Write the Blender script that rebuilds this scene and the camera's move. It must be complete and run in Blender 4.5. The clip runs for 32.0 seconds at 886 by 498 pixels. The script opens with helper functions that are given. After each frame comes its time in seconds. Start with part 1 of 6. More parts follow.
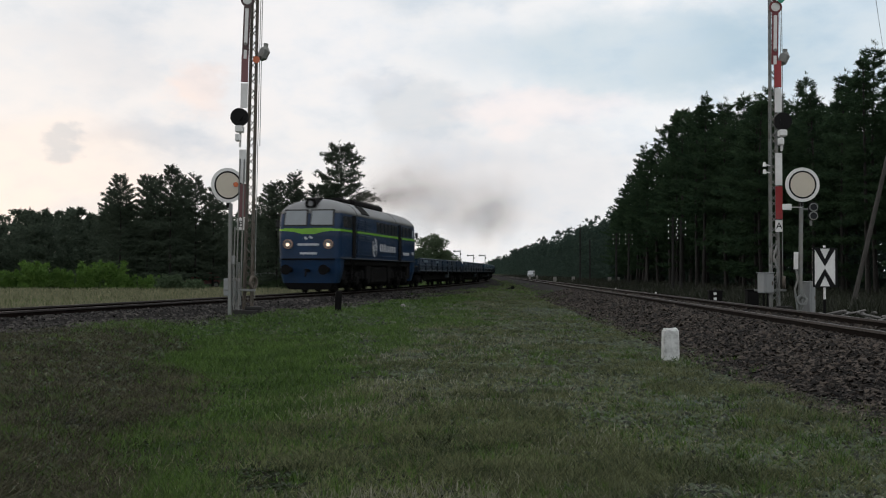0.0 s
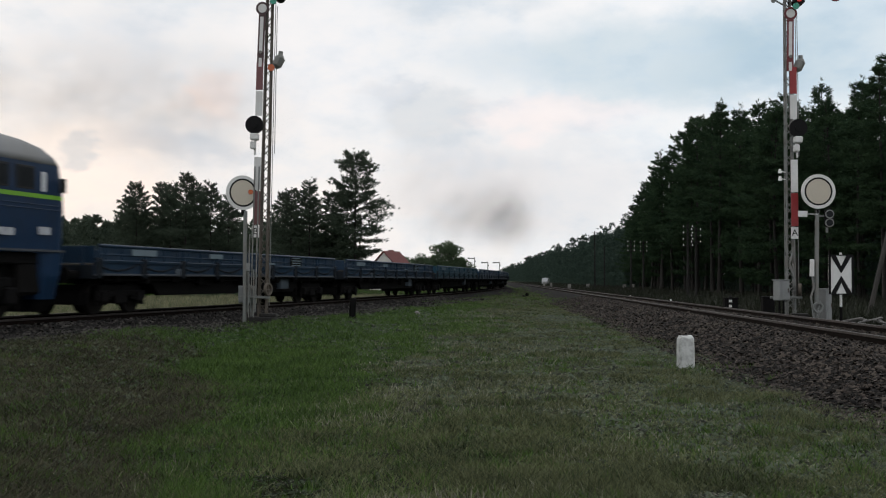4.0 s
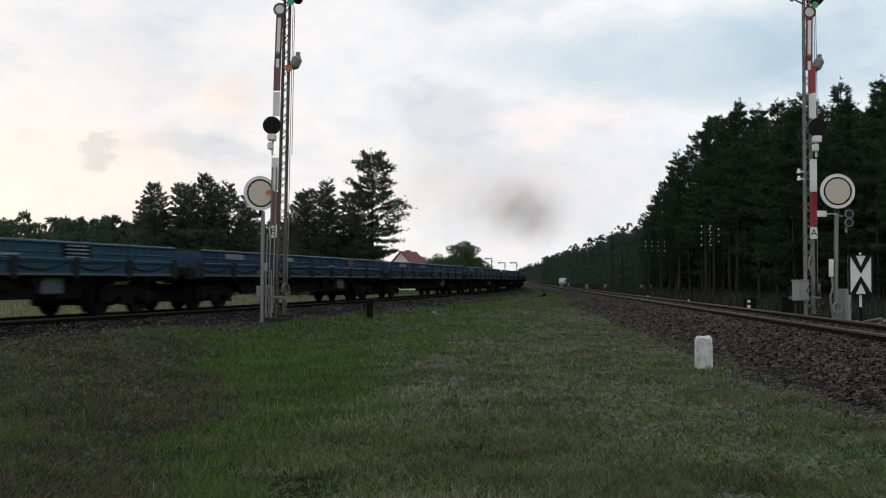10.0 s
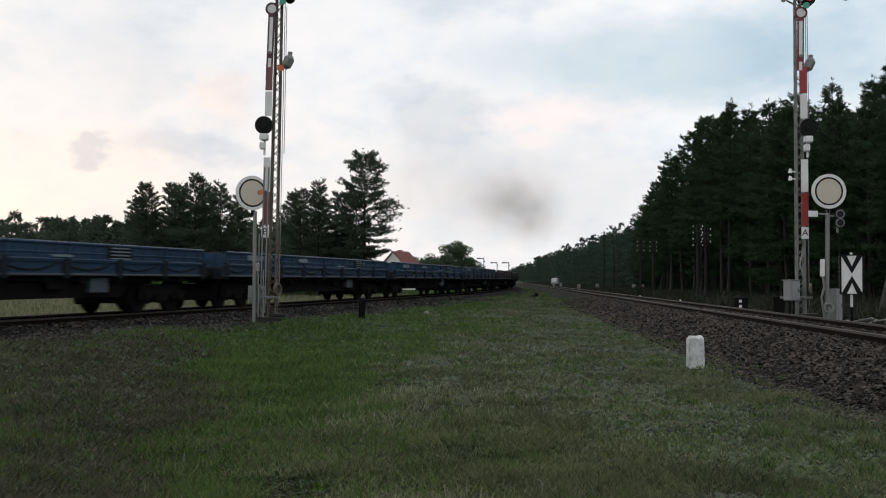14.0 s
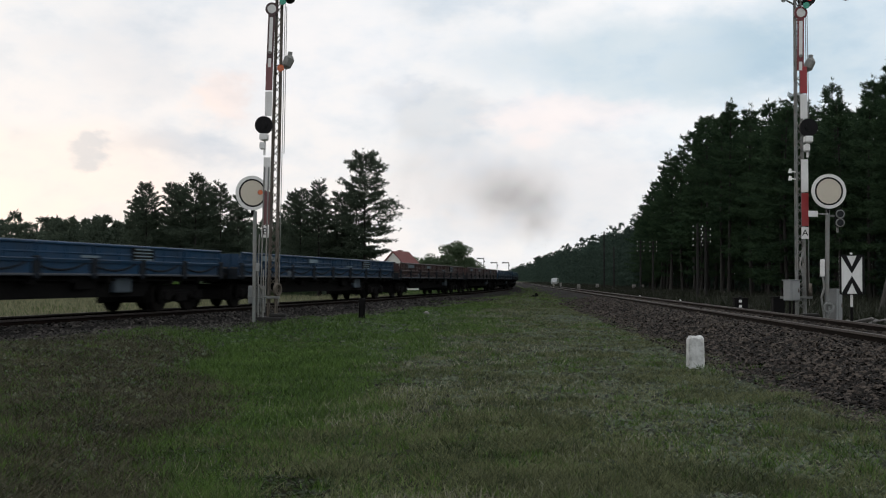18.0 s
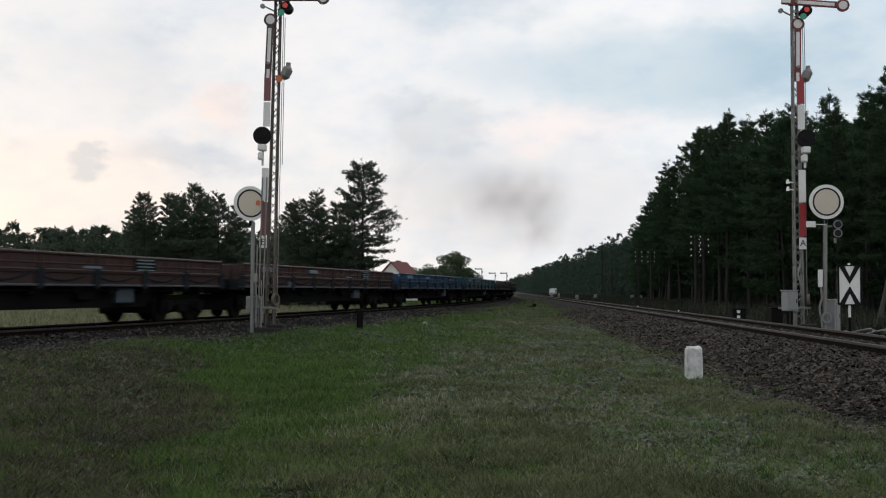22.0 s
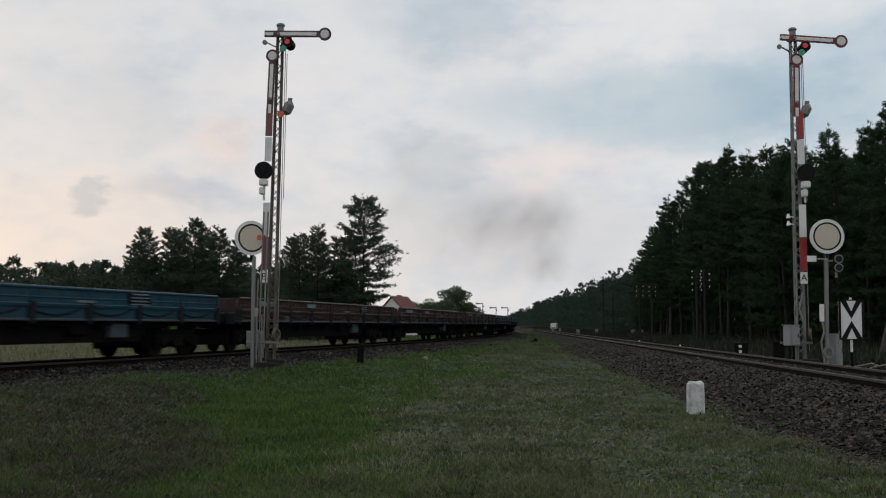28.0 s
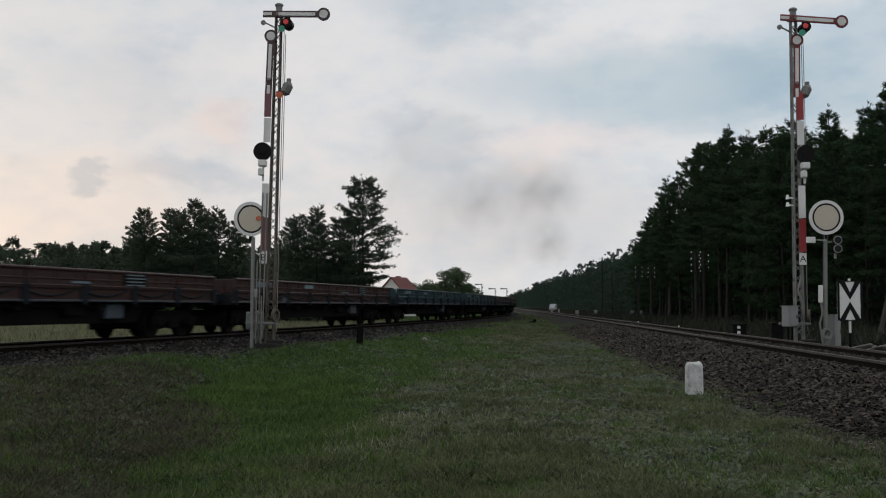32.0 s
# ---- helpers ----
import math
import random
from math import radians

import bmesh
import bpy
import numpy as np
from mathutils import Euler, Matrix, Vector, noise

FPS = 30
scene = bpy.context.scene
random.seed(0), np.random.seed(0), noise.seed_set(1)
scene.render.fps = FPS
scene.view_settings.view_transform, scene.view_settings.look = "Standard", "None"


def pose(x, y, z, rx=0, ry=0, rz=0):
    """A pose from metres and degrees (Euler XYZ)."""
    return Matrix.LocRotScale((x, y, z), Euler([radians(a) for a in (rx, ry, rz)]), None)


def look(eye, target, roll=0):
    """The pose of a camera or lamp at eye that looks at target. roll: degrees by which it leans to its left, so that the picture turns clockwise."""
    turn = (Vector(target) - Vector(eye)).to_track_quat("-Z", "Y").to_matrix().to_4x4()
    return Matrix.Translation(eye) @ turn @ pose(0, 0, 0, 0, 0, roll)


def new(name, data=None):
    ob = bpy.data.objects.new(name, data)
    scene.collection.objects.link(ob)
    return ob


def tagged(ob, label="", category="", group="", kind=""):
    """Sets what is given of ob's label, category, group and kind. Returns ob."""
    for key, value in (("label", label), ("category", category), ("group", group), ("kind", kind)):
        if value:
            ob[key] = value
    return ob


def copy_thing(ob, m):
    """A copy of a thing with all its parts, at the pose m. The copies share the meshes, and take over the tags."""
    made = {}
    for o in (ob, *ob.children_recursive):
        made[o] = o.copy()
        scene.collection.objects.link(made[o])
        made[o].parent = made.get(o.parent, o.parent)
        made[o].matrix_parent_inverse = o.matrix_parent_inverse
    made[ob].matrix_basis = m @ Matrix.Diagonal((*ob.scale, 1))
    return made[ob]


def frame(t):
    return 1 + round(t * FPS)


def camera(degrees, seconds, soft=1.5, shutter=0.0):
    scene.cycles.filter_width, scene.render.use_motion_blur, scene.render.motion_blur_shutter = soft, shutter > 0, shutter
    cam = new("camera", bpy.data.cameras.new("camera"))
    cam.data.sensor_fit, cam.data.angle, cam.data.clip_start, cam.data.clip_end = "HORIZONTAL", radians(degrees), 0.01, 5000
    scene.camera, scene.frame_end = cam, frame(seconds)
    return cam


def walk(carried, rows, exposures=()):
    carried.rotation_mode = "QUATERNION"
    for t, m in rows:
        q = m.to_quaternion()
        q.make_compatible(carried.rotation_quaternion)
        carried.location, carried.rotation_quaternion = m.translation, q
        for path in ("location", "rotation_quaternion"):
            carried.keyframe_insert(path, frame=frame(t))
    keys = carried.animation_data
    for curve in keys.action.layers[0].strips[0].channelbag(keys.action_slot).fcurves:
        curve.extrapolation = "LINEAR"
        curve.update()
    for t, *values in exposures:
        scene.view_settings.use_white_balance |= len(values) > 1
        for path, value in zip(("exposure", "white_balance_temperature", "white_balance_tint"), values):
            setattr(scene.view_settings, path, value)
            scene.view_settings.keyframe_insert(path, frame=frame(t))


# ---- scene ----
# ---- camera ----
cam = camera(45.93, 32.0, soft=1.15, shutter=0.7)
EYE_Z = 1.54


def view(yaw, tilt):
    """The camera on its tripod: yaw to the left of the main line and upward tilt, in degrees."""
    return pose(0, 0, EYE_Z, 90 + tilt, 0, yaw) @ pose(0, 0, 0, 0, 0, 0.115)


PAN = [(0, 1.914, 1.294), (0.5, 1.839, 1.28), (1, 1.86, 1.28), (1.5, 1.842, 1.288), (2, 1.844, 1.294), (2.5, 1.951, 1.354),
       (3, 2.259, 1.454), (3.5, 2.502, 1.66), (4.5, 2.87, 1.69), (5.5, 3.176, 1.691), (6, 3.318, 1.693), (6.5, 3.4, 1.692), (7, 3.512, 1.691),
       (8, 3.606, 1.685), (9, 3.677, 1.693), (9.5, 3.7, 1.695), (10, 3.63, 1.697), (11, 3.59, 1.697), (12, 3.535, 1.697),
       (12.5, 3.489, 1.697), (13, 3.347, 1.691), (13.5, 3.246, 1.691), (14, 3.205, 1.691), (16.5, 3.205, 1.692), (19.5, 3.2, 1.692),
       (20, 3.164, 1.69), (21, 3.158, 1.697), (21.5, 3.1, 1.839), (22, 3.1, 2.265), (22.5, 3.086, 2.62), (23, 3.075, 2.927),
       (23.5, 3.1, 3.164), (24, 3.104, 3.353), (24.5, 3.104, 3.536), (25, 3.104, 3.707), (25.5, 3.104, 3.849), (26.5, 3.13, 4.1), (27.5, 3.152, 4.24),
       (28, 3.152, 4.156), (28.5, 3.152, 3.637), (29, 3.11, 3.211), (29.5, 3.104, 3.116), (30, 3.104, 3.116), (32, 3.104, 3.116)]
walk(cam, [(t, view(y, p)) for t, y, p in PAN],
     exposures=[(0, -0.11), (4, -0.10), (7, -0.05), (21, -0.06), (24, -0.25), (28, -0.39), (32, -0.41)])

# ---- world: a closed evening sky with a warm patch low in the west, thin sun behind cloud ----
SUN_AZ, SUN_EL = radians(-38), radians(7)      # to the left of the main line
world = bpy.data.worlds.new("evening_sky")
scene.world = world
world.use_nodes = True


class Nodes:
    """Short calls for a node tree."""

    def __init__(self, tree):
        self.tree = tree
        tree.nodes.clear()

    def add(self, kind, *links, **sets):
        n = self.tree.nodes.new(kind)
        for key, value in sets.items():
            if key.startswith("in_"):
                n.inputs[int(key[3:])].default_value = value
            elif key == "ramp":
                el = n.color_ramp.elements
                for i, (pos, col) in enumerate(value):
                    e = el[i] if i < 2 else el.new(pos)
                    e.position, e.color = pos, (*col, 1) if len(col) == 3 else col
            elif key == "op":
                n.operation = value
            elif key == "blend":
                n.blend_type = value
            elif key == "dims":
                n.noise_dimensions = value
            elif key == "sky":
                n.sky_type = value
        for src, dst in links:
            self.tree.links.new(src, n.inputs[dst])
        return n


# banks of cloud: azimuth and height of the middle and half-widths in degrees, tint, how dense
CLOUDS = ((9.0, 11.8, 10.5, 3.0, (0.735, 0.825, 0.875), 0.95), (19.0, 12.3, 9.0, 4.4, (0.73, 0.82, 0.875), 0.95), (-2.5, 16.3, 6.0, 2.1, (0.76, 0.82, 0.87), 0.85),
          (-3.0, 8.6, 3.4, 1.9, (0.83, 0.86, 0.885), 1.0), (-5.2, 10.2, 2.0, 0.9, (0.84, 0.865, 0.90), 0.8), (-15.3, 9.8, 2.0, 1.5, (1.10, 0.97, 0.91), 0.9),
          (-21.8, 6.8, 1.2, 0.65, (0.76, 0.82, 0.88), 1.0), (-17.0, 7.0, 4.2, 1.3, (0.82, 0.855, 0.90), 0.95), (-20.0, 11.5, 4.0, 2.6, (0.89, 0.91, 0.935), 0.8),
          (3.5, 8.8, 5.5, 1.2, (1.08, 0.99, 0.965), 0.8), (7.5, 16.5, 5.5, 1.8, (1.07, 1.05, 1.04), 0.7), (-24.0, 5.5, 9.0, 3.0, (1.10, 1.0, 0.92), 0.6),
          (2.0, 5.0, 9.0, 3.2, (0.88, 0.875, 0.89), 0.8), (-9.5, 12.5, 5.0, 4.5, (1.05, 1.04, 1.04), 0.6), (-14.0, 15.0, 4.0, 1.5, (0.93, 0.95, 0.97), 0.6))


def build_sky(w):
    g = Nodes(w.node_tree)
    co = g.add("ShaderNodeTexCoord")
    sky = g.add("ShaderNodeTexSky", sky="NISHITA")
    sky.sun_disc, sky.sun_elevation, sky.sun_rotation = False, SUN_EL, SUN_AZ
    clear = g.add("ShaderNodeVectorMath", (sky.outputs[0], 0), op="SCALE")
    clear.inputs[3].default_value = 0.10
    sep = g.add("ShaderNodeSeparateXYZ", (co.outputs["Generated"], 0))
    # clouds lie flatter than they are wide
    deck = g.add("ShaderNodeVectorMath", (co.outputs["Generated"], 0), op="MULTIPLY", in_1=(1.0, 1.0, 1.9))
    big = g.add("ShaderNodeTexNoise", (deck.outputs[0], 0), in_2=9.0, in_3=5.0, in_4=0.5)
    fine = g.add("ShaderNodeTexNoise", (deck.outputs[0], 0), in_2=26.0, in_3=6.0, in_4=0.55)
    mixn = g.add("ShaderNodeMath", (big.outputs[0], 0), (fine.outputs[0], 1), op="ADD")
    half = g.add("ShaderNodeMath", (mixn.outputs[0], 0), op="MULTIPLY", in_1=0.5)
    tone = g.add("ShaderNodeValToRGB", (half.outputs[0], 0),
                 ramp=[(0.36, (0.835, 0.89, 0.95)), (0.62, (0.985, 0.985, 1.0)), (0.45, (0.905, 0.94, 0.985)), (0.52, (0.95, 0.965, 0.99))])
    colour = tone.outputs[0]
    # azimuth from the main line and height, ragged by noise
    az = g.add("ShaderNodeMath", (sep.outputs[0], 0), (sep.outputs[1], 1), op="ARCTAN2")
    el = g.add("ShaderNodeMath", (sep.outputs[2], 0), op="ARCSINE")
    rag1 = g.add("ShaderNodeTexNoise", (deck.outputs[0], 0), in_2=13.0, in_3=6.0, in_4=0.55)
    rag = g.add("ShaderNodeVectorMath", (rag1.outputs["Color"], 0), op="SUBTRACT", in_1=(0.5, 0.5, 0.5))
    rags = g.add("ShaderNodeVectorMath", (rag.outputs[0], 0), op="MULTIPLY", in_1=(0.12, 0.075, 0.0))
    flat = g.add("ShaderNodeCombineXYZ", (az.outputs[0], 0), (el.outputs[0], 1))
    at = g.add("ShaderNodeVectorMath", (flat.outputs[0], 0), (rags.outputs[0], 1), op="ADD")
    for a, e, wa, we, tint, dense in CLOUDS:
        off = g.add("ShaderNodeVectorMath", (at.outputs[0], 0), op="SUBTRACT", in_1=(radians(a), radians(e), 0))
        rel = g.add("ShaderNodeVectorMath", (off.outputs[0], 0), op="DIVIDE", in_1=(radians(wa), radians(we), 1))
        ln = g.add("ShaderNodeVectorMath", (rel.outputs[0], 0), op="LENGTH")
        k = g.add("ShaderNodeMapRange", (ln.outputs["Value"], 0), in_1=1.2, in_2=0.45, in_3=0.0, in_4=dense)
        k.interpolation_type = "SMOOTHSTEP"
        mx = g.add("ShaderNodeMix", (k.outputs[0], 0))
        mx.data_type, mx.blend_type = "RGBA", "MULTIPLY"
        g.tree.links.new(colour, mx.inputs[6])
        mx.inputs[7].default_value = (*tint, 1)
        colour = mx.outputs[2]
    # warm glow towards the sun's side, low down
    sun = Vector((math.sin(SUN_AZ), math.cos(SUN_AZ), 0.10)).normalized()
    dot = g.add("ShaderNodeVectorMath", (co.outputs["Generated"], 0), op="DOT_PRODUCT", in_1=sun)
    near = g.add("ShaderNodeMapRange", (dot.outputs["Value"], 0), in_1=0.72, in_2=1.0)
    low = g.add("ShaderNodeMapRange", (sep.outputs[2], 0), in_1=0.34, in_2=0.02)
    glow = g.add("ShaderNodeMath", (near.outputs[0], 0), (low.outputs[0], 1), op="MULTIPLY")
    warm = g.add("ShaderNodeMix", (glow.outputs[0], 0))
    warm.data_type, warm.blend_type = "RGBA", "MULTIPLY"
    g.tree.links.new(colour, warm.inputs[6])
    warm.inputs[7].default_value = (1.10, 1.0, 0.945, 1)
    # some of the clear sky shows through
    out = g.add("ShaderNodeMix", in_0=0.06)
    out.data_type = "RGBA"
    g.tree.links.new(warm.outputs[2], out.inputs[6])
    g.tree.links.new(clear.outputs[0], out.inputs[7])
    # the cloud is a little heavier on the side away from the sun
    away = g.add("ShaderNodeMapRange", (dot.outputs["Value"], 0), in_1=0.55, in_2=0.95, in_3=1.07, in_4=0.99)
    bg = g.add("ShaderNodeBackground", (out.outputs[2], 0), (away.outputs[0], 1))
    g.add("ShaderNodeOutputWorld", (bg.outputs[0], 0))


build_sky(world)

sun_lamp = bpy.data.lights.new("sun", "SUN")
sun_lamp.energy, sun_lamp.angle, sun_lamp.color = 0.35, radians(25), (1.0, 0.86, 0.72)
sun = new("sun", sun_lamp)
sun.matrix_world = look((0, 0, 60), (-60 * math.sin(SUN_AZ), -60 * math.cos(SUN_AZ), 60 - 60 * math.tan(SUN_EL + radians(8))))

# ---- materials ----


def mat(name, col, rough=0.7, metal=0.0, vary=0.25, scale=3.0, fine=30.0, bump=0.2, dirt=None, dirt_amount=0.35, per_object=0.0, island=0.0,
        spec=0.5, emit=None, emit_strength=0.0, dirt_scale=1.2, step=0.02):
    """A painted, stony or wooden surface: base colour varied at two scales, with dirt in patches and fine relief."""
    m = bpy.data.materials.new(name)
    m.use_nodes = True
    g = Nodes(m.node_tree)
    co = g.add("ShaderNodeTexCoord")
    p = g.add("ShaderNodeBsdfPrincipled", in_0=(*col, 1), in_1=metal, in_2=rough)
    p.inputs["Specular IOR Level"].default_value = spec
    a = g.add("ShaderNodeTexNoise", (co.outputs["Object"], 0), in_2=scale, in_3=4.0)
    b = g.add("ShaderNodeTexNoise", (co.outputs["Object"], 0), in_2=fine, in_3=3.0)
    s = g.add("ShaderNodeMath", (a.outputs[0], 0), (b.outputs[0], 1), op="ADD")
    last = s.outputs[0]
    if per_object:
        oi = g.add("ShaderNodeObjectInfo")
        k = g.add("ShaderNodeMath", (oi.outputs["Random"], 0), op="MULTIPLY_ADD", in_1=per_object, in_2=-per_object / 2)
        last = g.add("ShaderNodeMath", (last, 0), (k.outputs[0], 1), op="ADD").outputs[0]
    if island:
        ge = g.add("ShaderNodeNewGeometry")
        k = g.add("ShaderNodeMath", (ge.outputs["Random Per Island"], 0), op="MULTIPLY_ADD", in_1=island, in_2=-island / 2)
        last = g.add("ShaderNodeMath", (last, 0), (k.outputs[0], 1), op="ADD").outputs[0]
    v = g.add("ShaderNodeMapRange", (last, 0), in_1=0.5, in_2=1.5, in_3=1 - vary, in_4=1 + vary)
    tint = g.add("ShaderNodeVectorMath", op="SCALE", in_0=col)
    g.tree.links.new(v.outputs[0], tint.inputs[3])
    colour = tint.outputs[0]
    if dirt:
        d = g.add("ShaderNodeTexNoise", (co.outputs["Object"], 0), in_2=dirt_scale, in_3=7.0, in_4=0.62)
        r = g.add("ShaderNodeMapRange", (d.outputs[0], 0), in_1=0.45, in_2=0.68, in_3=0.0, in_4=dirt_amount)
        mx = g.add("ShaderNodeMix", (r.outputs[0], 0))
        mx.data_type = "RGBA"
        g.tree.links.new(colour, mx.inputs[6])
        mx.inputs[7].default_value = (*dirt, 1)
        colour = mx.outputs[2]
    g.tree.links.new(colour, p.inputs[0])
    rr = g.add("ShaderNodeMapRange", (b.outputs[0], 0), in_1=0.3, in_2=0.7, in_3=max(rough - 0.1, 0.03), in_4=min(rough + 0.1, 1))
    g.tree.links.new(rr.outputs[0], p.inputs[2])
    if bump:
        bp = g.add("ShaderNodeBump", (b.outputs[0], 2), in_0=bump, in_1=step)
        g.tree.links.new(bp.outputs[0], p.inputs["Normal"])
    if emit:
        p.inputs["Emission Color"].default_value = (*emit, 1)
        p.inputs["Emission Strength"].default_value = emit_strength
    g.add("ShaderNodeOutputMaterial", (p.outputs[0], 0))
    return m


def leaf_mat(name, dark, light, through_leaf=0.25, rough=0.6, spread=0.45, skew=1.0, spec=0.25):
    """Leaves and needles, each clump of its own tone, that let some light through."""
    m = bpy.data.materials.new(name)
    m.use_nodes = True
    g = Nodes(m.node_tree)
    ge = g.add("ShaderNodeNewGeometry")
    oi = g.add("ShaderNodeObjectInfo")
    co = g.add("ShaderNodeTexCoord")
    n = g.add("ShaderNodeTexNoise", (co.outputs["Object"], 0), in_2=0.9, in_3=2.0)
    a = g.add("ShaderNodeMath", (ge.outputs["Random Per Island"], 0), op="MULTIPLY", in_1=spread)
    b = g.add("ShaderNodeMath", (oi.outputs["Random"], 0), (a.outputs[0], 1), op="MULTIPLY_ADD", in_1=0.25)
    g.tree.links.new(a.outputs[0], b.inputs[2])
    c = g.add("ShaderNodeMath", (b.outputs[0], 0), (n.outputs[0], 1), op="ADD")
    r = g.add("ShaderNodeMapRange", (c.outputs[0], 0), in_1=0.35, in_2=0.70 + spread)
    r = g.add("ShaderNodeMath", (r.outputs[0], 0), op="POWER", in_1=skew)
    mx = g.add("ShaderNodeMix", (r.outputs[0], 0))
    mx.data_type = "RGBA"
    mx.inputs[6].default_value, mx.inputs[7].default_value = (*dark, 1), (*light, 1)
    p = g.add("ShaderNodeBsdfPrincipled", (mx.outputs[2], 0), in_2=rough)
    p.inputs["Specular IOR Level"].default_value = spec
    t = g.add("ShaderNodeBsdfTranslucent", (mx.outputs[2], 0))
    s = g.add("ShaderNodeMixShader", (p.outputs[0], 1), (t.outputs[0], 2), in_0=through_leaf)
    g.add("ShaderNodeOutputMaterial", (s.outputs[0], 0))
    return m


def pebble_mat(name, dark, light, scale):
    """Packed broken stone: every cell of its own tone, with dark joints and relief."""
    m = bpy.data.materials.new(name)
    m.use_nodes = True
    g = Nodes(m.node_tree)
    co = g.add("ShaderNodeTexCoord")
    vo = g.add("ShaderNodeTexVoronoi", (co.outputs["Object"], 0), in_2=scale)
    sp = g.add("ShaderNodeSeparateColor", (vo.outputs["Color"], 0))
    n = g.add("ShaderNodeTexNoise", (co.outputs["Object"], 0), in_2=0.7, in_3=4.0)
    k = g.add("ShaderNodeMath", (sp.outputs[0], 0), (n.outputs[0], 1), op="MULTIPLY")
    edge = g.add("ShaderNodeMapRange", (vo.outputs["Distance"], 0), in_1=0.62, in_2=0.30, in_3=0.15, in_4=1.6)
    kk = g.add("ShaderNodeMath", (k.outputs[0], 0), (edge.outputs[0], 1), op="MULTIPLY")
    mx = g.add("ShaderNodeMix", (kk.outputs[0], 0))
    mx.data_type = "RGBA"
    mx.inputs[6].default_value, mx.inputs[7].default_value = (*dark, 1), (*light, 1)
    p = g.add("ShaderNodeBsdfPrincipled", (mx.outputs[2], 0), in_2=0.95)
    p.inputs["Specular IOR Level"].default_value = 0.1
    inv = g.add("ShaderNodeMath", (vo.outputs["Distance"], 0), op="MULTIPLY", in_1=-1.0)
    bp = g.add("ShaderNodeBump", (inv.outputs[0], 2), in_0=1.0, in_1=0.05)
    g.tree.links.new(bp.outputs[0], p.inputs["Normal"])
    g.add("ShaderNodeOutputMaterial", (p.outputs[0], 0))
    return m


M = {}
M["pine_needles"] = leaf_mat("pine_needles", (0.023, 0.043, 0.026), (0.052, 0.086, 0.044), 0.30, 0.9, 0.15, 1.0, 0.03)
# Paler, greyer needles beyond the loop: backlight and veil put into the colour.
M["backlit_needles"] = leaf_mat("backlit_pine_needles", (0.046, 0.064, 0.048), (0.092, 0.118, 0.084), 0.42, 0.9, 0.2, 1.0, 0.05)
# Pine needles paler and bluer: haze over the far wood put into the colour.
M["hazed_needles"] = leaf_mat("hazed_pine_needles", (0.030, 0.050, 0.042), (0.064, 0.094, 0.074), 0.30, 0.9, 0.2, 1.0, 0.03)
M["broad_leaves"] = leaf_mat("broad_leaves", (0.065, 0.095, 0.055), (0.125, 0.175, 0.10), 0.42, 0.8, 0.3, 1.0, 0.08)
M["bush_leaves"] = leaf_mat("bush_leaves", (0.05, 0.11, 0.02), (0.11, 0.20, 0.04), 0.35)
M["bark"] = mat("pine_bark", (0.017, 0.0145, 0.0125), 0.9, vary=0.5, scale=2.0, fine=14, bump=0.8)
M["rail_steel"] = mat("worn_rail_steel", (0.0075, 0.0055, 0.0047), 0.85, 0.0, vary=0.35, scale=1.2, fine=25, bump=0.25, dirt=(0.016, 0.0095, 0.007), spec=0.04)
M["rail_head"] = mat("polished_rail_head", (0.050, 0.042, 0.040), 0.5, 0.6, vary=0.12, scale=0.6, fine=12, bump=0.05)
M["sleeper"] = mat("weathered_sleeper", (0.045, 0.037, 0.030), 0.9, vary=0.4, fine=20, bump=0.6, per_object=0.6)
M["stone"] = leaf_mat("ballast_stone", (0.0045, 0.0040, 0.0035), (0.072, 0.058, 0.048), 0.0, 0.9, 0.95, 2.9)
M["ballast"] = pebble_mat("ballast_bed", (0.0035, 0.0030, 0.0027), (0.021, 0.017, 0.0145), 34.0)
M["ballast_loop"] = pebble_mat("dark_ballast_bed", (0.005, 0.0042, 0.004), (0.018, 0.0155, 0.0145), 26.0)
M["stone_dark"] = leaf_mat("dark_ballast_stone", (0.0035, 0.0032, 0.0032), (0.080, 0.072, 0.066), 0.0, 0.9, 1.0, 3.0)
M["black"] = mat("dark_undergear", (0.0072, 0.0070, 0.0072), 0.8, vary=0.4, bump=0.3, dirt=(0.013, 0.0115, 0.0105), spec=0.05)
M["wheel"] = mat("wheel_steel", (0.010, 0.009, 0.0085), 0.85, 0.0, vary=0.3, bump=0.2, spec=0.08)
M["rubber"] = mat("black_rubber", (0.015, 0.015, 0.015), 0.8, vary=0.2, bump=0.1)
M["loco_blue"] = mat("loco_blue_paint", (0.0042, 0.0235, 0.064), 0.40, spec=0.3, vary=0.22, scale=0.8, fine=9, bump=0.05, dirt=(0.010, 0.016, 0.03), dirt_amount=0.5)
M["loco_green"] = mat("green_band_paint", (0.15, 0.37, 0.02), 0.45, vary=0.12, scale=1, fine=10, bump=0.05, dirt=(0.08, 0.12, 0.03), dirt_amount=0.3)
M["loco_roof"] = mat("light_grey_roof", (0.175, 0.182, 0.186), 0.65, vary=0.18, scale=0.7, fine=8, bump=0.08, dirt=(0.16, 0.15, 0.14), dirt_amount=0.5)
M["loco_white"] = mat("white_marking", (0.62, 0.64, 0.66), 0.55, vary=0.15, bump=0.0, dirt=(0.25, 0.26, 0.28), dirt_amount=0.4)
M["loco_mark"] = mat("white_side_marking", (0.40, 0.42, 0.45), 0.6, vary=0.25, scale=4, bump=0.0, dirt=(0.14, 0.16, 0.20), dirt_amount=0.6, dirt_scale=5.0)
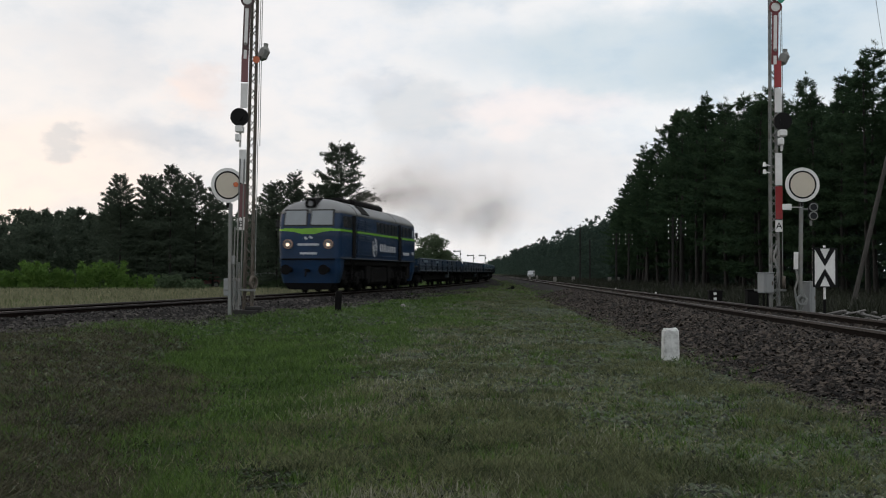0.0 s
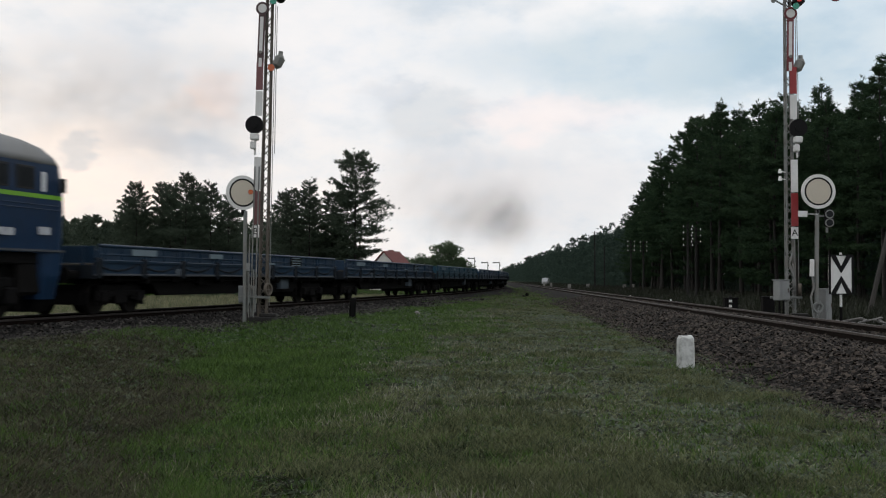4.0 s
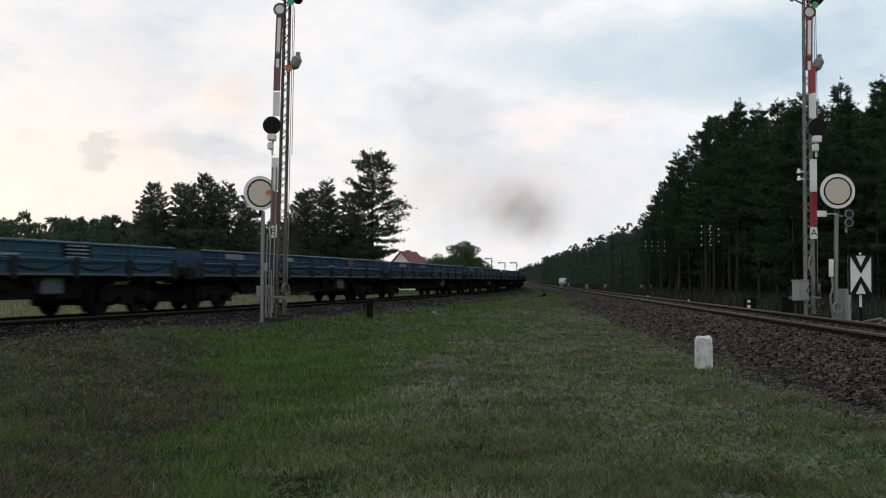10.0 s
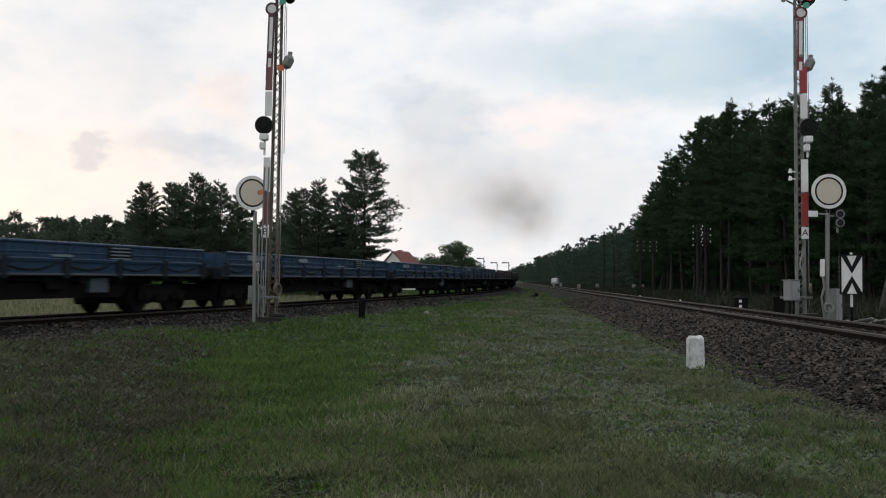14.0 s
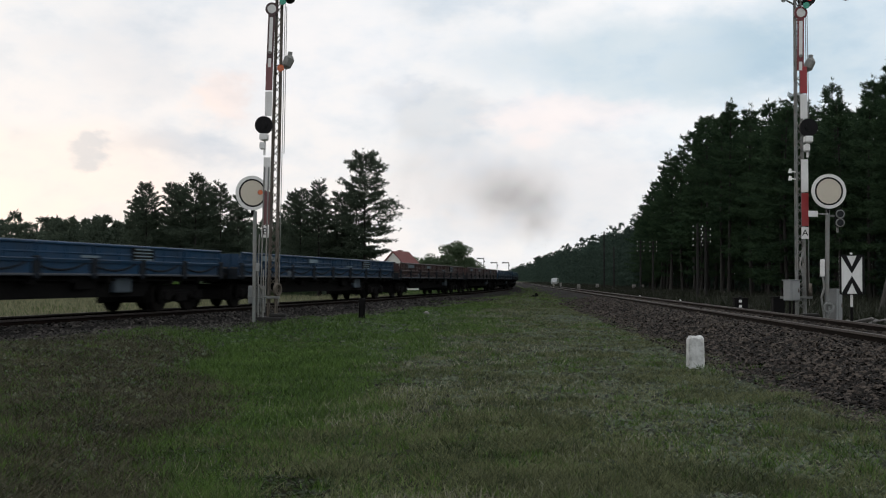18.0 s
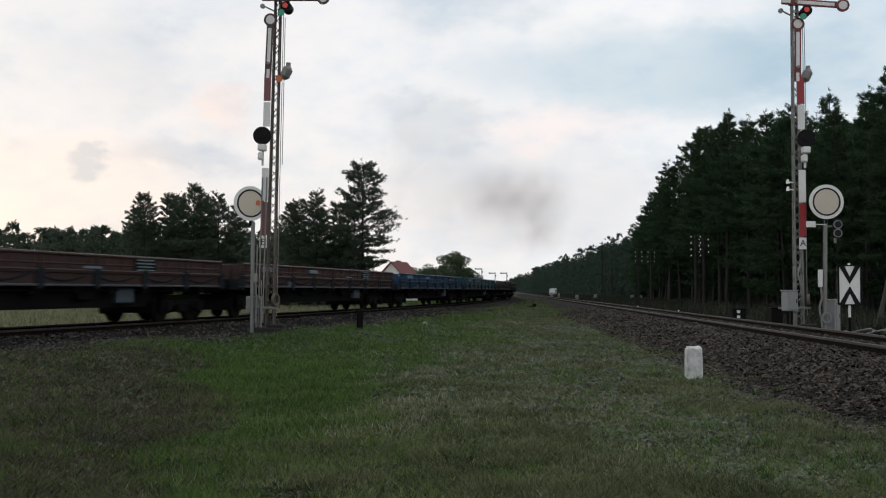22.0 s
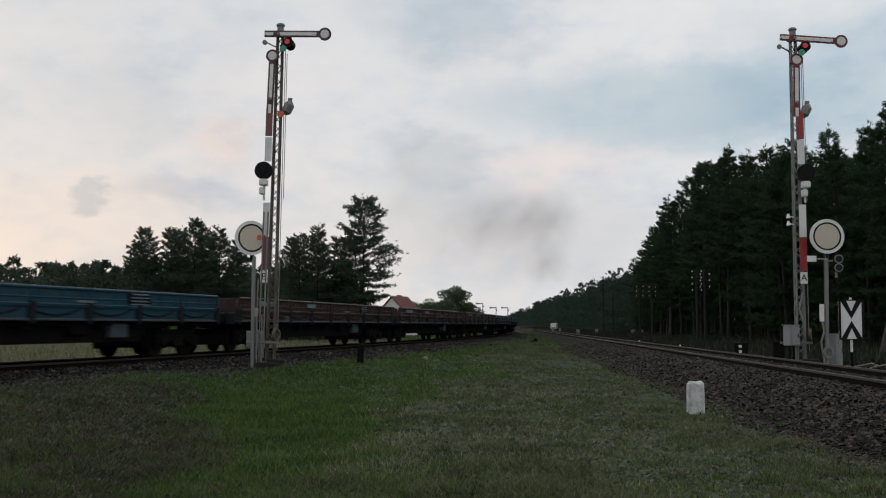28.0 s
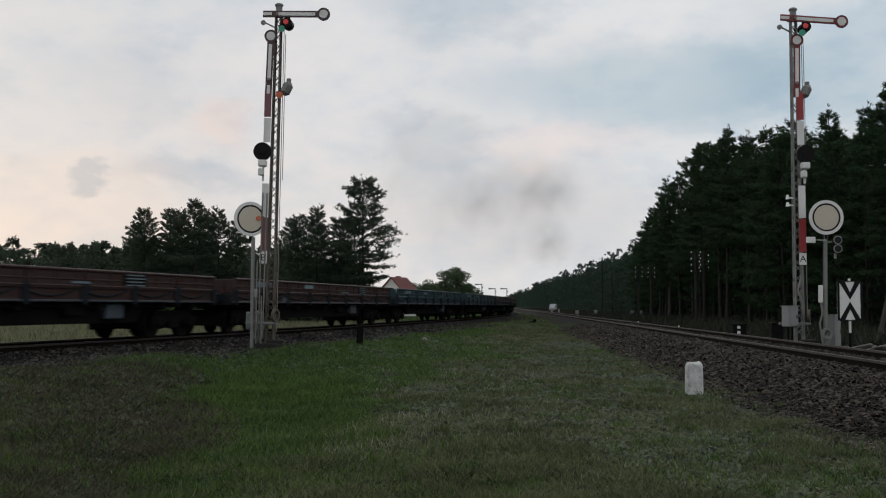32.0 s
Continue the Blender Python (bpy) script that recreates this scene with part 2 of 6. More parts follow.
M["side_glass"] = mat("dim_side_glass", (0.006, 0.008, 0.010), 0.35, vary=0.2, bump=0.0, spec=0.2)
M["glass"] = mat("dark_window_glass", (0.02, 0.024, 0.028), 0.08, vary=0.1, bump=0.0, spec=0.9)
M["head_glow"] = mat("lit_headlight", (0.9, 0.8, 0.7), 0.3, vary=0.05, bump=0.0, emit=(1.0, 0.66, 0.42), emit_strength=1.3)
# Pane base colour raised to stand for sky reflected in the cab windows.
M["sky_pale_glass"] = mat("sky_pale_cab_glass", (0.15, 0.17, 0.185), 0.1, vary=0.1, bump=0.0, spec=0.9)
M["lamp_ring"] = mat("headlight_ring", (0.27, 0.17, 0.12), 0.5, 0.2, vary=0.1, bump=0.0)


def tmat(name, col, dirt=(0.016, 0.017, 0.020), amount=0.38):
    return mat(name, col, 0.5, spec=0.3, vary=0.28, scale=0.9, fine=7, bump=0.08, dirt=dirt, dirt_amount=amount, per_object=0.25)


M["solebar"] = mat("grimy_solebar_paint", (0.0085, 0.012, 0.017), 0.75, vary=0.45, scale=1.2, fine=9, bump=0.2, dirt=(0.020, 0.019, 0.018), spec=0.12)
M["wagon_navy"] = tmat("navy_wagon_paint", (0.0055, 0.024, 0.052))
M["wagon_blue"] = tmat("blue_wagon_paint", (0.006, 0.030, 0.068))
M["wagon_bright"] = tmat("bright_blue_wagon_paint", (0.005, 0.034, 0.080))
M["wagon_teal"] = tmat("teal_wagon_paint", (0.005, 0.044, 0.074))
M["wagon_brown"] = tmat("brown_wagon_paint", (0.034, 0.015, 0.0135), (0.018, 0.014, 0.012))
M["wagon_green"] = tmat("dark_green_wagon_paint", (0.011, 0.036, 0.045))
M["plank"] = mat("worn_floor_planks", (0.13, 0.10, 0.075), 0.9, vary=0.4, fine=15, bump=0.4)
M["wagon_white"] = mat("faded_white_marking", (0.13, 0.18, 0.21), 0.6, vary=0.25, bump=0.0, dirt=(0.08, 0.10, 0.13), dirt_amount=0.5)

M["plate_grey"] = mat("dusty_plate", (0.045, 0.062, 0.08), 0.6, vary=0.25, bump=0.0)
M["mast_grey"] = mat("mast_grey_paint", (0.18, 0.19, 0.183), 0.6, vary=0.3, scale=2, fine=18, bump=0.15, dirt=(0.14, 0.10, 0.07), dirt_amount=0.6, dirt_scale=2.0)
M["mast_rust"] = mat("rusty_mast_paint", (0.085, 0.070, 0.055), 0.8, vary=0.4, scale=3, fine=20, bump=0.3, dirt=(0.17, 0.165, 0.155), dirt_amount=0.6)
M["sill_dust"] = mat("dusty_sill_paint", (0.040, 0.046, 0.056), 0.7, vary=0.3, bump=0.0)
M["shade_weeds"] = leaf_mat("shade_weeds", (0.006, 0.008, 0.004), (0.016, 0.020, 0.010), 0.12)
M["rubble"] = mat("weathered_rubble", (0.13, 0.125, 0.12), 0.95, vary=0.5, bump=0.5)
M["sign_white"] = mat("white_enamel", (0.64, 0.64, 0.63), 0.4, vary=0.1, scale=2, fine=14, bump=0.03, dirt=(0.45, 0.43, 0.40), dirt_amount=0.35)
M["sign_red"] = mat("red_enamel", (0.27, 0.016, 0.02), 0.45, vary=0.15, bump=0.03, dirt=(0.22, 0.03, 0.03))
M["sign_maroon"] = mat("faded_maroon_enamel", (0.16, 0.06, 0.065), 0.5, vary=0.2, bump=0.03, dirt=(0.10, 0.05, 0.05))
M["arm_brown"] = mat("dark_maroon_enamel", (0.062, 0.027, 0.029), 0.5, vary=0.3, bump=0.03, dirt=(0.03, 0.02, 0.02))
M["arm_red"] = mat("dark_red_enamel", (0.15, 0.016, 0.020), 0.5, vary=0.3, bump=0.03, dirt=(0.06, 0.018, 0.018))
M["sign_black"] = mat("black_enamel", (0.008, 0.008, 0.0085), 0.6, vary=0.2, bump=0.03, spec=0.12)
M["sign_cream"] = mat("cream_enamel", (0.50, 0.45, 0.37), 0.5, vary=0.08, scale=1.5, fine=8, bump=0.03, dirt=(0.38, 0.34, 0.28), dirt_amount=0.4)
M["lens_orange"] = mat("orange_lens", (0.45, 0.09, 0.02), 0.2, vary=0.1, bump=0.0)
M["lens_red"] = mat("lit_red_lens", (0.40, 0.02, 0.02), 0.2, vary=0.1, bump=0.0, emit=(1.0, 0.06, 0.05), emit_strength=0.15)
M["lens_green"] = mat("green_lens", (0.02, 0.26, 0.17), 0.2, vary=0.1, bump=0.0)
M["box_grey"] = mat("grey_cabinet_paint", (0.21, 0.22, 0.222), 0.55, vary=0.15, bump=0.05, dirt=(0.24, 0.23, 0.22), dirt_amount=0.4)
M["limewash"] = mat("limewashed_concrete", (0.52, 0.53, 0.52), 0.9, vary=0.18, scale=4, fine=30, bump=0.5, dirt=(0.20, 0.20, 0.19), dirt_amount=0.8, dirt_scale=6)
M["tar"] = mat("tarred_concrete", (0.016, 0.015, 0.014), 0.9, vary=0.3, bump=0.4)
M["concrete"] = mat("grey_concrete", (0.22, 0.21, 0.20), 0.9, vary=0.25, bump=0.4)
M["pole_wood"] = mat("grey_pole_timber", (0.011, 0.010, 0.009), 0.9, vary=0.35, fine=20, bump=0.4)
M["strut_wood"] = mat("weathered_strut_timber", (0.040, 0.037, 0.033), 0.9, vary=0.4, fine=20, bump=0.4)
M["porcelain"] = mat("white_porcelain", (0.72, 0.72, 0.70), 0.25, vary=0.05, bump=0.0)
M["plaster"] = mat("white_house_plaster", (0.72, 0.70, 0.66), 0.9, vary=0.1, bump=0.1)
M["roof_tile"] = mat("red_roof_tile", (0.13, 0.037, 0.034), 0.8, vary=0.25, scale=1.5, fine=12, bump=0.3)
M["car_paint"] = mat("dark_red_car_paint", (0.12, 0.03, 0.03), 0.3, vary=0.1, bump=0.0)
M["car_white"] = mat("white_car_paint", (0.34, 0.35, 0.36), 0.3, vary=0.08, bump=0.0)


def ground_mat():
    """Poor trackside turf: green swards along the ditch, dead brown grass on its bank, dry grey moss elsewhere."""
    m = bpy.data.materials.new("trackside_turf")
    m.use_nodes = True
    g = Nodes(m.node_tree)
    co = g.add("ShaderNodeTexCoord")
    a = g.add("ShaderNodeTexNoise", (co.outputs["Object"], 0), in_2=0.35, in_3=5.0, in_4=0.6)
    b = g.add("ShaderNodeTexNoise", (co.outputs["Object"], 0), in_2=2.3, in_3=6.0, in_4=0.65)
    c = g.add("ShaderNodeTexNoise", (co.outputs["Object"], 0), in_2=18.0, in_3=5.0, in_4=0.7)
    sep = g.add("ShaderNodeSeparateXYZ", (co.outputs["Object"], 0))
    ab = g.add("ShaderNodeMath", (b.outputs[0], 0), (a.outputs[0], 1), op="ADD")
    sc = g.add("ShaderNodeMath", (ab.outputs[0], 0), op="MULTIPLY", in_1=0.5)
    dry = g.add("ShaderNodeValToRGB", (sc.outputs[0], 0),
                ramp=[(0.36, (0.028, 0.040, 0.018)), (0.70, (0.094, 0.091, 0.058)), (0.46, (0.044, 0.054, 0.026)), (0.58, (0.068, 0.071, 0.043))])
    green = g.add("ShaderNodeValToRGB", (sc.outputs[0], 0), ramp=[(0.35, (0.013, 0.036, 0.006)), (0.7, (0.032, 0.062, 0.012))])
    brown = g.add("ShaderNodeValToRGB", (sc.outputs[0], 0), ramp=[(0.35, (0.010, 0.010, 0.0065)), (0.7, (0.036, 0.032, 0.021))])
    # the bands run along the ditch
    wob = g.add("ShaderNodeMath", (a.outputs[0], 0), op="MULTIPLY_ADD", in_1=2.0, in_2=-1.0)
    xx = g.add("ShaderNodeMath", (sep.outputs[0], 0), (wob.outputs[0], 1), op="ADD")
    k1 = g.add("ShaderNodeMapRange", (xx.outputs[0], 0), in_1=-1.2, in_2=-2.6)
    bank = g.add("ShaderNodeMath", (sep.outputs[1], 0), (xx.outputs[0], 2), op="MULTIPLY_ADD", in_1=0.255)
    g.tree.links.new(xx.outputs[0], bank.inputs[2])
    k2 = g.add("ShaderNodeMapRange", (bank.outputs[0], 0), in_1=-0.4, in_2=-1.1)
    k3 = g.add("ShaderNodeMapRange", (sep.outputs[1], 0), in_1=26.0, in_2=18.0)
    k23 = g.add("ShaderNodeMath", (k2.outputs[0], 0), (k3.outputs[0], 1), op="MULTIPLY")
    m1 = g.add("ShaderNodeMix", (k1.outputs[0], 0))
    m1.data_type = "RGBA"
    g.tree.links.new(dry.outputs[0], m1.inputs[6])
    g.tree.links.new(green.outputs[0], m1.inputs[7])
    m2 = g.add("ShaderNodeMix", (k23.outputs[0], 0))
    m2.data_type = "RGBA"
    g.tree.links.new(m1.outputs[2], m2.inputs[6])
    g.tree.links.new(brown.outputs[0], m2.inputs[7])
    # tufts of pale grey-green moss and bare dark soil between them
    e = g.add("ShaderNodeTexNoise", (co.outputs["Object"], 0), in_2=6.5, in_3=5.0, in_4=0.65)
    mossy = g.add("ShaderNodeMath", (e.outputs[0], 0), (a.outputs[0], 1), op="MULTIPLY")
    mk = g.add("ShaderNodeMapRange", (mossy.outputs[0], 0), in_1=0.265, in_2=0.34, in_3=0.0, in_4=0.85)
    mside = g.add("ShaderNodeMapRange", (sep.outputs[0], 0), in_1=-1.5, in_2=2.5, in_3=0.25, in_4=1.0)
    mk2 = g.add("ShaderNodeMath", (mk.outputs[0], 0), (mside.outputs[0], 1), op="MULTIPLY")
    m3 = g.add("ShaderNodeMix", (mk2.outputs[0], 0))
    m3.data_type = "RGBA"
    g.tree.links.new(m2.outputs[2], m3.inputs[6])
    m3.inputs[7].default_value = (0.062, 0.082, 0.066, 1)
    soil = g.add("ShaderNodeTexNoise", (co.outputs["Object"], 0), in_2=9.0, in_3=4.0, in_4=0.6)
    v0 = g.add("ShaderNodeMapRange", (soil.outputs[0], 0), in_1=0.36, in_2=0.60, in_3=0.35, in_4=1.25)
    v1 = g.add("ShaderNodeMapRange", (c.outputs[0], 0), in_1=0.28, in_2=0.72, in_3=0.35, in_4=1.65)
    v = g.add("ShaderNodeMath", (v0.outputs[0], 0), (v1.outputs[0], 1), op="MULTIPLY")
    t = g.add("ShaderNodeVectorMath", (m3.outputs[2], 0), op="SCALE")
    g.tree.links.new(v.outputs[0], t.inputs[3])
    p = g.add("ShaderNodeBsdfPrincipled", (t.outputs[0], 0), in_2=1.0)
    p.inputs["Specular IOR Level"].default_value = 0.02
    bp = g.add("ShaderNodeBump", (soil.outputs[0], 2), in_0=0.9, in_1=0.09)
    bp2 = g.add("ShaderNodeBump", (c.outputs[0], 2), (bp.outputs[0], "Normal"), in_0=0.8, in_1=0.04)
    g.tree.links.new(bp2.outputs[0], p.inputs["Normal"])
    g.add("ShaderNodeOutputMaterial", (p.outputs[0], 0))
    return m


M["turf"] = ground_mat()
M["moss"] = leaf_mat("moss_and_soil", (0.005, 0.006, 0.0035), (0.072, 0.092, 0.058), 0.0, 0.95, 0.7, 2.0)
M["lichen"] = leaf_mat("pale_lichen", (0.018, 0.025, 0.021), (0.090, 0.118, 0.100), 0.0, 0.95, 0.7, 1.6)
M["grass"] = leaf_mat("grass_blades", (0.008, 0.028, 0.004), (0.092, 0.158, 0.033), 0.3, 0.7, 0.6)
M["litter"] = leaf_mat("pale_dead_stems", (0.06, 0.06, 0.042), (0.27, 0.26, 0.20), 0.1, 0.8)
M["dry_grass"] = leaf_mat("dry_grass_blades", (0.013, 0.023, 0.008), (0.145, 0.160, 0.080), 0.3, 0.8, 0.6)
M["stalks"] = leaf_mat("olive_straw_stalks", (0.028, 0.042, 0.016), (0.165, 0.185, 0.090), 0.3, 0.85, 0.6)
M["meadow"] = leaf_mat("meadow_blades", (0.05, 0.06, 0.03), (0.25, 0.245, 0.15), 0.3, 0.8)
M["brown_grass"] = leaf_mat("dead_brown_grass", (0.006, 0.0072, 0.0037), (0.088, 0.084, 0.050), 0.25, 0.8, 0.6)


def smoke_mat(name, strength):
    """Thin exhaust smoke: densest at a puff's middle, thinning out to nothing at its rim."""
    m = bpy.data.materials.new(name)
    m.use_nodes = True
    g = Nodes(m.node_tree)
    co = g.add("ShaderNodeTexCoord")
    flat = g.add("ShaderNodeVectorMath", (co.outputs["Object"], 0), op="MULTIPLY", in_1=(1, 0, 1))
    ln = g.add("ShaderNodeVectorMath", (flat.outputs[0], 0), op="LENGTH")
    f = g.add("ShaderNodeMapRange", (ln.outputs["Value"], 0), in_1=1.0, in_2=0.0)
    f.interpolation_type = "SMOOTHSTEP"
    n = g.add("ShaderNodeTexNoise", (co.outputs["Object"], 0), in_2=1.7, in_3=4.0, in_4=0.55)
    k = g.add("ShaderNodeMapRange", (n.outputs[0], 0), in_1=0.3, in_2=0.7, in_3=0.35, in_4=1.25)
    d = g.add("ShaderNodeMath", (f.outputs[0], 0), (k.outputs[0], 1), op="MULTIPLY")
    d2 = g.add("ShaderNodeMath", (d.outputs[0], 0), op="MULTIPLY", in_1=strength)
    tr = g.add("ShaderNodeBsdfTransparent")
    df = g.add("ShaderNodeBsdfDiffuse", in_0=(0.20, 0.155, 0.14, 1))
    mx = g.add("ShaderNodeMixShader", (d2.outputs[0], 0), (tr.outputs[0], 1), (df.outputs[0], 2))
    g.add("ShaderNodeOutputMaterial", (mx.outputs[0], 0))
    return m


M["smoke_core"] = smoke_mat("dark_exhaust_smoke", 0.25)
M["smoke_stack"] = smoke_mat("brown_stack_smoke", 0.42)
M["smoke_thin"] = smoke_mat("thin_exhaust_smoke", 0.10)

# ---- small mesh tools ----


def ob_of(name, bm, material, smooth=False):
    me = bpy.data.meshes.new(name)
    bm.to_mesh(me)
    bm.free()
    me.materials.append(material)
    if smooth:
        me.polygons.foreach_set("use_smooth", [True] * len(me.polygons))
    return new(name, me)


def part(name, bm, material, parent, label="", smooth=False):
    ob = ob_of(name, bm, material, smooth)
    ob.parent = parent
    if label:
        ob["label"] = label
    return ob


def again(src, name, parent, m):
    """One more object on the same mesh."""
    ob = new(name, src.data)
    ob.parent, ob.matrix_basis = parent, m
    return ob


def empty(name, m=None, label="", category="", group="", kind=""):
    ob = new(name)
    ob.empty_display_size = 0.2
    if m is not None:
        ob.matrix_basis = m
    return tagged(ob, label, category, group, kind)


def box(bm, cx, cy, cz, sx, sy, sz, bevel=0.0, rot=None):
    """A box round (cx, cy, cz), with bevelled edges where asked."""
    r = bmesh.ops.create_cube(bm, size=1.0)
    m = Matrix.Translation((cx, cy, cz))
    if rot is not None:
        m = m @ rot
    bmesh.ops.transform(bm, matrix=m @ Matrix.Diagonal((sx, sy, sz, 1)), verts=r["verts"])
    if bevel:
        edges = list({e for v in r["verts"] for e in v.link_edges})
        bmesh.ops.bevel(bm, geom=edges, offset=bevel, segments=1, affect="EDGES", clamp_overlap=True)
    return bm


def rod(bm, a, b, r, r2=None, n=8):
    """A round bar from a to b."""
    a, b = Vector(a), Vector(b)
    d = b - a
    q = d.to_track_quat("Z", "Y").to_matrix().to_4x4()
    bmesh.ops.create_cone(bm, cap_ends=True, segments=n, radius1=r, radius2=r if r2 is None else r2, depth=d.length,
                          matrix=Matrix.Translation((a + b) / 2) @ q)
    return bm


def bar(bm, a, b, w, t):
    """A flat bar from a to b."""
    a, b = Vector(a), Vector(b)
    d = b - a
    q = d.to_track_quat("Z", "Y").to_matrix().to_4x4()
    r = bmesh.ops.create_cube(bm, size=1.0)
    bmesh.ops.transform(bm, matrix=Matrix.Translation((a + b) / 2) @ q @ Matrix.Diagonal((w, t, d.length, 1)), verts=r["verts"])
    return bm


def new_bm():
    return bmesh.new()


def loft(rings, closed=True, caps=True):
    """A skin over rings of equally many points."""
    bm = bmesh.new()
    vs = [[bm.verts.new(p) for p in ring] for ring in rings]
    n = len(rings[0])
    for a, b in zip(vs, vs[1:]):
        for i in range(n if closed else n - 1):
            bm.faces.new((a[i], a[(i + 1) % n], b[(i + 1) % n], b[i]))
    if caps and closed:
        bm.faces.new(list(reversed(vs[0])))
        bm.faces.new(vs[-1])
    bmesh.ops.recalc_face_normals(bm, faces=bm.faces)
    return bm


def mesh_from(name, verts, faces, material):
    """One mesh object from arrays of corners and faces."""
    me = bpy.data.meshes.new(name)
    me.from_pydata(verts, [], faces)
    me.materials.append(material)
    return new(name, me)


def text_part(body, size, material, parent, m, name="lettering", extrude=0.003):
    """Raised characters in the built-in font, as a mesh."""
    cu = bpy.data.curves.new(name, "FONT")
    cu.body, cu.size, cu.extrude, cu.align_x, cu.align_y = body, size, extrude, "CENTER", "CENTER"
    tmp = bpy.data.objects.new(name + "_tmp", cu)
    me = bpy.data.meshes.new_from_object(tmp)
    bpy.data.objects.remove(tmp)
    bpy.data.curves.remove(cu)
    me.materials.clear()
    me.materials.append(material)
    ob = new(name, me)
    ob.parent, ob.matrix_basis = parent, m
    return ob

# ---- the two lines of rail: a straight main line and a loop that swings away to the west ----
RAIL_Z, GAUGE = 0.60, 1.507
MAIN_X = 7.343
LOOP_X, LOOP_R, LOOP_Y = 0.877, 622.3, 150.3    # straight part, radius, where the curve begins
py = np.arange(-620.0, 760.0, 0.25)
ye = np.maximum(py, -30.0)
px = np.where(py < LOOP_Y, LOOP_X - np.maximum(LOOP_Y - ye, 0) ** 2 / (2 * LOOP_R), LOOP_X)
slope_end = (LOOP_Y + 30.0) / LOOP_R
px = px - np.maximum(-30.0 - py, 0) * slope_end
ps = np.concatenate(([0], np.cumsum(np.hypot(np.diff(px), np.diff(py)))))
ps -= np.interp(-30.0, py, ps)


def loop_at(s):
    """The loop's centre line at s metres: x, y and its heading from the y axis towards x, in radians."""
    x, y = np.interp(s, ps, px), np.interp(s, ps, py)
    x2, y2 = np.interp(s + 0.5, ps, px), np.interp(s + 0.5, ps, py)
    return x, y, math.atan2(x2 - x, y2 - y)


def loop_x(y):
    return np.interp(y, py, px)


def smooth(a, b, v):
    k = np.clip((v - a) / (b - a), 0, 1)
    return k * k * (3 - 2 * k)


def ground_z(x, y):
    """The lie of the land: a shallow ditch beside the loop, its brown bank, low cess by the ballast."""
    x, y = np.asarray(x, float), np.asarray(y, float)
    lx = loop_x(y)
    z = 0.02 * np.sin(x * 0.9 + 0.4 * y) + 0.015 * np.sin(0.53 * y - 0.7 * x)
    off = x + 0.1 + 0.235 * y
    ditch = np.exp(-(off / np.where(off < 0, 1.0, 1.5)) ** 2) * smooth(31, 20, y) * smooth(3.5, 7.0, y)
    z = z - 0.42 * ditch + 0.10 * smooth(0.4, 2.0, -off) * smooth(31, 20, y) * smooth(3.5, 7.0, y)
    z = z + 0.012 * np.sin(4.1 * x + 1.3 * np.sin(2.2 * y)) * np.sin(3.3 * y + 1.1 * np.sin(2.9 * x)) * smooth(30, 16, y)
    z = z + 0.25 * smooth(8.2, 4.2, np.abs(x - lx))
    far = smooth(60, 160, np.hypot(x, y))
    return z * (1 - far) + 0.05 * far


def build_ground():
    xs = np.concatenate((np.array([-3000, -1200, -500, -250, -150, -110]), np.arange(-80, -16, 2.0), np.arange(-16, 14, 0.2), np.arange(14, 60, 2.0),
                         np.array([80, 120, 250, 500, 1200, 3000])))
    ys = np.concatenate((np.array([-3000, -800, -200, -80, -30]), np.arange(-12, 5, 0.6), np.arange(5, 22, 0.2), np.arange(22, 40, 0.5), np.arange(40, 130, 2.0),
                         np.array([140, 170, 210, 260, 350, 500, 800, 1500, 4000])))
    gx, gy = np.meshgrid(xs, ys)
    verts = np.stack((gx, gy, ground_z(gx, gy)), -1).reshape(-1, 3)
    nx = len(xs)
    i, j = np.meshgrid(np.arange(nx - 1), np.arange(len(ys) - 1))
    a = (j * nx + i).ravel()
    ob = mesh_from("ground", verts.tolist(), np.stack((a, a + 1, a + nx + 1, a + nx), -1).tolist(), M["turf"])
    ob.data.polygons.foreach_set("use_smooth", [True] * len(ob.data.polygons))
    tagged(ob, "poor trackside turf of green and dry grass", "ground", kind="structure")


build_ground()

BED = ((-3.15, -0.02), (-1.75, 0.385), (-1.2, 0.445), (1.2, 0.445), (1.75, 0.385), (3.15, -0.02))
RAIL_HEAD = ((-0.036, 0.0), (0.036, 0.0), (0.036, -0.045), (-0.036, -0.045))
RAIL_WEB = ((-0.034, -0.046), (0.034, -0.046), (0.009, -0.06), (0.009, -0.145), (0.072, -0.168), (0.072, -0.178), (-0.072, -0.178),
            (-0.072, -0.168), (-0.009, -0.145), (-0.009, -0.06))


def sweep(centre, profile, y_list, closed):
    """A profile carried along a line given as x over y, each section square to the line."""
    rings = []
    for y in y_list:
        x, h = centre(y)
        c, s = math.cos(h), math.sin(h)
        rings.append([(x + o * c, y - o * s, z) for o, z in profile])
    return loft(rings, closed, closed)


def main_line(y):
    return MAIN_X, 0.0


def loop_line(y):
    return float(loop_x(y)), math.atan2(float(loop_x(y + 0.5) - loop_x(y)), 0.5)


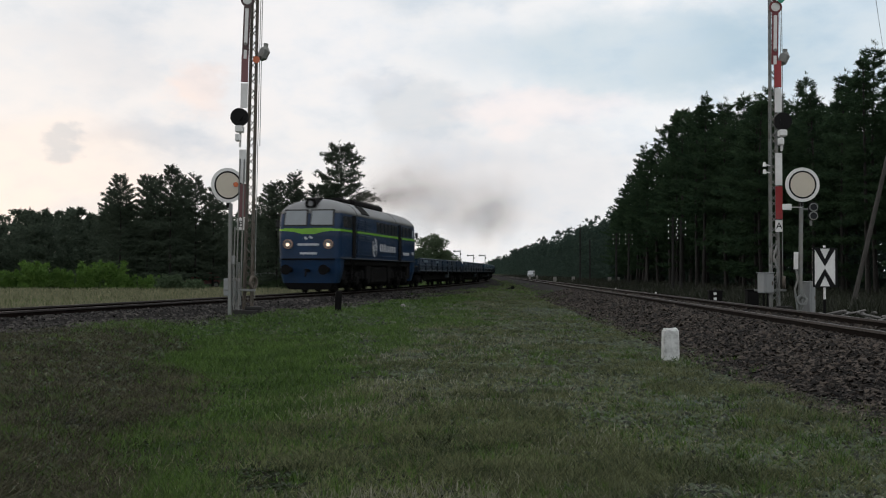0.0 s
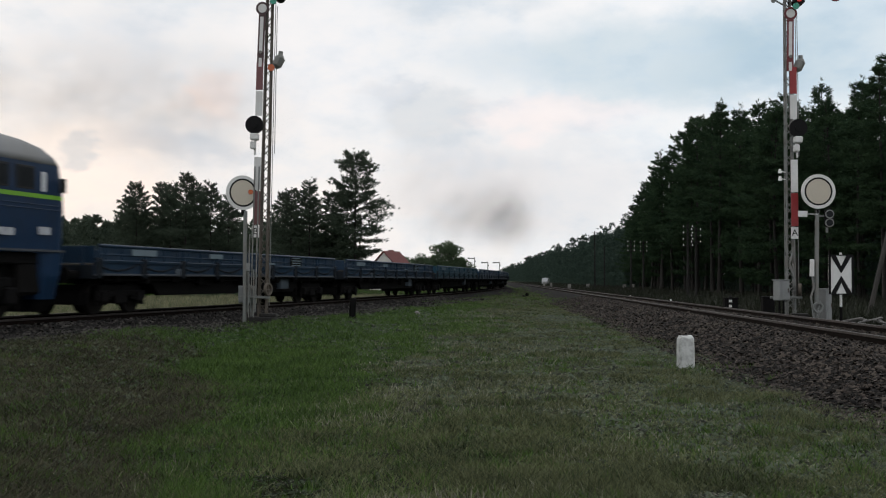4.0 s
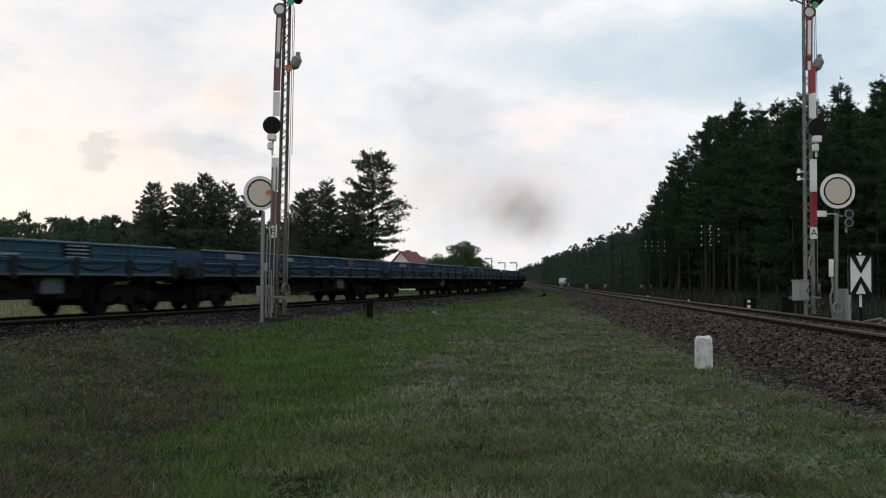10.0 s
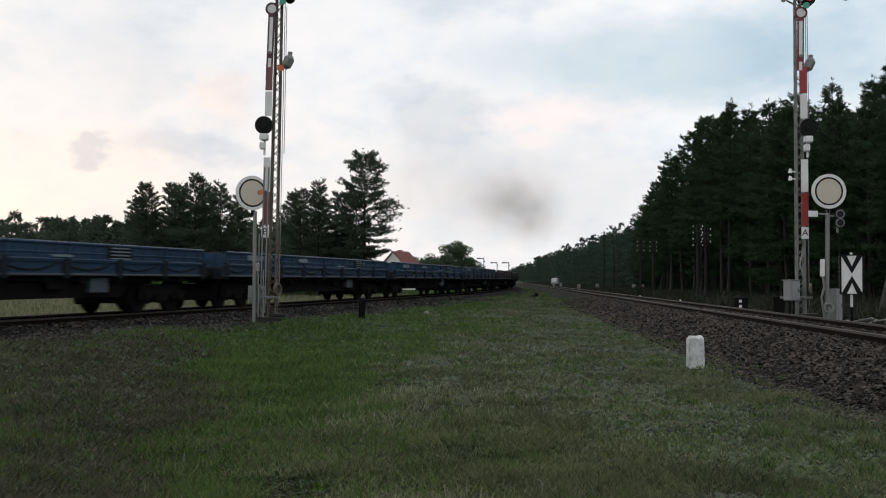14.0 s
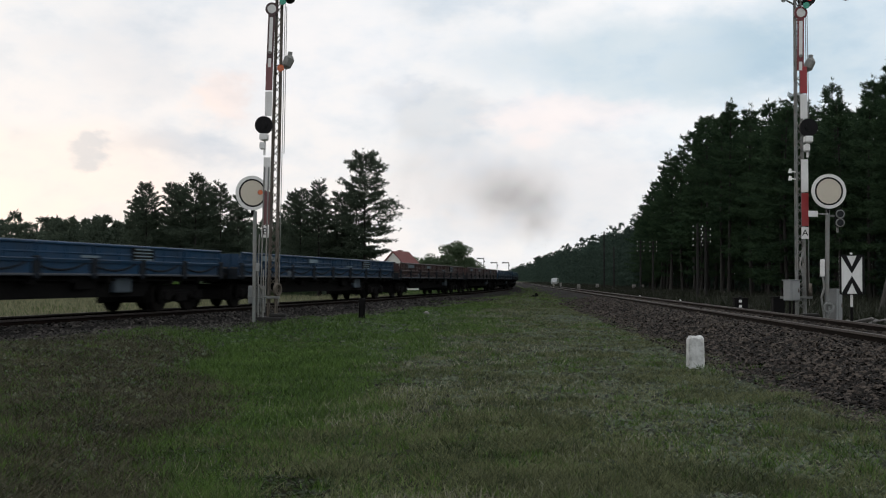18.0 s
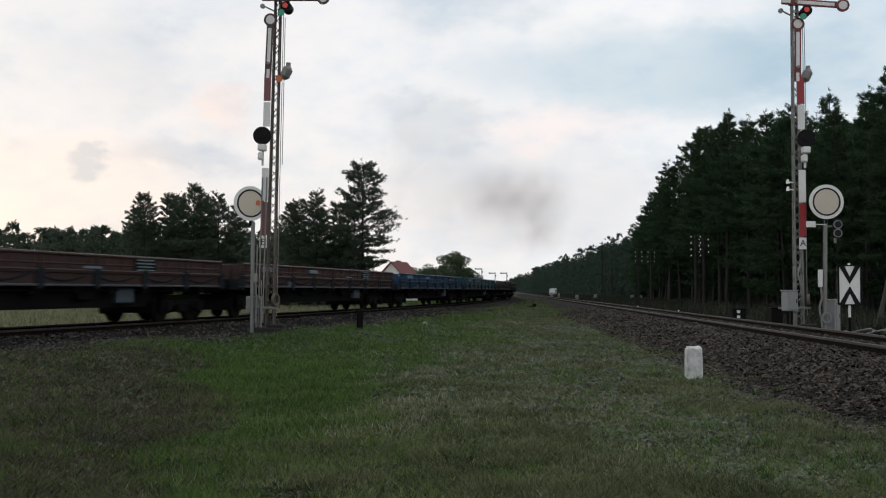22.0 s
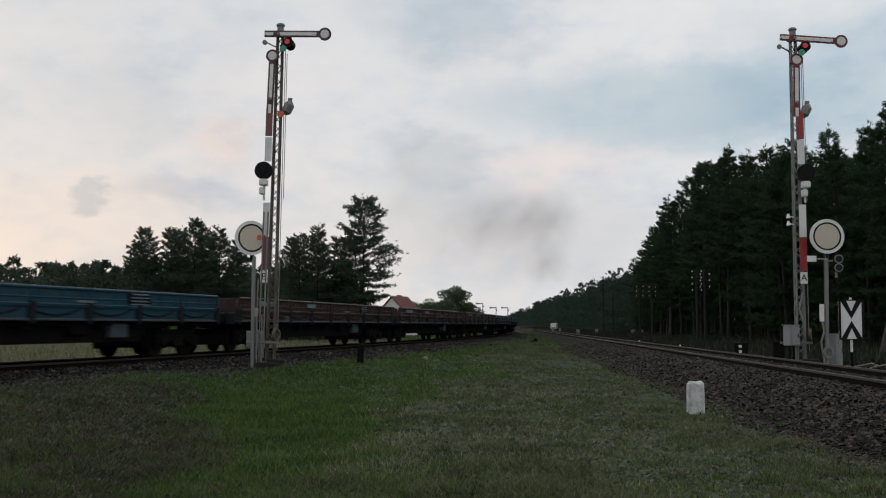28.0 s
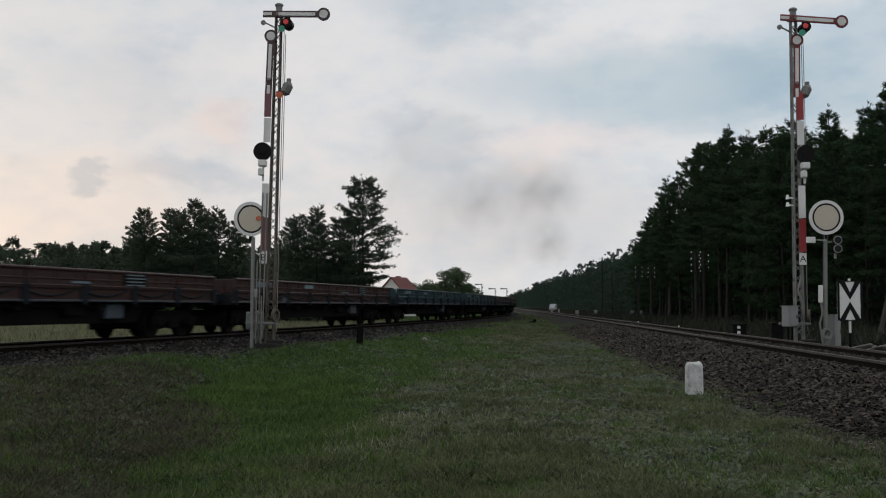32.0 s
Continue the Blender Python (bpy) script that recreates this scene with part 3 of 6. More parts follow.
def build_track(number, centre, y_list, label, stones):
    bed = tagged(ob_of("ballast_bed_%d" % number, sweep(centre, BED, y_list, False), stones),
                 "dark brown crushed-stone ballast bed under the rails", "ballast", kind="structure")
    track = empty("railway_track_%d" % number, None, label, "railway track", "", "structure")
    for side in (-1, 1):
        foot = [(o + side * GAUGE / 2, z + RAIL_Z) for o, z in RAIL_WEB]
        head = [(o + side * GAUGE / 2, z + RAIL_Z) for o, z in RAIL_HEAD]
        rail = part("rail", sweep(centre, foot, y_list, True), M["rail_steel"], track, "brown rusty rail with a worn head")
        part("rail_head", sweep(centre, head, y_list, True), M["rail_head"], rail, "bare worn steel running surface")
    return track


LOOP_YS = [-600, -300, -120, -60] + list(range(-30, 160, 4)) + [200, 300, 450, 700]
track_1 = build_track(1, main_line, [-120, -20, 40, 120, 300, 900], "straight main line of two rusty rails on sleepers", M["ballast"])
track_2 = build_track(2, loop_line, LOOP_YS, "curving loop line of two rusty rails on sleepers", M["ballast_loop"])

# ---- the freight train ----
# where the coupling behind the locomotive stands on the loop, in metres along it
TRAVEL = (-95.164, 313.056, -365.176, 161.269, -323.568, 95.964)
WAGON_L, WAGON_PIVOT, WAGON_AXLES = 19.90, 14.86, 1.80
LOCO_L, LOCO_PIVOT, LOCO_AXLES = 17.55, 8.60, 2.10


def travel(t):
    return float(np.polyval(TRAVEL, t / 32.0))


def rail_pose(s, pivot):
    """The pose of a vehicle whose middle is at s, standing on its two bogies; its own y points back along the train."""
    x1, y1, h1 = loop_at(s - pivot / 2)
    x2, y2, h2 = loop_at(s + pivot / 2)
    h = math.atan2(x2 - x1, y2 - y1)
    return pose((x1 + x2) / 2, (y1 + y2) / 2, RAIL_Z, 0, 0, -math.degrees(h))


def outline(hw, hl, z, r=0.35, n=4):
    """A rounded rectangle in plan, seen from above, at the height z."""
    pts = []
    for sx, sy, a0 in ((1, 1, 0), (-1, 1, 90), (-1, -1, 180), (1, -1, 270)):
        for k in range(n + 1):
            a = radians(a0 + 90 * k / n)
            pts.append((sx * (hw - r) + r * math.cos(a), sy * (hl - r) + r * math.sin(a), z))
    return pts


def wheelset_mesh(radius, material):
    bm = new_bm()
    for s in (-1, 1):
        rod(bm, (s * 0.69, 0, 0), (s * 0.80, 0, 0), radius, n=20)
        rod(bm, (s * 0.67, 0, 0), (s * 0.70, 0, 0), radius + 0.028, n=20)
        rod(bm, (s * 0.80, 0, 0), (s * 0.815, 0, 0), radius * 0.35, n=10)
        for k in range(4):
            a = k * math.pi / 2 + 0.4
            box(bm, s * 0.803, math.cos(a) * radius * 0.55, math.sin(a) * radius * 0.55, 0.02, 0.10, 0.10)
    rod(bm, (-0.98, 0, 0), (0.98, 0, 0), 0.075, n=10)
    me = bpy.data.meshes.new("wheelset")
    bm.to_mesh(me)
    bm.free()
    me.materials.append(material)
    return me


WHEEL = wheelset_mesh(0.46, M["wheel"])
WHEEL_LOCO = wheelset_mesh(0.525, M["wheel"])
wheelsets = []      # (object, radius)


def wagon_bogie(parent, y):
    bm = new_bm()
    for s in (-1, 1):
        box(bm, s * 1.0, 0, 0.56, 0.10, 2.3, 0.16, 0.03)
        box(bm, s * 1.0, 0, 0.42, 0.14, 0.62, 0.30, 0.04)
        for ay in (-0.9, 0.9):
            box(bm, s * 1.02, ay, 0.47, 0.20, 0.34, 0.30, 0.04)
            for k in (-0.28, 0.28):
                rod(bm, (s * 1.0, ay + k, 0.40), (s * 1.0, ay + k, 0.62), 0.085, n=8)
        box(bm, s * 1.0, -1.18, 0.40, 0.08, 0.10, 0.34, 0.02)
        box(bm, s * 1.0, 1.18, 0.40, 0.08, 0.10, 0.34, 0.02)
    box(bm, 0, 0, 0.62, 2.0, 2.2, 0.34, 0.03)
    for ay in (-1.42, -0.38, 0.38, 1.42):      # brake beams and blocks
        box(bm, 0, ay, 0.44, 1.8, 0.10, 0.34, 0.02)
        for s in (-1, 1):
            box(bm, s * 0.74, ay, 0.44, 0.14, 0.16, 0.40, 0.03)
    bogie = part("bogie", bm, M["black"], parent, "black two-axle bogie")
    bogie.matrix_basis = pose(0, y, 0)
    for ay in (-0.9, 0.9):
        w = new("wheelset", WHEEL)
        w.parent, w.matrix_basis = bogie, pose(0, ay, 0.46)
    return bogie


def wagon(paint, label):
    """A long low-sided bogie flat wagon with drop sides."""
    root = empty("flat_wagon", None, label, "freight wagon", "wagons of the freight train")
    L = 18.66
    bm = new_bm()
    for s in (-1, 1):       # fish-bellied long sills
        prof = [(-L / 2, 1.27), (L / 2, 1.27), (L / 2, 1.02), (5.9, 0.98), (5.3, 0.47), (-5.3, 0.47), (-5.9, 0.98), (-L / 2, 1.02)]
        rings = [[(s * 0.95 + o, y, z) for y, z in prof] for o in (-0.07, 0.07)]
        tmp = loft(rings)
        tmp.verts.index_update()
        idx = [bm.verts.new(v.co) for v in tmp.verts]
        for f in tmp.faces:
            bm.faces.new([idx[v.index] for v in f.verts])
        tmp.free()
    for y in np.linspace(-8.2, 8.2, 9):
        box(bm, 0, y, 1.14, 2.5, 0.16, 0.2)
    box(bm, 0, 0, 1.06, 0.5, L - 0.2, 0.34)
    for s in (-1, 1):      # brackets and pipes hanging under the floor
        for k in range(11):
            box(bm, s * 1.15, -8.0 + 1.6 * k, 1.0, 0.3, 0.12 + 0.1 * (k % 3), 0.30 + 0.08 * (k % 2), 0.02)
        rod(bm, (s * 1.18, -8.6, 0.92), (s * 1.18, 8.6, 0.92), 0.03, n=6)
    part("underframe", bm, M["black"], root, "dirty black steel underframe")
    bm = new_bm()
    for s in (-1, 1):
        box(bm, s * 1.36, 0, 1.225, 0.06, L, 0.37, 0.01)
        rod(bm, (s * 1.425, -L / 2, 1.415), (s * 1.425, L / 2, 1.415), 0.026, n=8)
        box(bm, s * 1.40, 0, 1.39, 0.08, L, 0.03, 0.008)
    part("solebar", bm, paint, root)
    for s in (-1, 1):
        bm = new_bm()
        box(bm, s * 1.39, 0, 1.05, 0.09, L, 0.06, 0.015)
        part("lower_lip", bm, M["sill_dust"], root, "dusty lower lip of the side")
    n = 8
    seg = (L - 0.3) / n
    pocket = hinge = None
    for s in (-1, 1):
        for k in range(n + 1):
            y = -L / 2 + 0.15 + k * seg
            m = pose(s * 1.405, min(max(y, -L / 2 + 0.16), L / 2 - 0.16), 1.24)
            if pocket is None:
                b2 = new_bm()
                box(b2, 0, 0, 0, 0.10, 0.30, 0.50, 0.03)
                box(b2, 0, 0, -0.22, 0.12, 0.20, 0.16, 0.03)
                pocket = part("stake_pocket", b2, M["solebar"], root, "dark stake pocket")
                pocket.matrix_basis = m
            else:
                again(pocket, "stake_pocket", root, m)
        for k in range(n):      # sagging hinge bars under each drop side
            m = pose(s * 1.405, -L / 2 + 0.15 + (k + 0.5) * seg, 1.22)
            if hinge is None:
                b2 = new_bm()
                pts = [(0, -0.95 + 0.38 * i, 0.34 * ((-0.95 + 0.38 * i) / 0.95 + 0.25) ** 2 * 0.42 - 0.06) for i in range(6)]
                for p, q in zip(pts, pts[1:]):
                    rod(b2, p, q, 0.026, n=6)
                hinge = part("hinge_bar", b2, M["solebar"], root, "grimy sagging hinge bar")
                hinge.matrix_basis = m
            else:
                again(hinge, "hinge_bar", root, m)
        b2 = new_bm()
        box(b2, s * 1.428, 4.6 * s, 1.61, 0.012, 1.15, 0.36, 0.01)
        part("marking_board", b2, M["black"], root, "dark board behind the marking bars")
    for s in (-1, 1):
        bm = new_bm()
        box(bm, 0, s * (L / 2 - 0.06), 1.12, 2.72, 0.12, 0.36, 0.015)
        part("headstock", bm, M["solebar"], root)
    bm = new_bm()
    box(bm, 0, 0, 1.325, 2.62, L - 0.7, 0.045, 0.008)
    part("floor", bm, M["plank"], root, "worn grey plank floor")
    n = 8
    seg = (L - 0.3) / n
    bm = new_bm()
    box(bm, 0, 0, 0.235, 0.035, seg - 0.05, 0.43, 0.006)
    box(bm, 0.014, 0, 0.03, 0.07, seg - 0.05, 0.06, 0.012)
    box(bm, 0.012, 0, 0.23, 0.05, seg - 0.05, 0.045, 0.012)
    rod(bm, (0.014, -seg / 2 + 0.025, 0.455), (0.014, seg / 2 - 0.025, 0.455), 0.045, n=10)
    for k in (-0.36, 0.0, 0.36):
        box(bm, 0.014, k * seg, 0.235, 0.045, 0.07, 0.38, 0.01)
    box(bm, 0.03, -0.46 * seg, 0.06, 0.05, 0.09, 0.14, 0.01)
    box(bm, 0.03, 0.46 * seg, 0.06, 0.05, 0.09, 0.14, 0.01)
    first = None
    for s in (-1, 1):
        for k in range(n):
            y = -L / 2 + 0.15 + (k + 0.5) * seg
            m = pose(s * 1.385, y, 1.345, 0, 0, 0 if s > 0 else 180)
            if first is None:
                first = part("drop_side", bm, paint, root)
                first.matrix_basis = m
            else:
                again(first, "drop_side", root, m)
    post = None
    for s in (-1, 1):
        for k in range(n + 1):
            y = -L / 2 + 0.15 + k * seg
            m = pose(s * 1.40, y, 1.30)
            if post is None:
                b2 = new_bm()
                box(b2, 0, 0, 0.205, 0.075, 0.05, 0.51, 0.01)
                box(b2, 0, 0, -0.06, 0.09, 0.12, 0.12, 0.01)
                post = part("side_post", b2, paint, root)
                post.matrix_basis = m
            else:
                again(post, "side_post", root, m)
    endb = None
    for s in (-1, 1):
        if endb is None:
            b2 = new_bm()
            box(b2, 0, 0, 0.235, 2.68, 0.05, 0.43, 0.01)
            for k in (-1.0, -0.33, 0.33, 1.0):
                box(b2, k, 0.035, 0.19, 0.09, 0.06, 0.53, 0.01)
            endb = part("end_board", b2, paint, root)
            endb.matrix_basis = pose(0, s * (L / 2 - 0.1), 1.34, 0, 0, 180)
        else:
            again(endb, "end_board", root, pose(0, s * (L / 2 - 0.1), 1.34))
    buf = None
    for s in (-1, 1):
        for bx in (-0.875, 0.875):
            m = pose(bx, s * L / 2, 1.06, 0, 0, 0 if s > 0 else 180)
            if buf is None:
                b2 = new_bm()
                rod(b2, (0, 0, 0), (0, 0.36, 0), 0.10, n=10)
                rod(b2, (0, 0.36, 0), (0, 0.57, 0), 0.07, n=10)
                rod(b2, (0, 0.57, 0), (0, 0.615, 0), 0.20, n=14)
                buf = part("buffer", b2, M["black"], root)
                buf.matrix_basis = m
            else:
                again(buf, "buffer", root, m)
    hook = None
    for s in (-1, 1):
        m = pose(0, s * L / 2, 1.02, 0, 0, 0 if s > 0 else 180)
        if hook is None:
            b2 = new_bm()
            rod(b2, (0, 0, 0), (0, 0.45, 0.02), 0.05, n=8)
            rod(b2, (0, 0.40, 0.06), (0, 0.60, -0.12), 0.035, n=8)
            rod(b2, (0.35, 0, -0.05), (0.30, 0.45, -0.3), 0.03, n=8)
            hook = part("coupling", b2, M["black"], root)
            hook.matrix_basis = m
        else:
            again(hook, "coupling", root, m)
    b2 = new_bm()
    rod(b2, (0.45, -1.0, 0.72), (0.45, 0.6, 0.72), 0.2, n=12)
    part("air_tank", b2, M["black"], root)
    for name, x, y, z, w, l, h in (("brake_cylinder", -0.5, 0.4, 0.75, 0.5, 0.9, 0.4), ("brake_lever_box", 1.12, 2.2, 0.85, 0.2, 0.7, 0.35),
                                   ("brake_valve", 1.14, -2.9, 0.9, 0.16, 0.5, 0.3), ("battery_box", 1.12, 4.0, 0.78, 0.2, 0.8, 0.4)):
        b2 = new_bm()
        box(b2, x, y, z, w, l, h, 0.03)
        part(name, b2, M["plate_grey"] if name == "battery_box" else M["black"], root, "dusty grey box under the frame" if name == "battery_box" else "")
    # faded plates and markings along the side, as plain bars
    for s in (-1, 1):
        for y, z, l, h in [(-6.9, 1.66, 1.35, 0.17), (-2.4, 1.66, 0.95, 0.14), (2.1, 1.50, 0.8, 0.06)] + [(4.6, 1.47 + 0.09 * k, 0.95 - 0.1 * (k % 2), 0.035) for k in range(4)]:
            b2 = new_bm()
            box(b2, s * 1.440, y * s, z, 0.008, l, h)
            part("marking", b2, M["wagon_white"], root, "faded white marking bar")
        for y in (-4.9,):
            b2 = new_bm()
            box(b2, s * 1.42, y * s, 1.14, 0.02, 0.40, 0.20, 0.01)
            part("data_plate", b2, M["plate_grey"], root, "dusty grey data plate")
    for y in (-WAGON_PIVOT / 2, WAGON_PIVOT / 2):
        wagon_bogie(root, y)
    return root


def loco():
    """A six-axle diesel locomotive with a cab at each end."""
    root = empty("diesel_locomotive", None, "dark blue diesel locomotive with green band and grey roof, headlights lit", "locomotive")
    body = part("body", loft([outline(1.44, 8.15, 1.55), outline(1.475, 8.17, 2.6), outline(1.475, 8.12, 3.1), outline(1.46, 8.0, 3.62)]), M["loco_blue"], root)
    part("roof", loft([outline(1.465, 8.0, 3.62), outline(1.41, 7.88, 3.80), outline(1.24, 7.62, 4.02), outline(0.95, 7.25, 4.20), outline(0.6, 6.85, 4.32, 0.3),
                       outline(0.28, 6.5, 4.37, 0.15)]), M["loco_roof"], root, "pale grey domed roof", smooth=True)
    # cab aprons reaching down at both ends, and the ploughs below
    for s in (-1, 1):
        bm = loft([outline(1.28, 0.36, 0.46, 0.2), outline(1.42, 0.42, 1.0, 0.25), outline(1.44, 0.5, 1.56, 0.25)])
        bmesh.ops.transform(bm, matrix=pose(0, s * 7.65, 0), verts=bm.verts)
        part("apron", bm, M["loco_blue"], root)
        bm = loft([outline(1.0, 0.28, 0.16, 0.1), outline(1.22, 0.35, 0.46, 0.1)])
        bmesh.ops.transform(bm, matrix=pose(0, s * 7.75, 0), verts=bm.verts)
        part("plough", bm, M["black"], root, "dark rail guard plate")
        bm = new_bm()
        box(bm, 0, s * 8.19, 1.54, 2.5, 0.05, 0.06, 0.015)
        part("handrail", bm, M["black"], root)
        for x in (-0.875, 0.875):
            bm = new_bm()
            rod(bm, (x, s * 8.0, 1.06), (x, s * 8.45, 1.06), 0.13, n=12)
            rod(bm, (x, s * 8.45, 1.06), (x, s * 8.70, 1.06), 0.08, n=12)
            rod(bm, (x, s * 8.70, 1.06), (x, s * 8.76, 1.06), 0.23, n=18)
            part("buffer", bm, M["black"], root)
        bm = new_bm()
        rod(bm, (0, s * 8.0, 1.02), (0, s * 8.5, 1.04), 0.07, n=8)
        rod(bm, (0, s * 8.45, 1.05), (0, s * 8.6, 0.75), 0.04, n=8)
        part("coupling", bm, M["black"], root)
        for x in (-0.62, 0.62):       # cab windows, leaning back a little
            bm = loft([[(x - 0.56, s * 8.15, 3.04), (x + 0.56, s * 8.15, 3.04), (x + 0.55, s * 8.00, 3.80), (x - 0.55, s * 8.00, 3.80)],
                       [(x - 0.56, s * 8.08, 3.04), (x + 0.56, s * 8.08, 3.04), (x + 0.55, s * 7.80, 3.80), (x - 0.55, s * 7.80, 3.80)]])
            w = part("cab_window", bm, M["rubber"], root, "cab window in a black rubber seal")
            bm = loft([[(x - 0.50, s * 8.165, 3.09), (x + 0.50, s * 8.165, 3.09), (x + 0.49, s * 8.033, 3.74), (x - 0.49, s * 8.033, 3.74)],
                       [(x - 0.50, s * 8.12, 3.09), (x + 0.50, s * 8.12, 3.09), (x + 0.49, s * 7.95, 3.74), (x - 0.49, s * 7.95, 3.74)]])
            part("pane", bm, M["sky_pale_glass"], w)
        # brow and top lamp
        bm = loft([[(x, s * y, z + dz) for x, z in ((-0.24, 3.90), (0.24, 3.90), (0.26, 4.10), (0.20, 4.29), (-0.20, 4.29), (-0.26, 4.10))] for y, dz in ((6.7, 0.14), (7.3, 0.06), (7.86, 0.0))])
        top = part("top_lamp", bm, M["black"], root, "unlit lamp in a dark boxed housing")
        bm = new_bm()
        rod(bm, (0, s * 7.85, 4.07), (0, s * 7.88, 4.07), 0.13, n=18)
        part("lens", bm, M["glass"], top)
        for x in (-0.95, 0.95):
            bm = new_bm()
            rod(bm, (x, s * 8.12, 2.22), (x, s * 8.25, 2.22), 0.22, n=20)
            h = part("headlight", bm, M["lamp_ring"], root, "lit headlight in a reddish ring" if s < 0 else "round lamp in a reddish ring")
            bm = new_bm()
            rod(bm, (x, s * 8.248, 2.22), (x, s * 8.256, 2.22), 0.17, n=20)
            part("lens", bm, M["glass"], h, "dark glass lens")
            bm = new_bm()
            rod(bm, (x, s * 8.254, 2.19), (x, s * 8.266, 2.19), 0.078, n=16)
            part("bulb", bm, M["head_glow"] if s < 0 else M["glass"], h)
        # green band on the face: sags to a point in the middle
        ring = [(-1.16, 2.83), (-0.62, 2.76), (-0.08, 2.61), (0.08, 2.61), (0.62, 2.76), (1.16, 2.83), (1.16, 2.94), (0.3, 2.95), (-0.3, 2.92), (-1.16, 2.94)]
        bm = loft([[(x, s * 8.165, z) for x, z in ring], [(x, s * 8.12, z) for x, z in ring]])
        part("green_band", bm, M["loco_green"], root)
        bm = new_bm()
        box(bm, -0.12, s * 8.17, 2.48, 0.16, 0.02, 0.10, 0, Matrix.Rotation(radians(30), 4, "Y"))
        box(bm, 0.12, s * 8.17, 2.52, 0.16, 0.02, 0.10, 0, Matrix.Rotation(radians(30), 4, "Y"))
        box(bm, 0, s * 8.17, 2.20, 1.0, 0.02, 0.10)
        box(bm, 0, s * 8.155, 1.80, 0.8, 0.02, 0.10)
        part("front_marking", bm, M["loco_mark"], root, "white marking bars and badge")
    part("green_band", loft([outline(1.482, 8.156, 2.81), outline(1.482, 8.150, 2.91)], True, False), M["loco_green"], root, "thin green band round the body")
    for z in (2.66, 2.56):
        part("moulding", loft([outline(1.484, 8.168, z - 0.012), outline(1.488, 8.170, z), outline(1.484, 8.166, z + 0.012)], True, False), M["loco_blue"], root)
    # sides
    for s in (-1, 1):
        for y in (-5.8, 3.75):
            bm = new_bm()
            # Flat panel: the shade of the door recess is put into its black.
            box(bm, s * 1.482, y, 2.60, 0.02, 0.66, 2.0, 0.008)
            d = part("side_door", bm, M["black"], root, "flat black side door, shade of its recess in the colour")
            bm = new_bm()
            rod(bm, (s * 1.53, y - 0.38, 1.7), (s * 1.53, y - 0.38, 3.3), 0.016, n=6)
            rod(bm, (s * 1.53, y + 0.38, 1.7), (s * 1.53, y + 0.38, 3.3), 0.016, n=6)
            part("grab_rail", bm, M["black"], d)
            bm = new_bm()
            for z in (0.5, 0.85, 1.2):
                box(bm, s * 1.40, y, z, 0.25, 0.5, 0.03)
            box(bm, s * 1.40, y - 0.26, 1.0, 0.05, 0.03, 1.1)
            box(bm, s * 1.40, y + 0.26, 1.0, 0.05, 0.03, 1.1)
            part("steps", bm, M["black"], root)
        for y in (-7.3, -6.55, 4.75, 5.6, 6.5):
            bm = new_bm()
            box(bm, s * 1.478, y, 3.26, 0.02, 0.66, 0.54, 0.008)
            w = part("side_window", bm, M["rubber"], root)
            bm = new_bm()
            box(bm, s * 1.484, y, 3.26, 0.02, 0.58, 0.46, 0.008)
            part("pane", bm, M["side_glass"], w)
        bm = new_bm()
        box(bm, s * 1.49, 7.15, 3.2, 0.02, 0.16, 0.46, 0.008)
        part("window_post", bm, M["loco_white"], root, "white painted window post")
        for y in np.linspace(-1.15, 2.85, 6):
            bm = new_bm()
            box(bm, s * 1.476, y, 3.24, 0.02, 0.68, 0.56, 0.01)
            w = part("engine_room_window", bm, M["rubber"], root)
            bm = new_bm()
            box(bm, s * 1.482, y, 3.24, 0.02, 0.60, 0.48, 0.01)
            part("pane", bm, M["side_glass"], w)
        # louvres
        for y0 in (-4.45, -3.15):
            bm = new_bm()
            box(bm, s * 1.468, y0, 2.95, 0.02, 1.2, 1.1)
            lv = part("louvre_panel", bm, M["loco_blue"], root)
            for k in (0, 1, 2, 4, 5, 6, 7, 8):
                bm = new_bm()
                box(bm, s * 1.49, y0, 2.47 + k * 0.12, 0.035, 1.16, 0.05, 0.006, Matrix.Rotation(radians(25 * s), 4, "Y"))
                part("slat", bm, M["loco_blue"], lv)
        # thin pressed ribs along the lower side
        for z in (1.78, 1.95, 2.12, 2.29, 2.46):
            bm = new_bm()
            box(bm, s * 1.468, -1.0, z, 0.03, 8.4, 0.022, 0.006)
            part("rib", bm, M["loco_blue"], root)
        # round badge of two crescents about a ring, and plain marking blocks beside it
        for a0 in (0, 180):
            rings = []
            for k in range(13):
                a, thick = radians(a0 - 55 + 13 * k), 0.02 + 0.20 * math.sin(math.pi * k / 12) ** 0.8
                rings.append([(s * x, -1.85 + r * math.cos(a), 2.20 + r * 1.05 * math.sin(a)) for x, r in ((1.480, 0.46), (1.492, 0.46), (1.492, 0.46 - thick), (1.480, 0.46 - thick))])
            part("badge", loft(rings), M["loco_mark"], root, "white crescent of the round badge")
        rings = []
        for x, r in ((1.480, 0.10), (1.492, 0.10), (1.492, 0.19), (1.480, 0.19)):
            rings.append([(s * x, -1.85 + r * math.cos(radians(18 * k)), 2.20 + r * math.sin(radians(18 * k))) for k in range(20)])
        part("badge_ring", loft(rings + rings[:1], True, False), M["loco_mark"], root, "white ring in the badge")
        for k in range(8):
            hgt = 0.40 if k < 3 else 0.32
            y = -0.66 + k * 0.455
            bm = new_bm()
            box(bm, s * 1.487, y, 2.02 + hgt / 2, 0.012, 0.31, hgt, 0.05)
            part("side_marking", bm, M["loco_mark"], root, "plain white marking block")
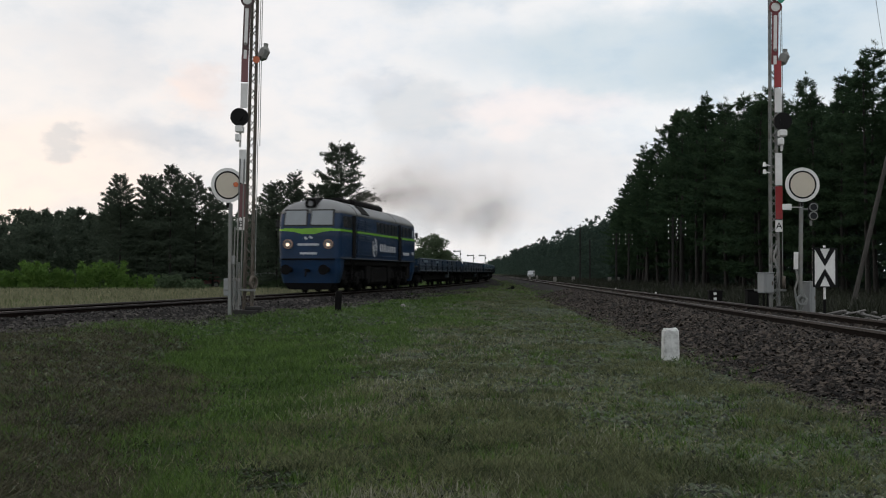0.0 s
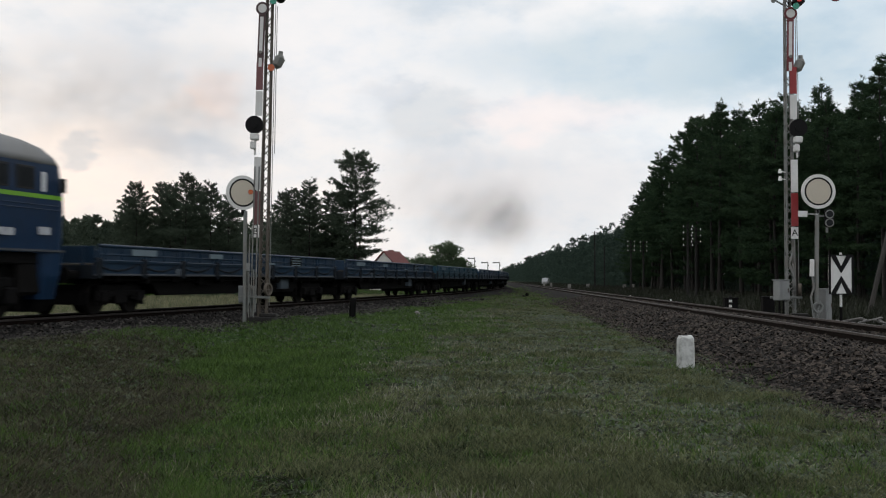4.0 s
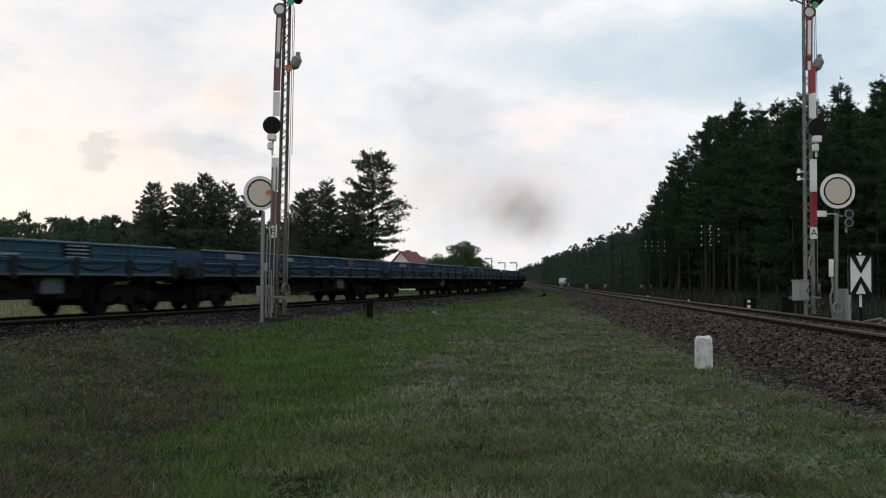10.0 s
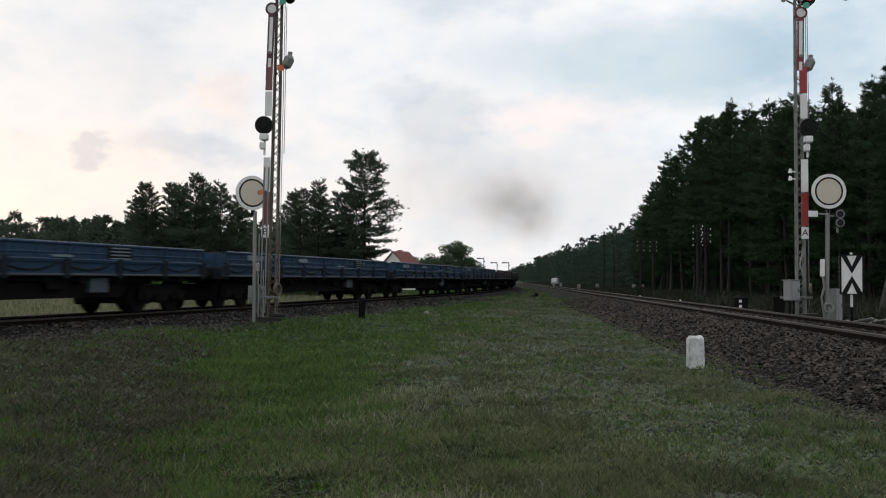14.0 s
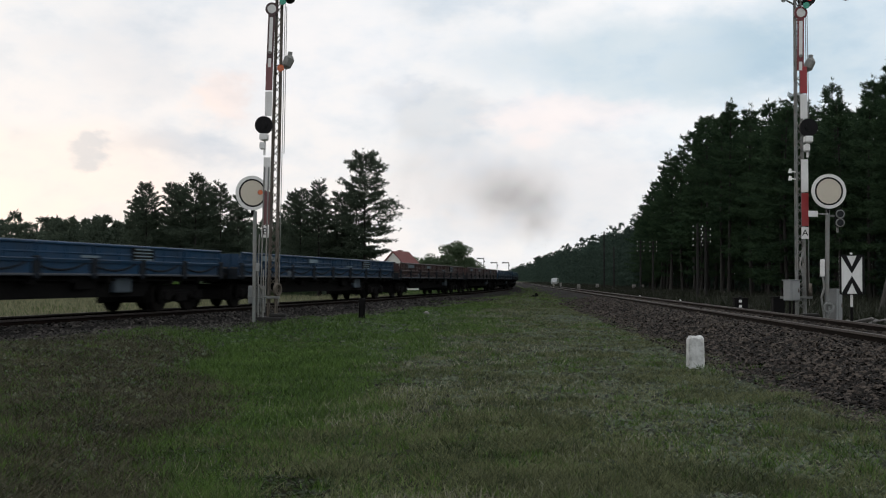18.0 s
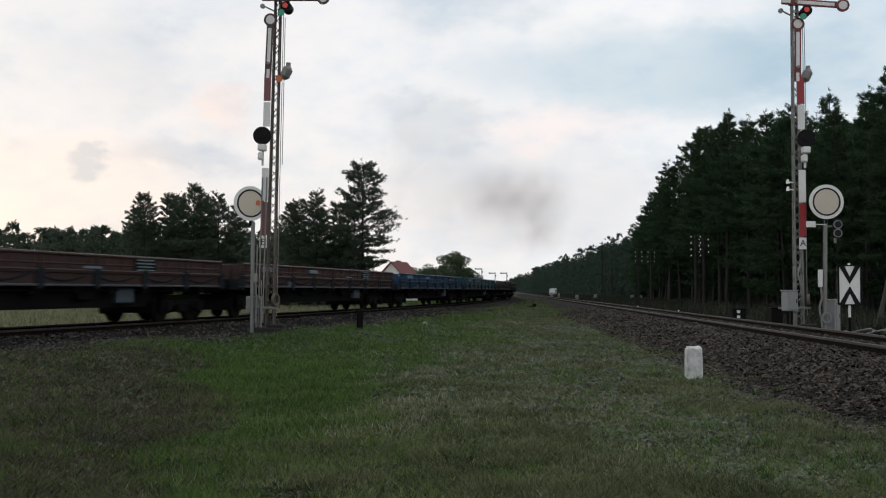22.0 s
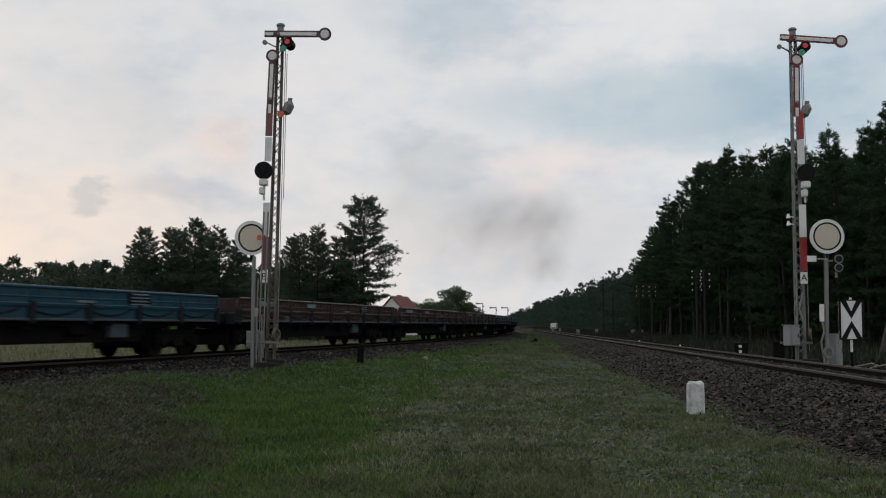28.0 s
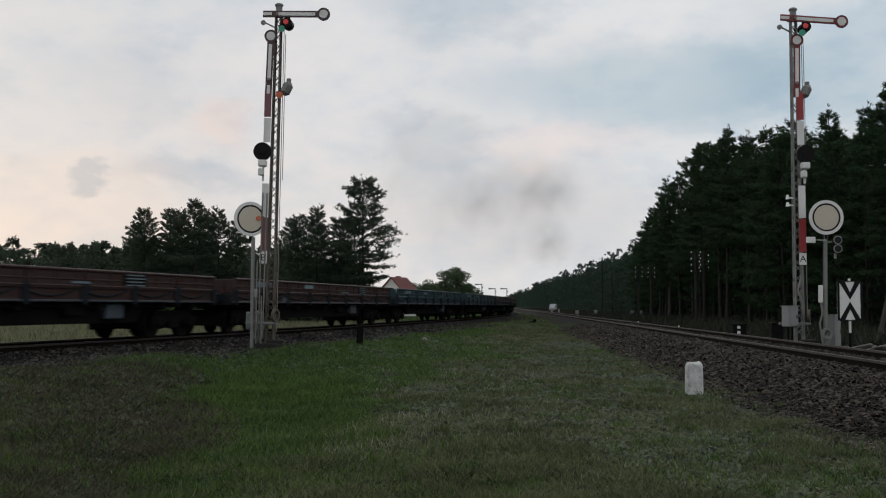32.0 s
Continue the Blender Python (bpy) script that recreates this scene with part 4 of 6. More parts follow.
        for y, z, l, h in ((5.35, 2.0, 1.5, 0.17), (7.2, 2.06, 0.44, 0.18)):
            bm = new_bm()
            box(bm, s * 1.487, y, z, 0.012, l, h)
            part("number_bar", bm, M["loco_mark"], root, "white marking bar")
        bm = new_bm()
        box(bm, s * 1.465, 0, 1.60, 0.03, 16.0, 0.05)
        part("sill_strip", bm, M["sill_dust"], root, "dusty strip along the sill")
        for y in (-8.0, 8.0):
            bm = new_bm()
            box(bm, s * 1.60, y * 0.965, 3.15, 0.16, 0.05, 0.34, 0.01)
            part("mirror", bm, M["rubber"], root)
    # roof gear
    bm = new_bm()
    box(bm, 0.0, -4.0, 4.42, 1.15, 1.7, 0.26, 0.1)
    part("fan_hatch", bm, M["black"], root, "dark roof hatch")
    bm = new_bm()
    box(bm, 0.0, -0.25, 4.40, 1.5, 6.0, 0.34, 0.10)
    part("exhaust_hatch", bm, M["black"], root, "dark exhaust cover")
    bm = new_bm()
    box(bm, 0.0, 3.75, 4.36, 0.5, 0.5, 0.18, 0.03)
    part("vent", bm, M["black"], root)
    for y in (-5.2, -3.1, 3.0):
        bm = loft([outline(1.475, 0.03, 3.63, 0.02), outline(1.42, 0.03, 3.81, 0.02), outline(1.25, 0.03, 4.03, 0.02), outline(0.96, 0.03, 4.21, 0.02), outline(0.6, 0.03, 4.335, 0.02)])
        bmesh.ops.transform(bm, matrix=pose(0, y, 0), verts=bm.verts)
        part("roof_seam", bm, M["black"], root)
    for s in (-1, 1):
        bm = loft([[(s * 1.47, y, 3.78) for y in (-4.3, -2.9)] + [(s * 1.1, y, 4.18) for y in (-2.9, -4.3)], [(s * 1.35, y, 3.70) for y in (-4.3, -2.9)] + [(s * 1.0, y, 4.05) for y in (-2.9, -4.3)]])
        part("roof_hatch", bm, M["black"], root)
    # underframe, tank and bogies
    bm = new_bm()
    box(bm, 0, 0, 1.42, 2.6, 15.8, 0.28, 0.03)
    box(bm, 0, 0, 1.10, 2.0, 15.0, 0.5, 0.03)
    for s in (-1, 1):
        for y in (-7.0, -2.3, 2.3, 7.0):
            box(bm, s * 1.1, y, 0.95, 0.35, 0.9, 0.75, 0.06)
    part("underframe", bm, M["black"], root)
    bm = new_bm()
    box(bm, 0, 0, 0.80, 2.5, 3.4, 0.95, 0.12)
    tank = part("fuel_tank", bm, M["black"], root, "dark ribbed fuel tank")
    for k in range(8):
        bm = new_bm()
        box(bm, 1.26 if k % 2 else -1.26, 0.0, 0.5 + 0.2 * (k // 2), 0.04, 2.2, 0.05)
        part("tank_rib", bm, M["black"], tank)
    for y in (-LOCO_PIVOT / 2, LOCO_PIVOT / 2):
        bm = new_bm()
        for s in (-1, 1):
            box(bm, s * 1.08, 0, 0.86, 0.16, 5.9, 0.24, 0.04)
            for ay in (-2.1, 0, 2.1):
                box(bm, s * 1.14, ay, 0.55, 0.26, 0.42, 0.42, 0.05)
                for k in (-0.42, 0.42):
                    rod(bm, (s * 1.12, ay + k, 0.55), (s * 1.12, ay + k, 0.95), 0.11, n=8)
            for ay in (-1.05, 1.05):
                box(bm, s * 1.14, ay, 0.80, 0.2, 0.5, 0.5, 0.06)
            for ay in (-2.95, 2.95):
                rod(bm, (s * 0.9, ay, 0.9), (s * 0.78, ay * 1.02, 0.15), 0.035, n=6)
        box(bm, 0, 0, 0.72, 2.0, 5.4, 0.56, 0.03)
        for ay in (-1.6, -0.5, 0.5, 1.6, -2.7, 2.7):
            box(bm, 0, ay, 0.42, 1.9, 0.12, 0.44, 0.03)
            for s in (-1, 1):
                rod(bm, (s * 1.16, ay, 0.62), (s * 1.16, ay + 0.3, 0.95), 0.05, n=6)
        bogie = part("bogie", bm, M["black"], root, "black three-axle bogie")
        bogie.matrix_basis = pose(0, y, 0)
        for ay in (-LOCO_AXLES, 0, LOCO_AXLES):
            w = new("wheelset", WHEEL_LOCO)
            w.parent, w.matrix_basis = bogie, pose(0, ay, 0.525)
    return root


engine = loco()
LABELS = {"navy": "dark navy low-sided bogie flat wagon, dusty and empty", "blue": "blue low-sided bogie flat wagon with worn paint",
          "bright": "bright blue low-sided bogie flat wagon", "teal": "teal-blue low-sided bogie flat wagon with faded markings",
          "brown": "rusty brown low-sided bogie flat wagon", "green": "dark green-blue low-sided bogie flat wagon"}
ORDER = ("navy navy teal blue blue blue bright blue brown brown bright teal brown brown brown green green brown brown teal blue brown").split()
protos, wagons = {}, []
for colour in ORDER:
    if colour not in protos:
        protos[colour] = wagon(M["wagon_" + colour], LABELS[colour])
        wagons.append(protos[colour])
    else:
        wagons.append(copy_thing(protos[colour], Matrix()))

# ---- trees ----


def tube(verts, faces, pts, radii, n):
    """A bent tapering limb added to lists of corners and faces."""
    base = len(verts)
    for p, r in zip(pts, radii):
        for k in range(n):
            a = 2 * math.pi * k / n
            verts.append((p[0] + r * math.cos(a), p[1] + r * math.sin(a), p[2]))
    for i in range(len(pts) - 1):
        for k in range(n):
            a, b = base + i * n + k, base + i * n + (k + 1) % n
            faces.append((a, b, b + n, a + n))


def blades(rng, centres, dirs, count, length, width, spread):
    """Pointed slips that fan out from each centre round its direction. Returns corners (k, 3, 3)."""
    n = len(centres)
    c = np.repeat(centres, count, 0)
    d = np.repeat(dirs, count, 0) + rng.normal(0, spread, (n * count, 3))
    d /= np.linalg.norm(d, axis=1, keepdims=True) + 1e-9
    side = np.cross(d, rng.normal(0, 1, d.shape))
    side /= np.linalg.norm(side, axis=1, keepdims=True) + 1e-9
    ln = length * rng.uniform(0.6, 1.25, (n * count, 1))
    w = width * rng.uniform(0.6, 1.3, (n * count, 1))
    c = c + rng.normal(0, length * 0.18, c.shape)
    return np.stack((c - side * w, c + side * w, c + d * ln), 1)


def pine_parts(seed, h, base, r, lean=0.0, step=0.62, blade=11, blade_len=0.36, blade_w=0.036, dome=0.75, gaps=0.12, dense=14, ragged=0.25, stubs=0):
    """Trunk and crown of a pine of height h: whorls of level limbs from base upwards, widest radius r."""
    rng = np.random.default_rng(seed)
    tv, tf = [], []
    bend = rng.normal(0, 0.012 * h, 2)
    ts = np.linspace(0, 1, 9)
    line = np.stack((bend[0] * np.sin(ts * 2.6) + lean * h * ts, bend[1] * np.sin(ts * 3.1), h * ts * 0.985 - 0.15), 1)
    tr = 0.010 * h * (1 - 0.9 * ts) + 0.012
    tr[0] *= 1.25
    tube(tv, tf, line, tr, 7)
    cs, ds = [], []
    z = base
    turn = rng.uniform(0, 6.28)
    while z < h * 0.97:
        u = (z - base) / (h - base)
        whorl = r * (1 - u) ** dome * (0.66 + 0.34 * min(1, u * 3)) * rng.uniform(1.0 - ragged, 1.0 + 0.6 * ragged)
        turn += 0.9
        n_l = int(rng.integers(4, 7))
        for i in range(n_l):
            if rng.uniform() < gaps:
                continue
            ln = whorl * rng.uniform(0.62, 1.15) + 0.22
            zz = z + rng.uniform(-0.18, 0.18)
            k = zz / h
            at = np.array([np.interp(k, ts, line[:, 0]), np.interp(k, ts, line[:, 1]), zz])
            a = turn + 2 * math.pi * i / n_l + rng.uniform(-0.35, 0.35)
            rise = rng.uniform(-0.14, 0.14) + 0.70 * u ** 2
            out = np.array([math.cos(a), math.sin(a), 0.0])
            q = [at, at + out * ln * 0.55 + np.array([0, 0, ln * 0.55 * (rise - 0.06)]), at + out * ln + np.array([0, 0, ln * (rise + 0.05)])]
            tube(tv, tf, q, (0.018 + 0.010 * ln, 0.012 + 0.005 * ln, 0.005), 4)
            m = max(5, int(dense * ln ** 0.9))
            f = np.sqrt(rng.uniform(0.10, 1.08, m))
            side = np.array([-out[1], out[0], 0])
            pos = np.where(f[:, None] < 0.55, q[0] + (q[1] - q[0]) * (f[:, None] / 0.55), q[1] + (q[2] - q[1]) * ((f[:, None] - 0.55) / 0.45))
            pos = pos + side * (rng.normal(0, 0.24, m) * ln * (0.35 + 0.6 * f))[:, None] + np.stack((np.zeros(m), np.zeros(m), rng.normal(0.05, 0.06, m)), 1)
            dd = out * 0.9 + side * rng.normal(0, 0.55, m)[:, None] + np.array([0, 0, 0.25])
            cs.append(pos)
            ds.append(dd)
        z += step * rng.uniform(0.7, 1.3) * (1.0 - 0.45 * u)
    for i in range(stubs):      # dead snags under the crown
        zz = rng.uniform(0.25 * base, base)
        a, ln = rng.uniform(0, 6.28), rng.uniform(0.5, 1.6)
        at = np.array([np.interp(zz / h, ts, line[:, 0]), np.interp(zz / h, ts, line[:, 1]), zz])
        tube(tv, tf, [at, at + ln * np.array([math.cos(a), math.sin(a), -0.15])], (0.03, 0.008), 3)
    top = line[-1] + np.array([0, 0, 0.05])
    cs.append(top + rng.normal(0, 0.16, (10, 3)) * np.array([1, 1, 1.8]))
    ds.append(np.tile((0, 0, 1.0), (10, 1)))
    tri = blades(rng, np.concatenate(cs), np.concatenate(ds), blade, blade_len, blade_w, 0.42)
    return tv, tf, tri


def tri_mesh(name, tri, material):
    me = bpy.data.meshes.new(name)
    n = len(tri)
    me.vertices.add(n * 3)
    me.vertices.foreach_set("co", np.asarray(tri, np.float32).reshape(-1))
    me.loops.add(n * 3)
    me.loops.foreach_set("vertex_index", np.arange(n * 3, dtype=np.int32))
    me.polygons.add(n)
    me.polygons.foreach_set("loop_start", np.arange(0, n * 3, 3, dtype=np.int32))
    me.update(calc_edges=True)
    me.validate()
    me.materials.append(material)
    return me


def tree_thing(name, tv, tf, tri, leaf, label, category, group, m=None):
    root = empty(name, m, label, category, group)
    me = bpy.data.meshes.new("trunk")
    me.from_pydata([tuple(v) for v in tv], [], tf)
    me.polygons.foreach_set("use_smooth", [True] * len(me.polygons))
    me.materials.append(M["bark"])
    t = new("trunk", me)
    t.parent = root
    c = new("crown", tri_mesh("crown", tri, leaf))
    c.parent = root
    return root


def put_tree(proto, x, y, s, turn):
    ob = copy_thing(proto, Matrix())
    ob.matrix_basis = pose(x, y, float(ground_z(x, y)) - 0.05, 0, 0, turn) @ Matrix.Scale(s, 4)
    return ob


PINE = "tall dark green pine with a bare brown trunk"
protos_pine = []
for k, (h, base, r, lean, dome) in enumerate(((16, 3.4, 3.3, 0.0, 0.8), (17, 5.2, 3.1, 0.01, 0.7), (15, 2.0, 3.6, -0.01, 0.9), (18, 6.2, 3.2, 0.0, 0.62), (14, 1.2, 3.5, 0.015, 0.85), (17, 4.4, 2.9, -0.012, 1.0))):
    protos_pine.append((h, pine_parts(11 + k, h, base, r, lean, 0.78, 7, 0.26, 0.030, dome, 0.10, 25, 0.45, 8)))
west_pine = []
for k, (h, base, r) in enumerate(((15, 1.2, 3.3), (14, 0.8, 3.2), (16, 1.6, 3.3))):
    west_pine.append((h, tree_thing("pine_tree", *pine_parts(31 + k, h, base, r, 0.0, 0.56, 9, 0.22, 0.024, 0.55, 0.05, 30, 0.35), M["backlit_needles"],
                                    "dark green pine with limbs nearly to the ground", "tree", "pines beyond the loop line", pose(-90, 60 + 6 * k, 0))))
roots_pine = [(h, tree_thing("pine_tree", *p, M["pine_needles"], PINE, "tree", "pines of the wood", pose(60, 90 + 5 * i, 0))) for i, (h, p) in enumerate(protos_pine)]

rng = np.random.default_rng(5)
# the wood east of the main line: its front rows tree by tree
for row, (off, n) in enumerate(((0, 36), (4.5, 34), (9.5, 30))):
    for i in range(n):
        y = 52 + (182 - 52) * (i + rng.uniform(-0.35, 0.35)) / n
        x = 23.0 + off + rng.uniform(-1.2, 1.2) + 3.0 * float(smooth(95, 60, y))
        hh = np.interp(y, (50, 64, 70, 85, 103, 122, 136, 150, 165, 182), (15.6, 16.0, 16.0, 17.0, 19.2, 20.6, 18.8, 17.2, 15.4, 12.0)) * rng.uniform(0.86, 1.05)
        h0, proto = roots_pine[int(rng.integers(6))]
        put_tree(proto, x, y, hh / h0, rng.uniform(0, 360))

# pines beyond the loop: a dense clump, a lighter clump and one tall tree
WEST = ((-29.6, 95, 10.2), (-27.6, 93, 10.9), (-31.0, 97, 10.6), (-26.2, 96, 10.4), (-33.3, 96, 10.4), (-25.3, 99, 9.6), (-28.4, 99, 10.6), (-35.6, 101, 9.4),
        (-17.0, 88, 9.4), (-15.3, 87, 9.9), (-18.4, 91, 9.2), (-13.6, 88, 9.0), (-16.0, 92, 8.8))
for i, (x, y, hh) in enumerate(WEST):
    h0, proto = west_pine[i % 3]
    ob = put_tree(proto, x, y, hh * (1.01 if i < 8 else 0.99) / h0, 77 * i)
tree_thing("pine_tree", *pine_parts(43, 12.1, 2.4, 3.2, 0.0, 0.50, 9, 0.20, 0.022, 0.55, 0.06, 34, 0.42), M["backlit_needles"],
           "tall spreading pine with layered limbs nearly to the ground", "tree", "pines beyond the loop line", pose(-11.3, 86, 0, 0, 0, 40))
tree_thing("pine_tree", *pine_parts(47, 8.8, 1.6, 2.3, 0.015, 0.50, 9, 0.22, 0.024, 0.55, 0.10, 26, 0.45), M["backlit_needles"],
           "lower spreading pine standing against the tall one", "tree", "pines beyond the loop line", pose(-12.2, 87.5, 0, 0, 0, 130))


def wood_mass(name, seed, spots, label, leaf="hazed_needles", full=1.0, size=1.0):
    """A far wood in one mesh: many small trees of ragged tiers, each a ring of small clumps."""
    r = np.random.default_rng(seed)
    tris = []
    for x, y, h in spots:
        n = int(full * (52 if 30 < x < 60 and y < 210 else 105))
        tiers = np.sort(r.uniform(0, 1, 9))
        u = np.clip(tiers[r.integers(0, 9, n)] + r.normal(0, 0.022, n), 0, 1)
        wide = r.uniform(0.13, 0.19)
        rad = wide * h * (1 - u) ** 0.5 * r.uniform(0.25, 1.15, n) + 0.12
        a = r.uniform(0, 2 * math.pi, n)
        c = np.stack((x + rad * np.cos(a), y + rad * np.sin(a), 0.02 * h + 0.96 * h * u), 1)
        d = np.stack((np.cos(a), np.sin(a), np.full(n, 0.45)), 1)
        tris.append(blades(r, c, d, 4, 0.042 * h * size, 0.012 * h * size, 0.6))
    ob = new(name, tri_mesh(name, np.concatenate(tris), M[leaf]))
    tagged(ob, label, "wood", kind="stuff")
    return ob


spots = []
for i in range(620):        # far side of the eastern wood
    y = 172 + 520 * rng.uniform(0, 1) ** 1.5
    x = 23.5 + rng.exponential(6.0)
    spots.append((x, y, rng.uniform(10.0, 13.2) * (1 + 0.0006 * (y - 165))))
for i in range(520):        # the wood's end towards the horizon
    y = 600 + 1500 * rng.uniform(0, 1) ** 1.3
    spots.append((24 - 0.016 * (y - 600) + rng.exponential(9.0), y, rng.uniform(13, 17.5)))
for i in range(170):
    spots.append((rng.uniform(-70, 25), rng.uniform(2300, 2900), rng.uniform(13, 18)))
for i in range(460):        # behind its front rows
    spots.append((rng.uniform(34, 58), rng.uniform(40, 210), rng.uniform(14, 17.5)))
for i in range(460):        # young growth under the trees
    spots.append((rng.uniform(26.5, 42), rng.uniform(44, 200), rng.uniform(2.5, 7.0)))
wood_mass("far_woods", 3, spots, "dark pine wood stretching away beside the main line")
spots = []
for i in range(620):        # woods beyond the loop line
    y = rng.uniform(118, 165)
    x = rng.uniform(-95, -26)
    spots.append((x, y, rng.uniform(7.9, 9.9)))
for i in range(130):
    spots.append((rng.uniform(-30, -14.5), rng.uniform(100, 120), rng.uniform(4.5, 6.8)))
wood_mass("far_woods_west", 4, spots, "dark mixed wood behind the meadow", "backlit_needles", 1.5, 1.0)

# near-black weeds between the main line and the wood: shade put into colour
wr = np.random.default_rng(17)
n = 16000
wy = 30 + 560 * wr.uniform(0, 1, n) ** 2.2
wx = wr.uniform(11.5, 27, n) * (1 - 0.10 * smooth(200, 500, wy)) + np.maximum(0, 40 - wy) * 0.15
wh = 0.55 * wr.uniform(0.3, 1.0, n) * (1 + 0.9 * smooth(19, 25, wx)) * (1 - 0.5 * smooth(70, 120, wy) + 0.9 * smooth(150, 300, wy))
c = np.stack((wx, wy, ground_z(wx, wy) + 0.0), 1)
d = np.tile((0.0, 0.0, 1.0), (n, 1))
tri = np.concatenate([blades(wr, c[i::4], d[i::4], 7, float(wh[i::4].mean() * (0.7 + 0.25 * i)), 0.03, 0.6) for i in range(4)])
tagged(new("rank_weeds", tri_mesh("rank_weeds", tri, M["shade_weeds"])), "near-black rank weeds at the foot of the wood, its shade in their colour", "weeds", kind="stuff")

# ---- signals ----


def disc(bm, c, r, t, n=28, turn=None):
    """A round plate facing the viewer (-y), t thick, centred at c."""
    m = Matrix.Translation(c) @ (turn or Matrix()) @ Matrix.Rotation(radians(90), 4, "X")
    bmesh.ops.create_cone(bm, cap_ends=True, segments=n, radius1=r, radius2=r, depth=t, matrix=m)
    return bm


def ring(r1, r2, y1, y2, n=32):
    """A flat ring round the y axis between two radii."""
    rings = []
    for r, y in ((r1, y1), (r2, y1), (r2, y2), (r1, y2)):
        rings.append([(r * math.cos(2 * math.pi * k / n), y, r * math.sin(2 * math.pi * k / n)) for k in range(n)])
    return loft(rings + rings[:1], True, False)


def semaphore(m, red, letter, droop, label, rust, px0, dx0, ax0, amber):
    """A mechanical home signal: lattice mast, one arm level, one hanging upright, lamps, plates and wire gear."""
    root = empty("semaphore_signal", m, label, "railway signal", "home signals")
    H, wb, wt = 10.05, 0.115, 0.075
    for sx in (-1, 1):
        for sy in (-1, 1):
            bm = new_bm()
            bar(bm, (sx * wb, sy * wb, 0), (sx * wt, sy * wt, H), 0.042, 0.042)
            part("mast_leg", bm, rust, root)
    steps = 40
    for face in range(4):
        bm = new_bm()
        for k in range(steps):
            z0, z1 = 0.35 + (H - 0.5) * k / steps, 0.35 + (H - 0.5) * (k + 1) / steps
            a, b = wb + (wt - wb) * z0 / H, wb + (wt - wb) * z1 / H
            s = 1 if k % 2 else -1
            p, q = (-s * a, -a, z0), (s * b, -b, z1)
            turn = Matrix.Rotation(radians(90 * face), 3, "Z")
            bar(bm, turn @ Vector(p), turn @ Vector(q), 0.048, 0.014)
        part("lattice", bm, rust, root)
    bm = new_bm()
    box(bm, 0, 0, 0.0, 0.75, 0.75, 0.34, 0.03)
    box(bm, 0.22, -0.15, 0.22, 0.5, 0.3, 0.10, 0.02)
    part("foot", bm, M["tar"], root, "low dark concrete foot")
    bm = new_bm()
    rod(bm, (0, 0, H), (0, 0, H + 0.22), 0.10, n=12)
    bmesh.ops.create_uvsphere(bm, u_segments=14, v_segments=8, radius=0.13, matrix=pose(0, 0, H + 0.25) @ Matrix.Diagonal((1, 1, 0.55, 1)))
    box(bm, 0, 0, H - 0.05, 0.30, 0.30, 0.10, 0.02)
    part("cap", bm, M["mast_grey"], root)
    # the level arm
    arm_m = pose(0.0, -0.20, 9.98, 0, droop, 0)

    def arm(mm, length, name, lab):
        bm = new_bm()
        box(bm, (length - 0.44) / 2 - 0.05, 0, 0, length + 0.34, 0.03, 0.205, 0.012)
        disc(bm, (length - 0.05, 0, 0), 0.195, 0.042)
        a = part(name, bm, M["arm_brown"] if amber else M["arm_red"], root, lab)
        a.matrix_basis = mm
        bm = new_bm()
        box(bm, (length - 0.36) / 2 + 0.04, -0.02, 0, length - 0.32, 0.012, 0.10)
        box(bm, -0.30, -0.02, 0, 0.26, 0.012, 0.09)
        disc(bm, (length - 0.05, -0.024, 0), 0.13, 0.012)
        part("arm_stripe", bm, M["sign_white"], a, "white stripe and disc of the arm")
        bm = new_bm()
        disc(bm, (0, -0.035, 0), 0.045, 0.06, 14)
        rod(bm, (0, 0, 0), (0, 0.22, 0), 0.035, n=10)
        part("pivot", bm, M["mast_grey"], a)

    arm(arm_m, 1.44, "signal_arm", "level signal arm with a round end")
    arm(pose(ax0, -0.20, 8.0, 0, -89.0, 0), 1.36, "lower_arm", "second arm hanging upright on the mast")
    # plates down the front of the mast
    for z0, z1, mt in ((6.87, 7.69, red), (6.11, 6.85, M["sign_white"]), (3.90, 4.89, M["sign_white"]), (2.88, 3.88, red)):
        bm = new_bm()
        box(bm, px0, -0.21, (z0 + z1) / 2, 0.21, 0.02, z1 - z0 - 0.01, 0.008)
        part("mast_plate", bm, mt, root)
    bm = new_bm()
    box(bm, px0 - 0.01, -0.215, 2.68, 0.215, 0.02, 0.35, 0.008)
    plate = part("letter_plate", bm, M["sign_white"], root, "small white plate with a black letter")
    text_part(letter, 0.27, M["sign_black"], plate, pose(px0 - 0.01, -0.228, 2.68, 90, 0, 0))
    # the lamps
    bm = new_bm()
    disc(bm, (dx0, -0.34, 5.82), 0.265, 0.10, 24)
    disc(bm, (dx0, -0.40, 5.82), 0.10, 0.04, 16)
    part("back_disc", bm, M["sign_black"], root, "round black signal screen")
    bm = new_bm()
    box(bm, dx0, -0.30, 5.47, 0.24, 0.24, 0.20, 0.03)
    box(bm, dx0 - 0.04, -0.28, 5.22, 0.16, 0.2, 0.22, 0.03)
    rod(bm, (dx0, -0.2, 4.95), (dx0, -0.2, 5.8), 0.035, n=8)
    part("lamp_box", bm, M["sign_white"], root, "white lamp box")
    bm = new_bm()
    rod(bm, (0.30, -0.30, 9.70), (0.30, 0.10, 9.70), 0.155, n=16)
    rod(bm, (0.30, -0.05, 9.8), (0.30, -0.05, 9.92), 0.06, n=10)
    bar(bm, (0.0, -0.05, 9.66), (0.3, -0.05, 9.66), 0.05, 0.05)
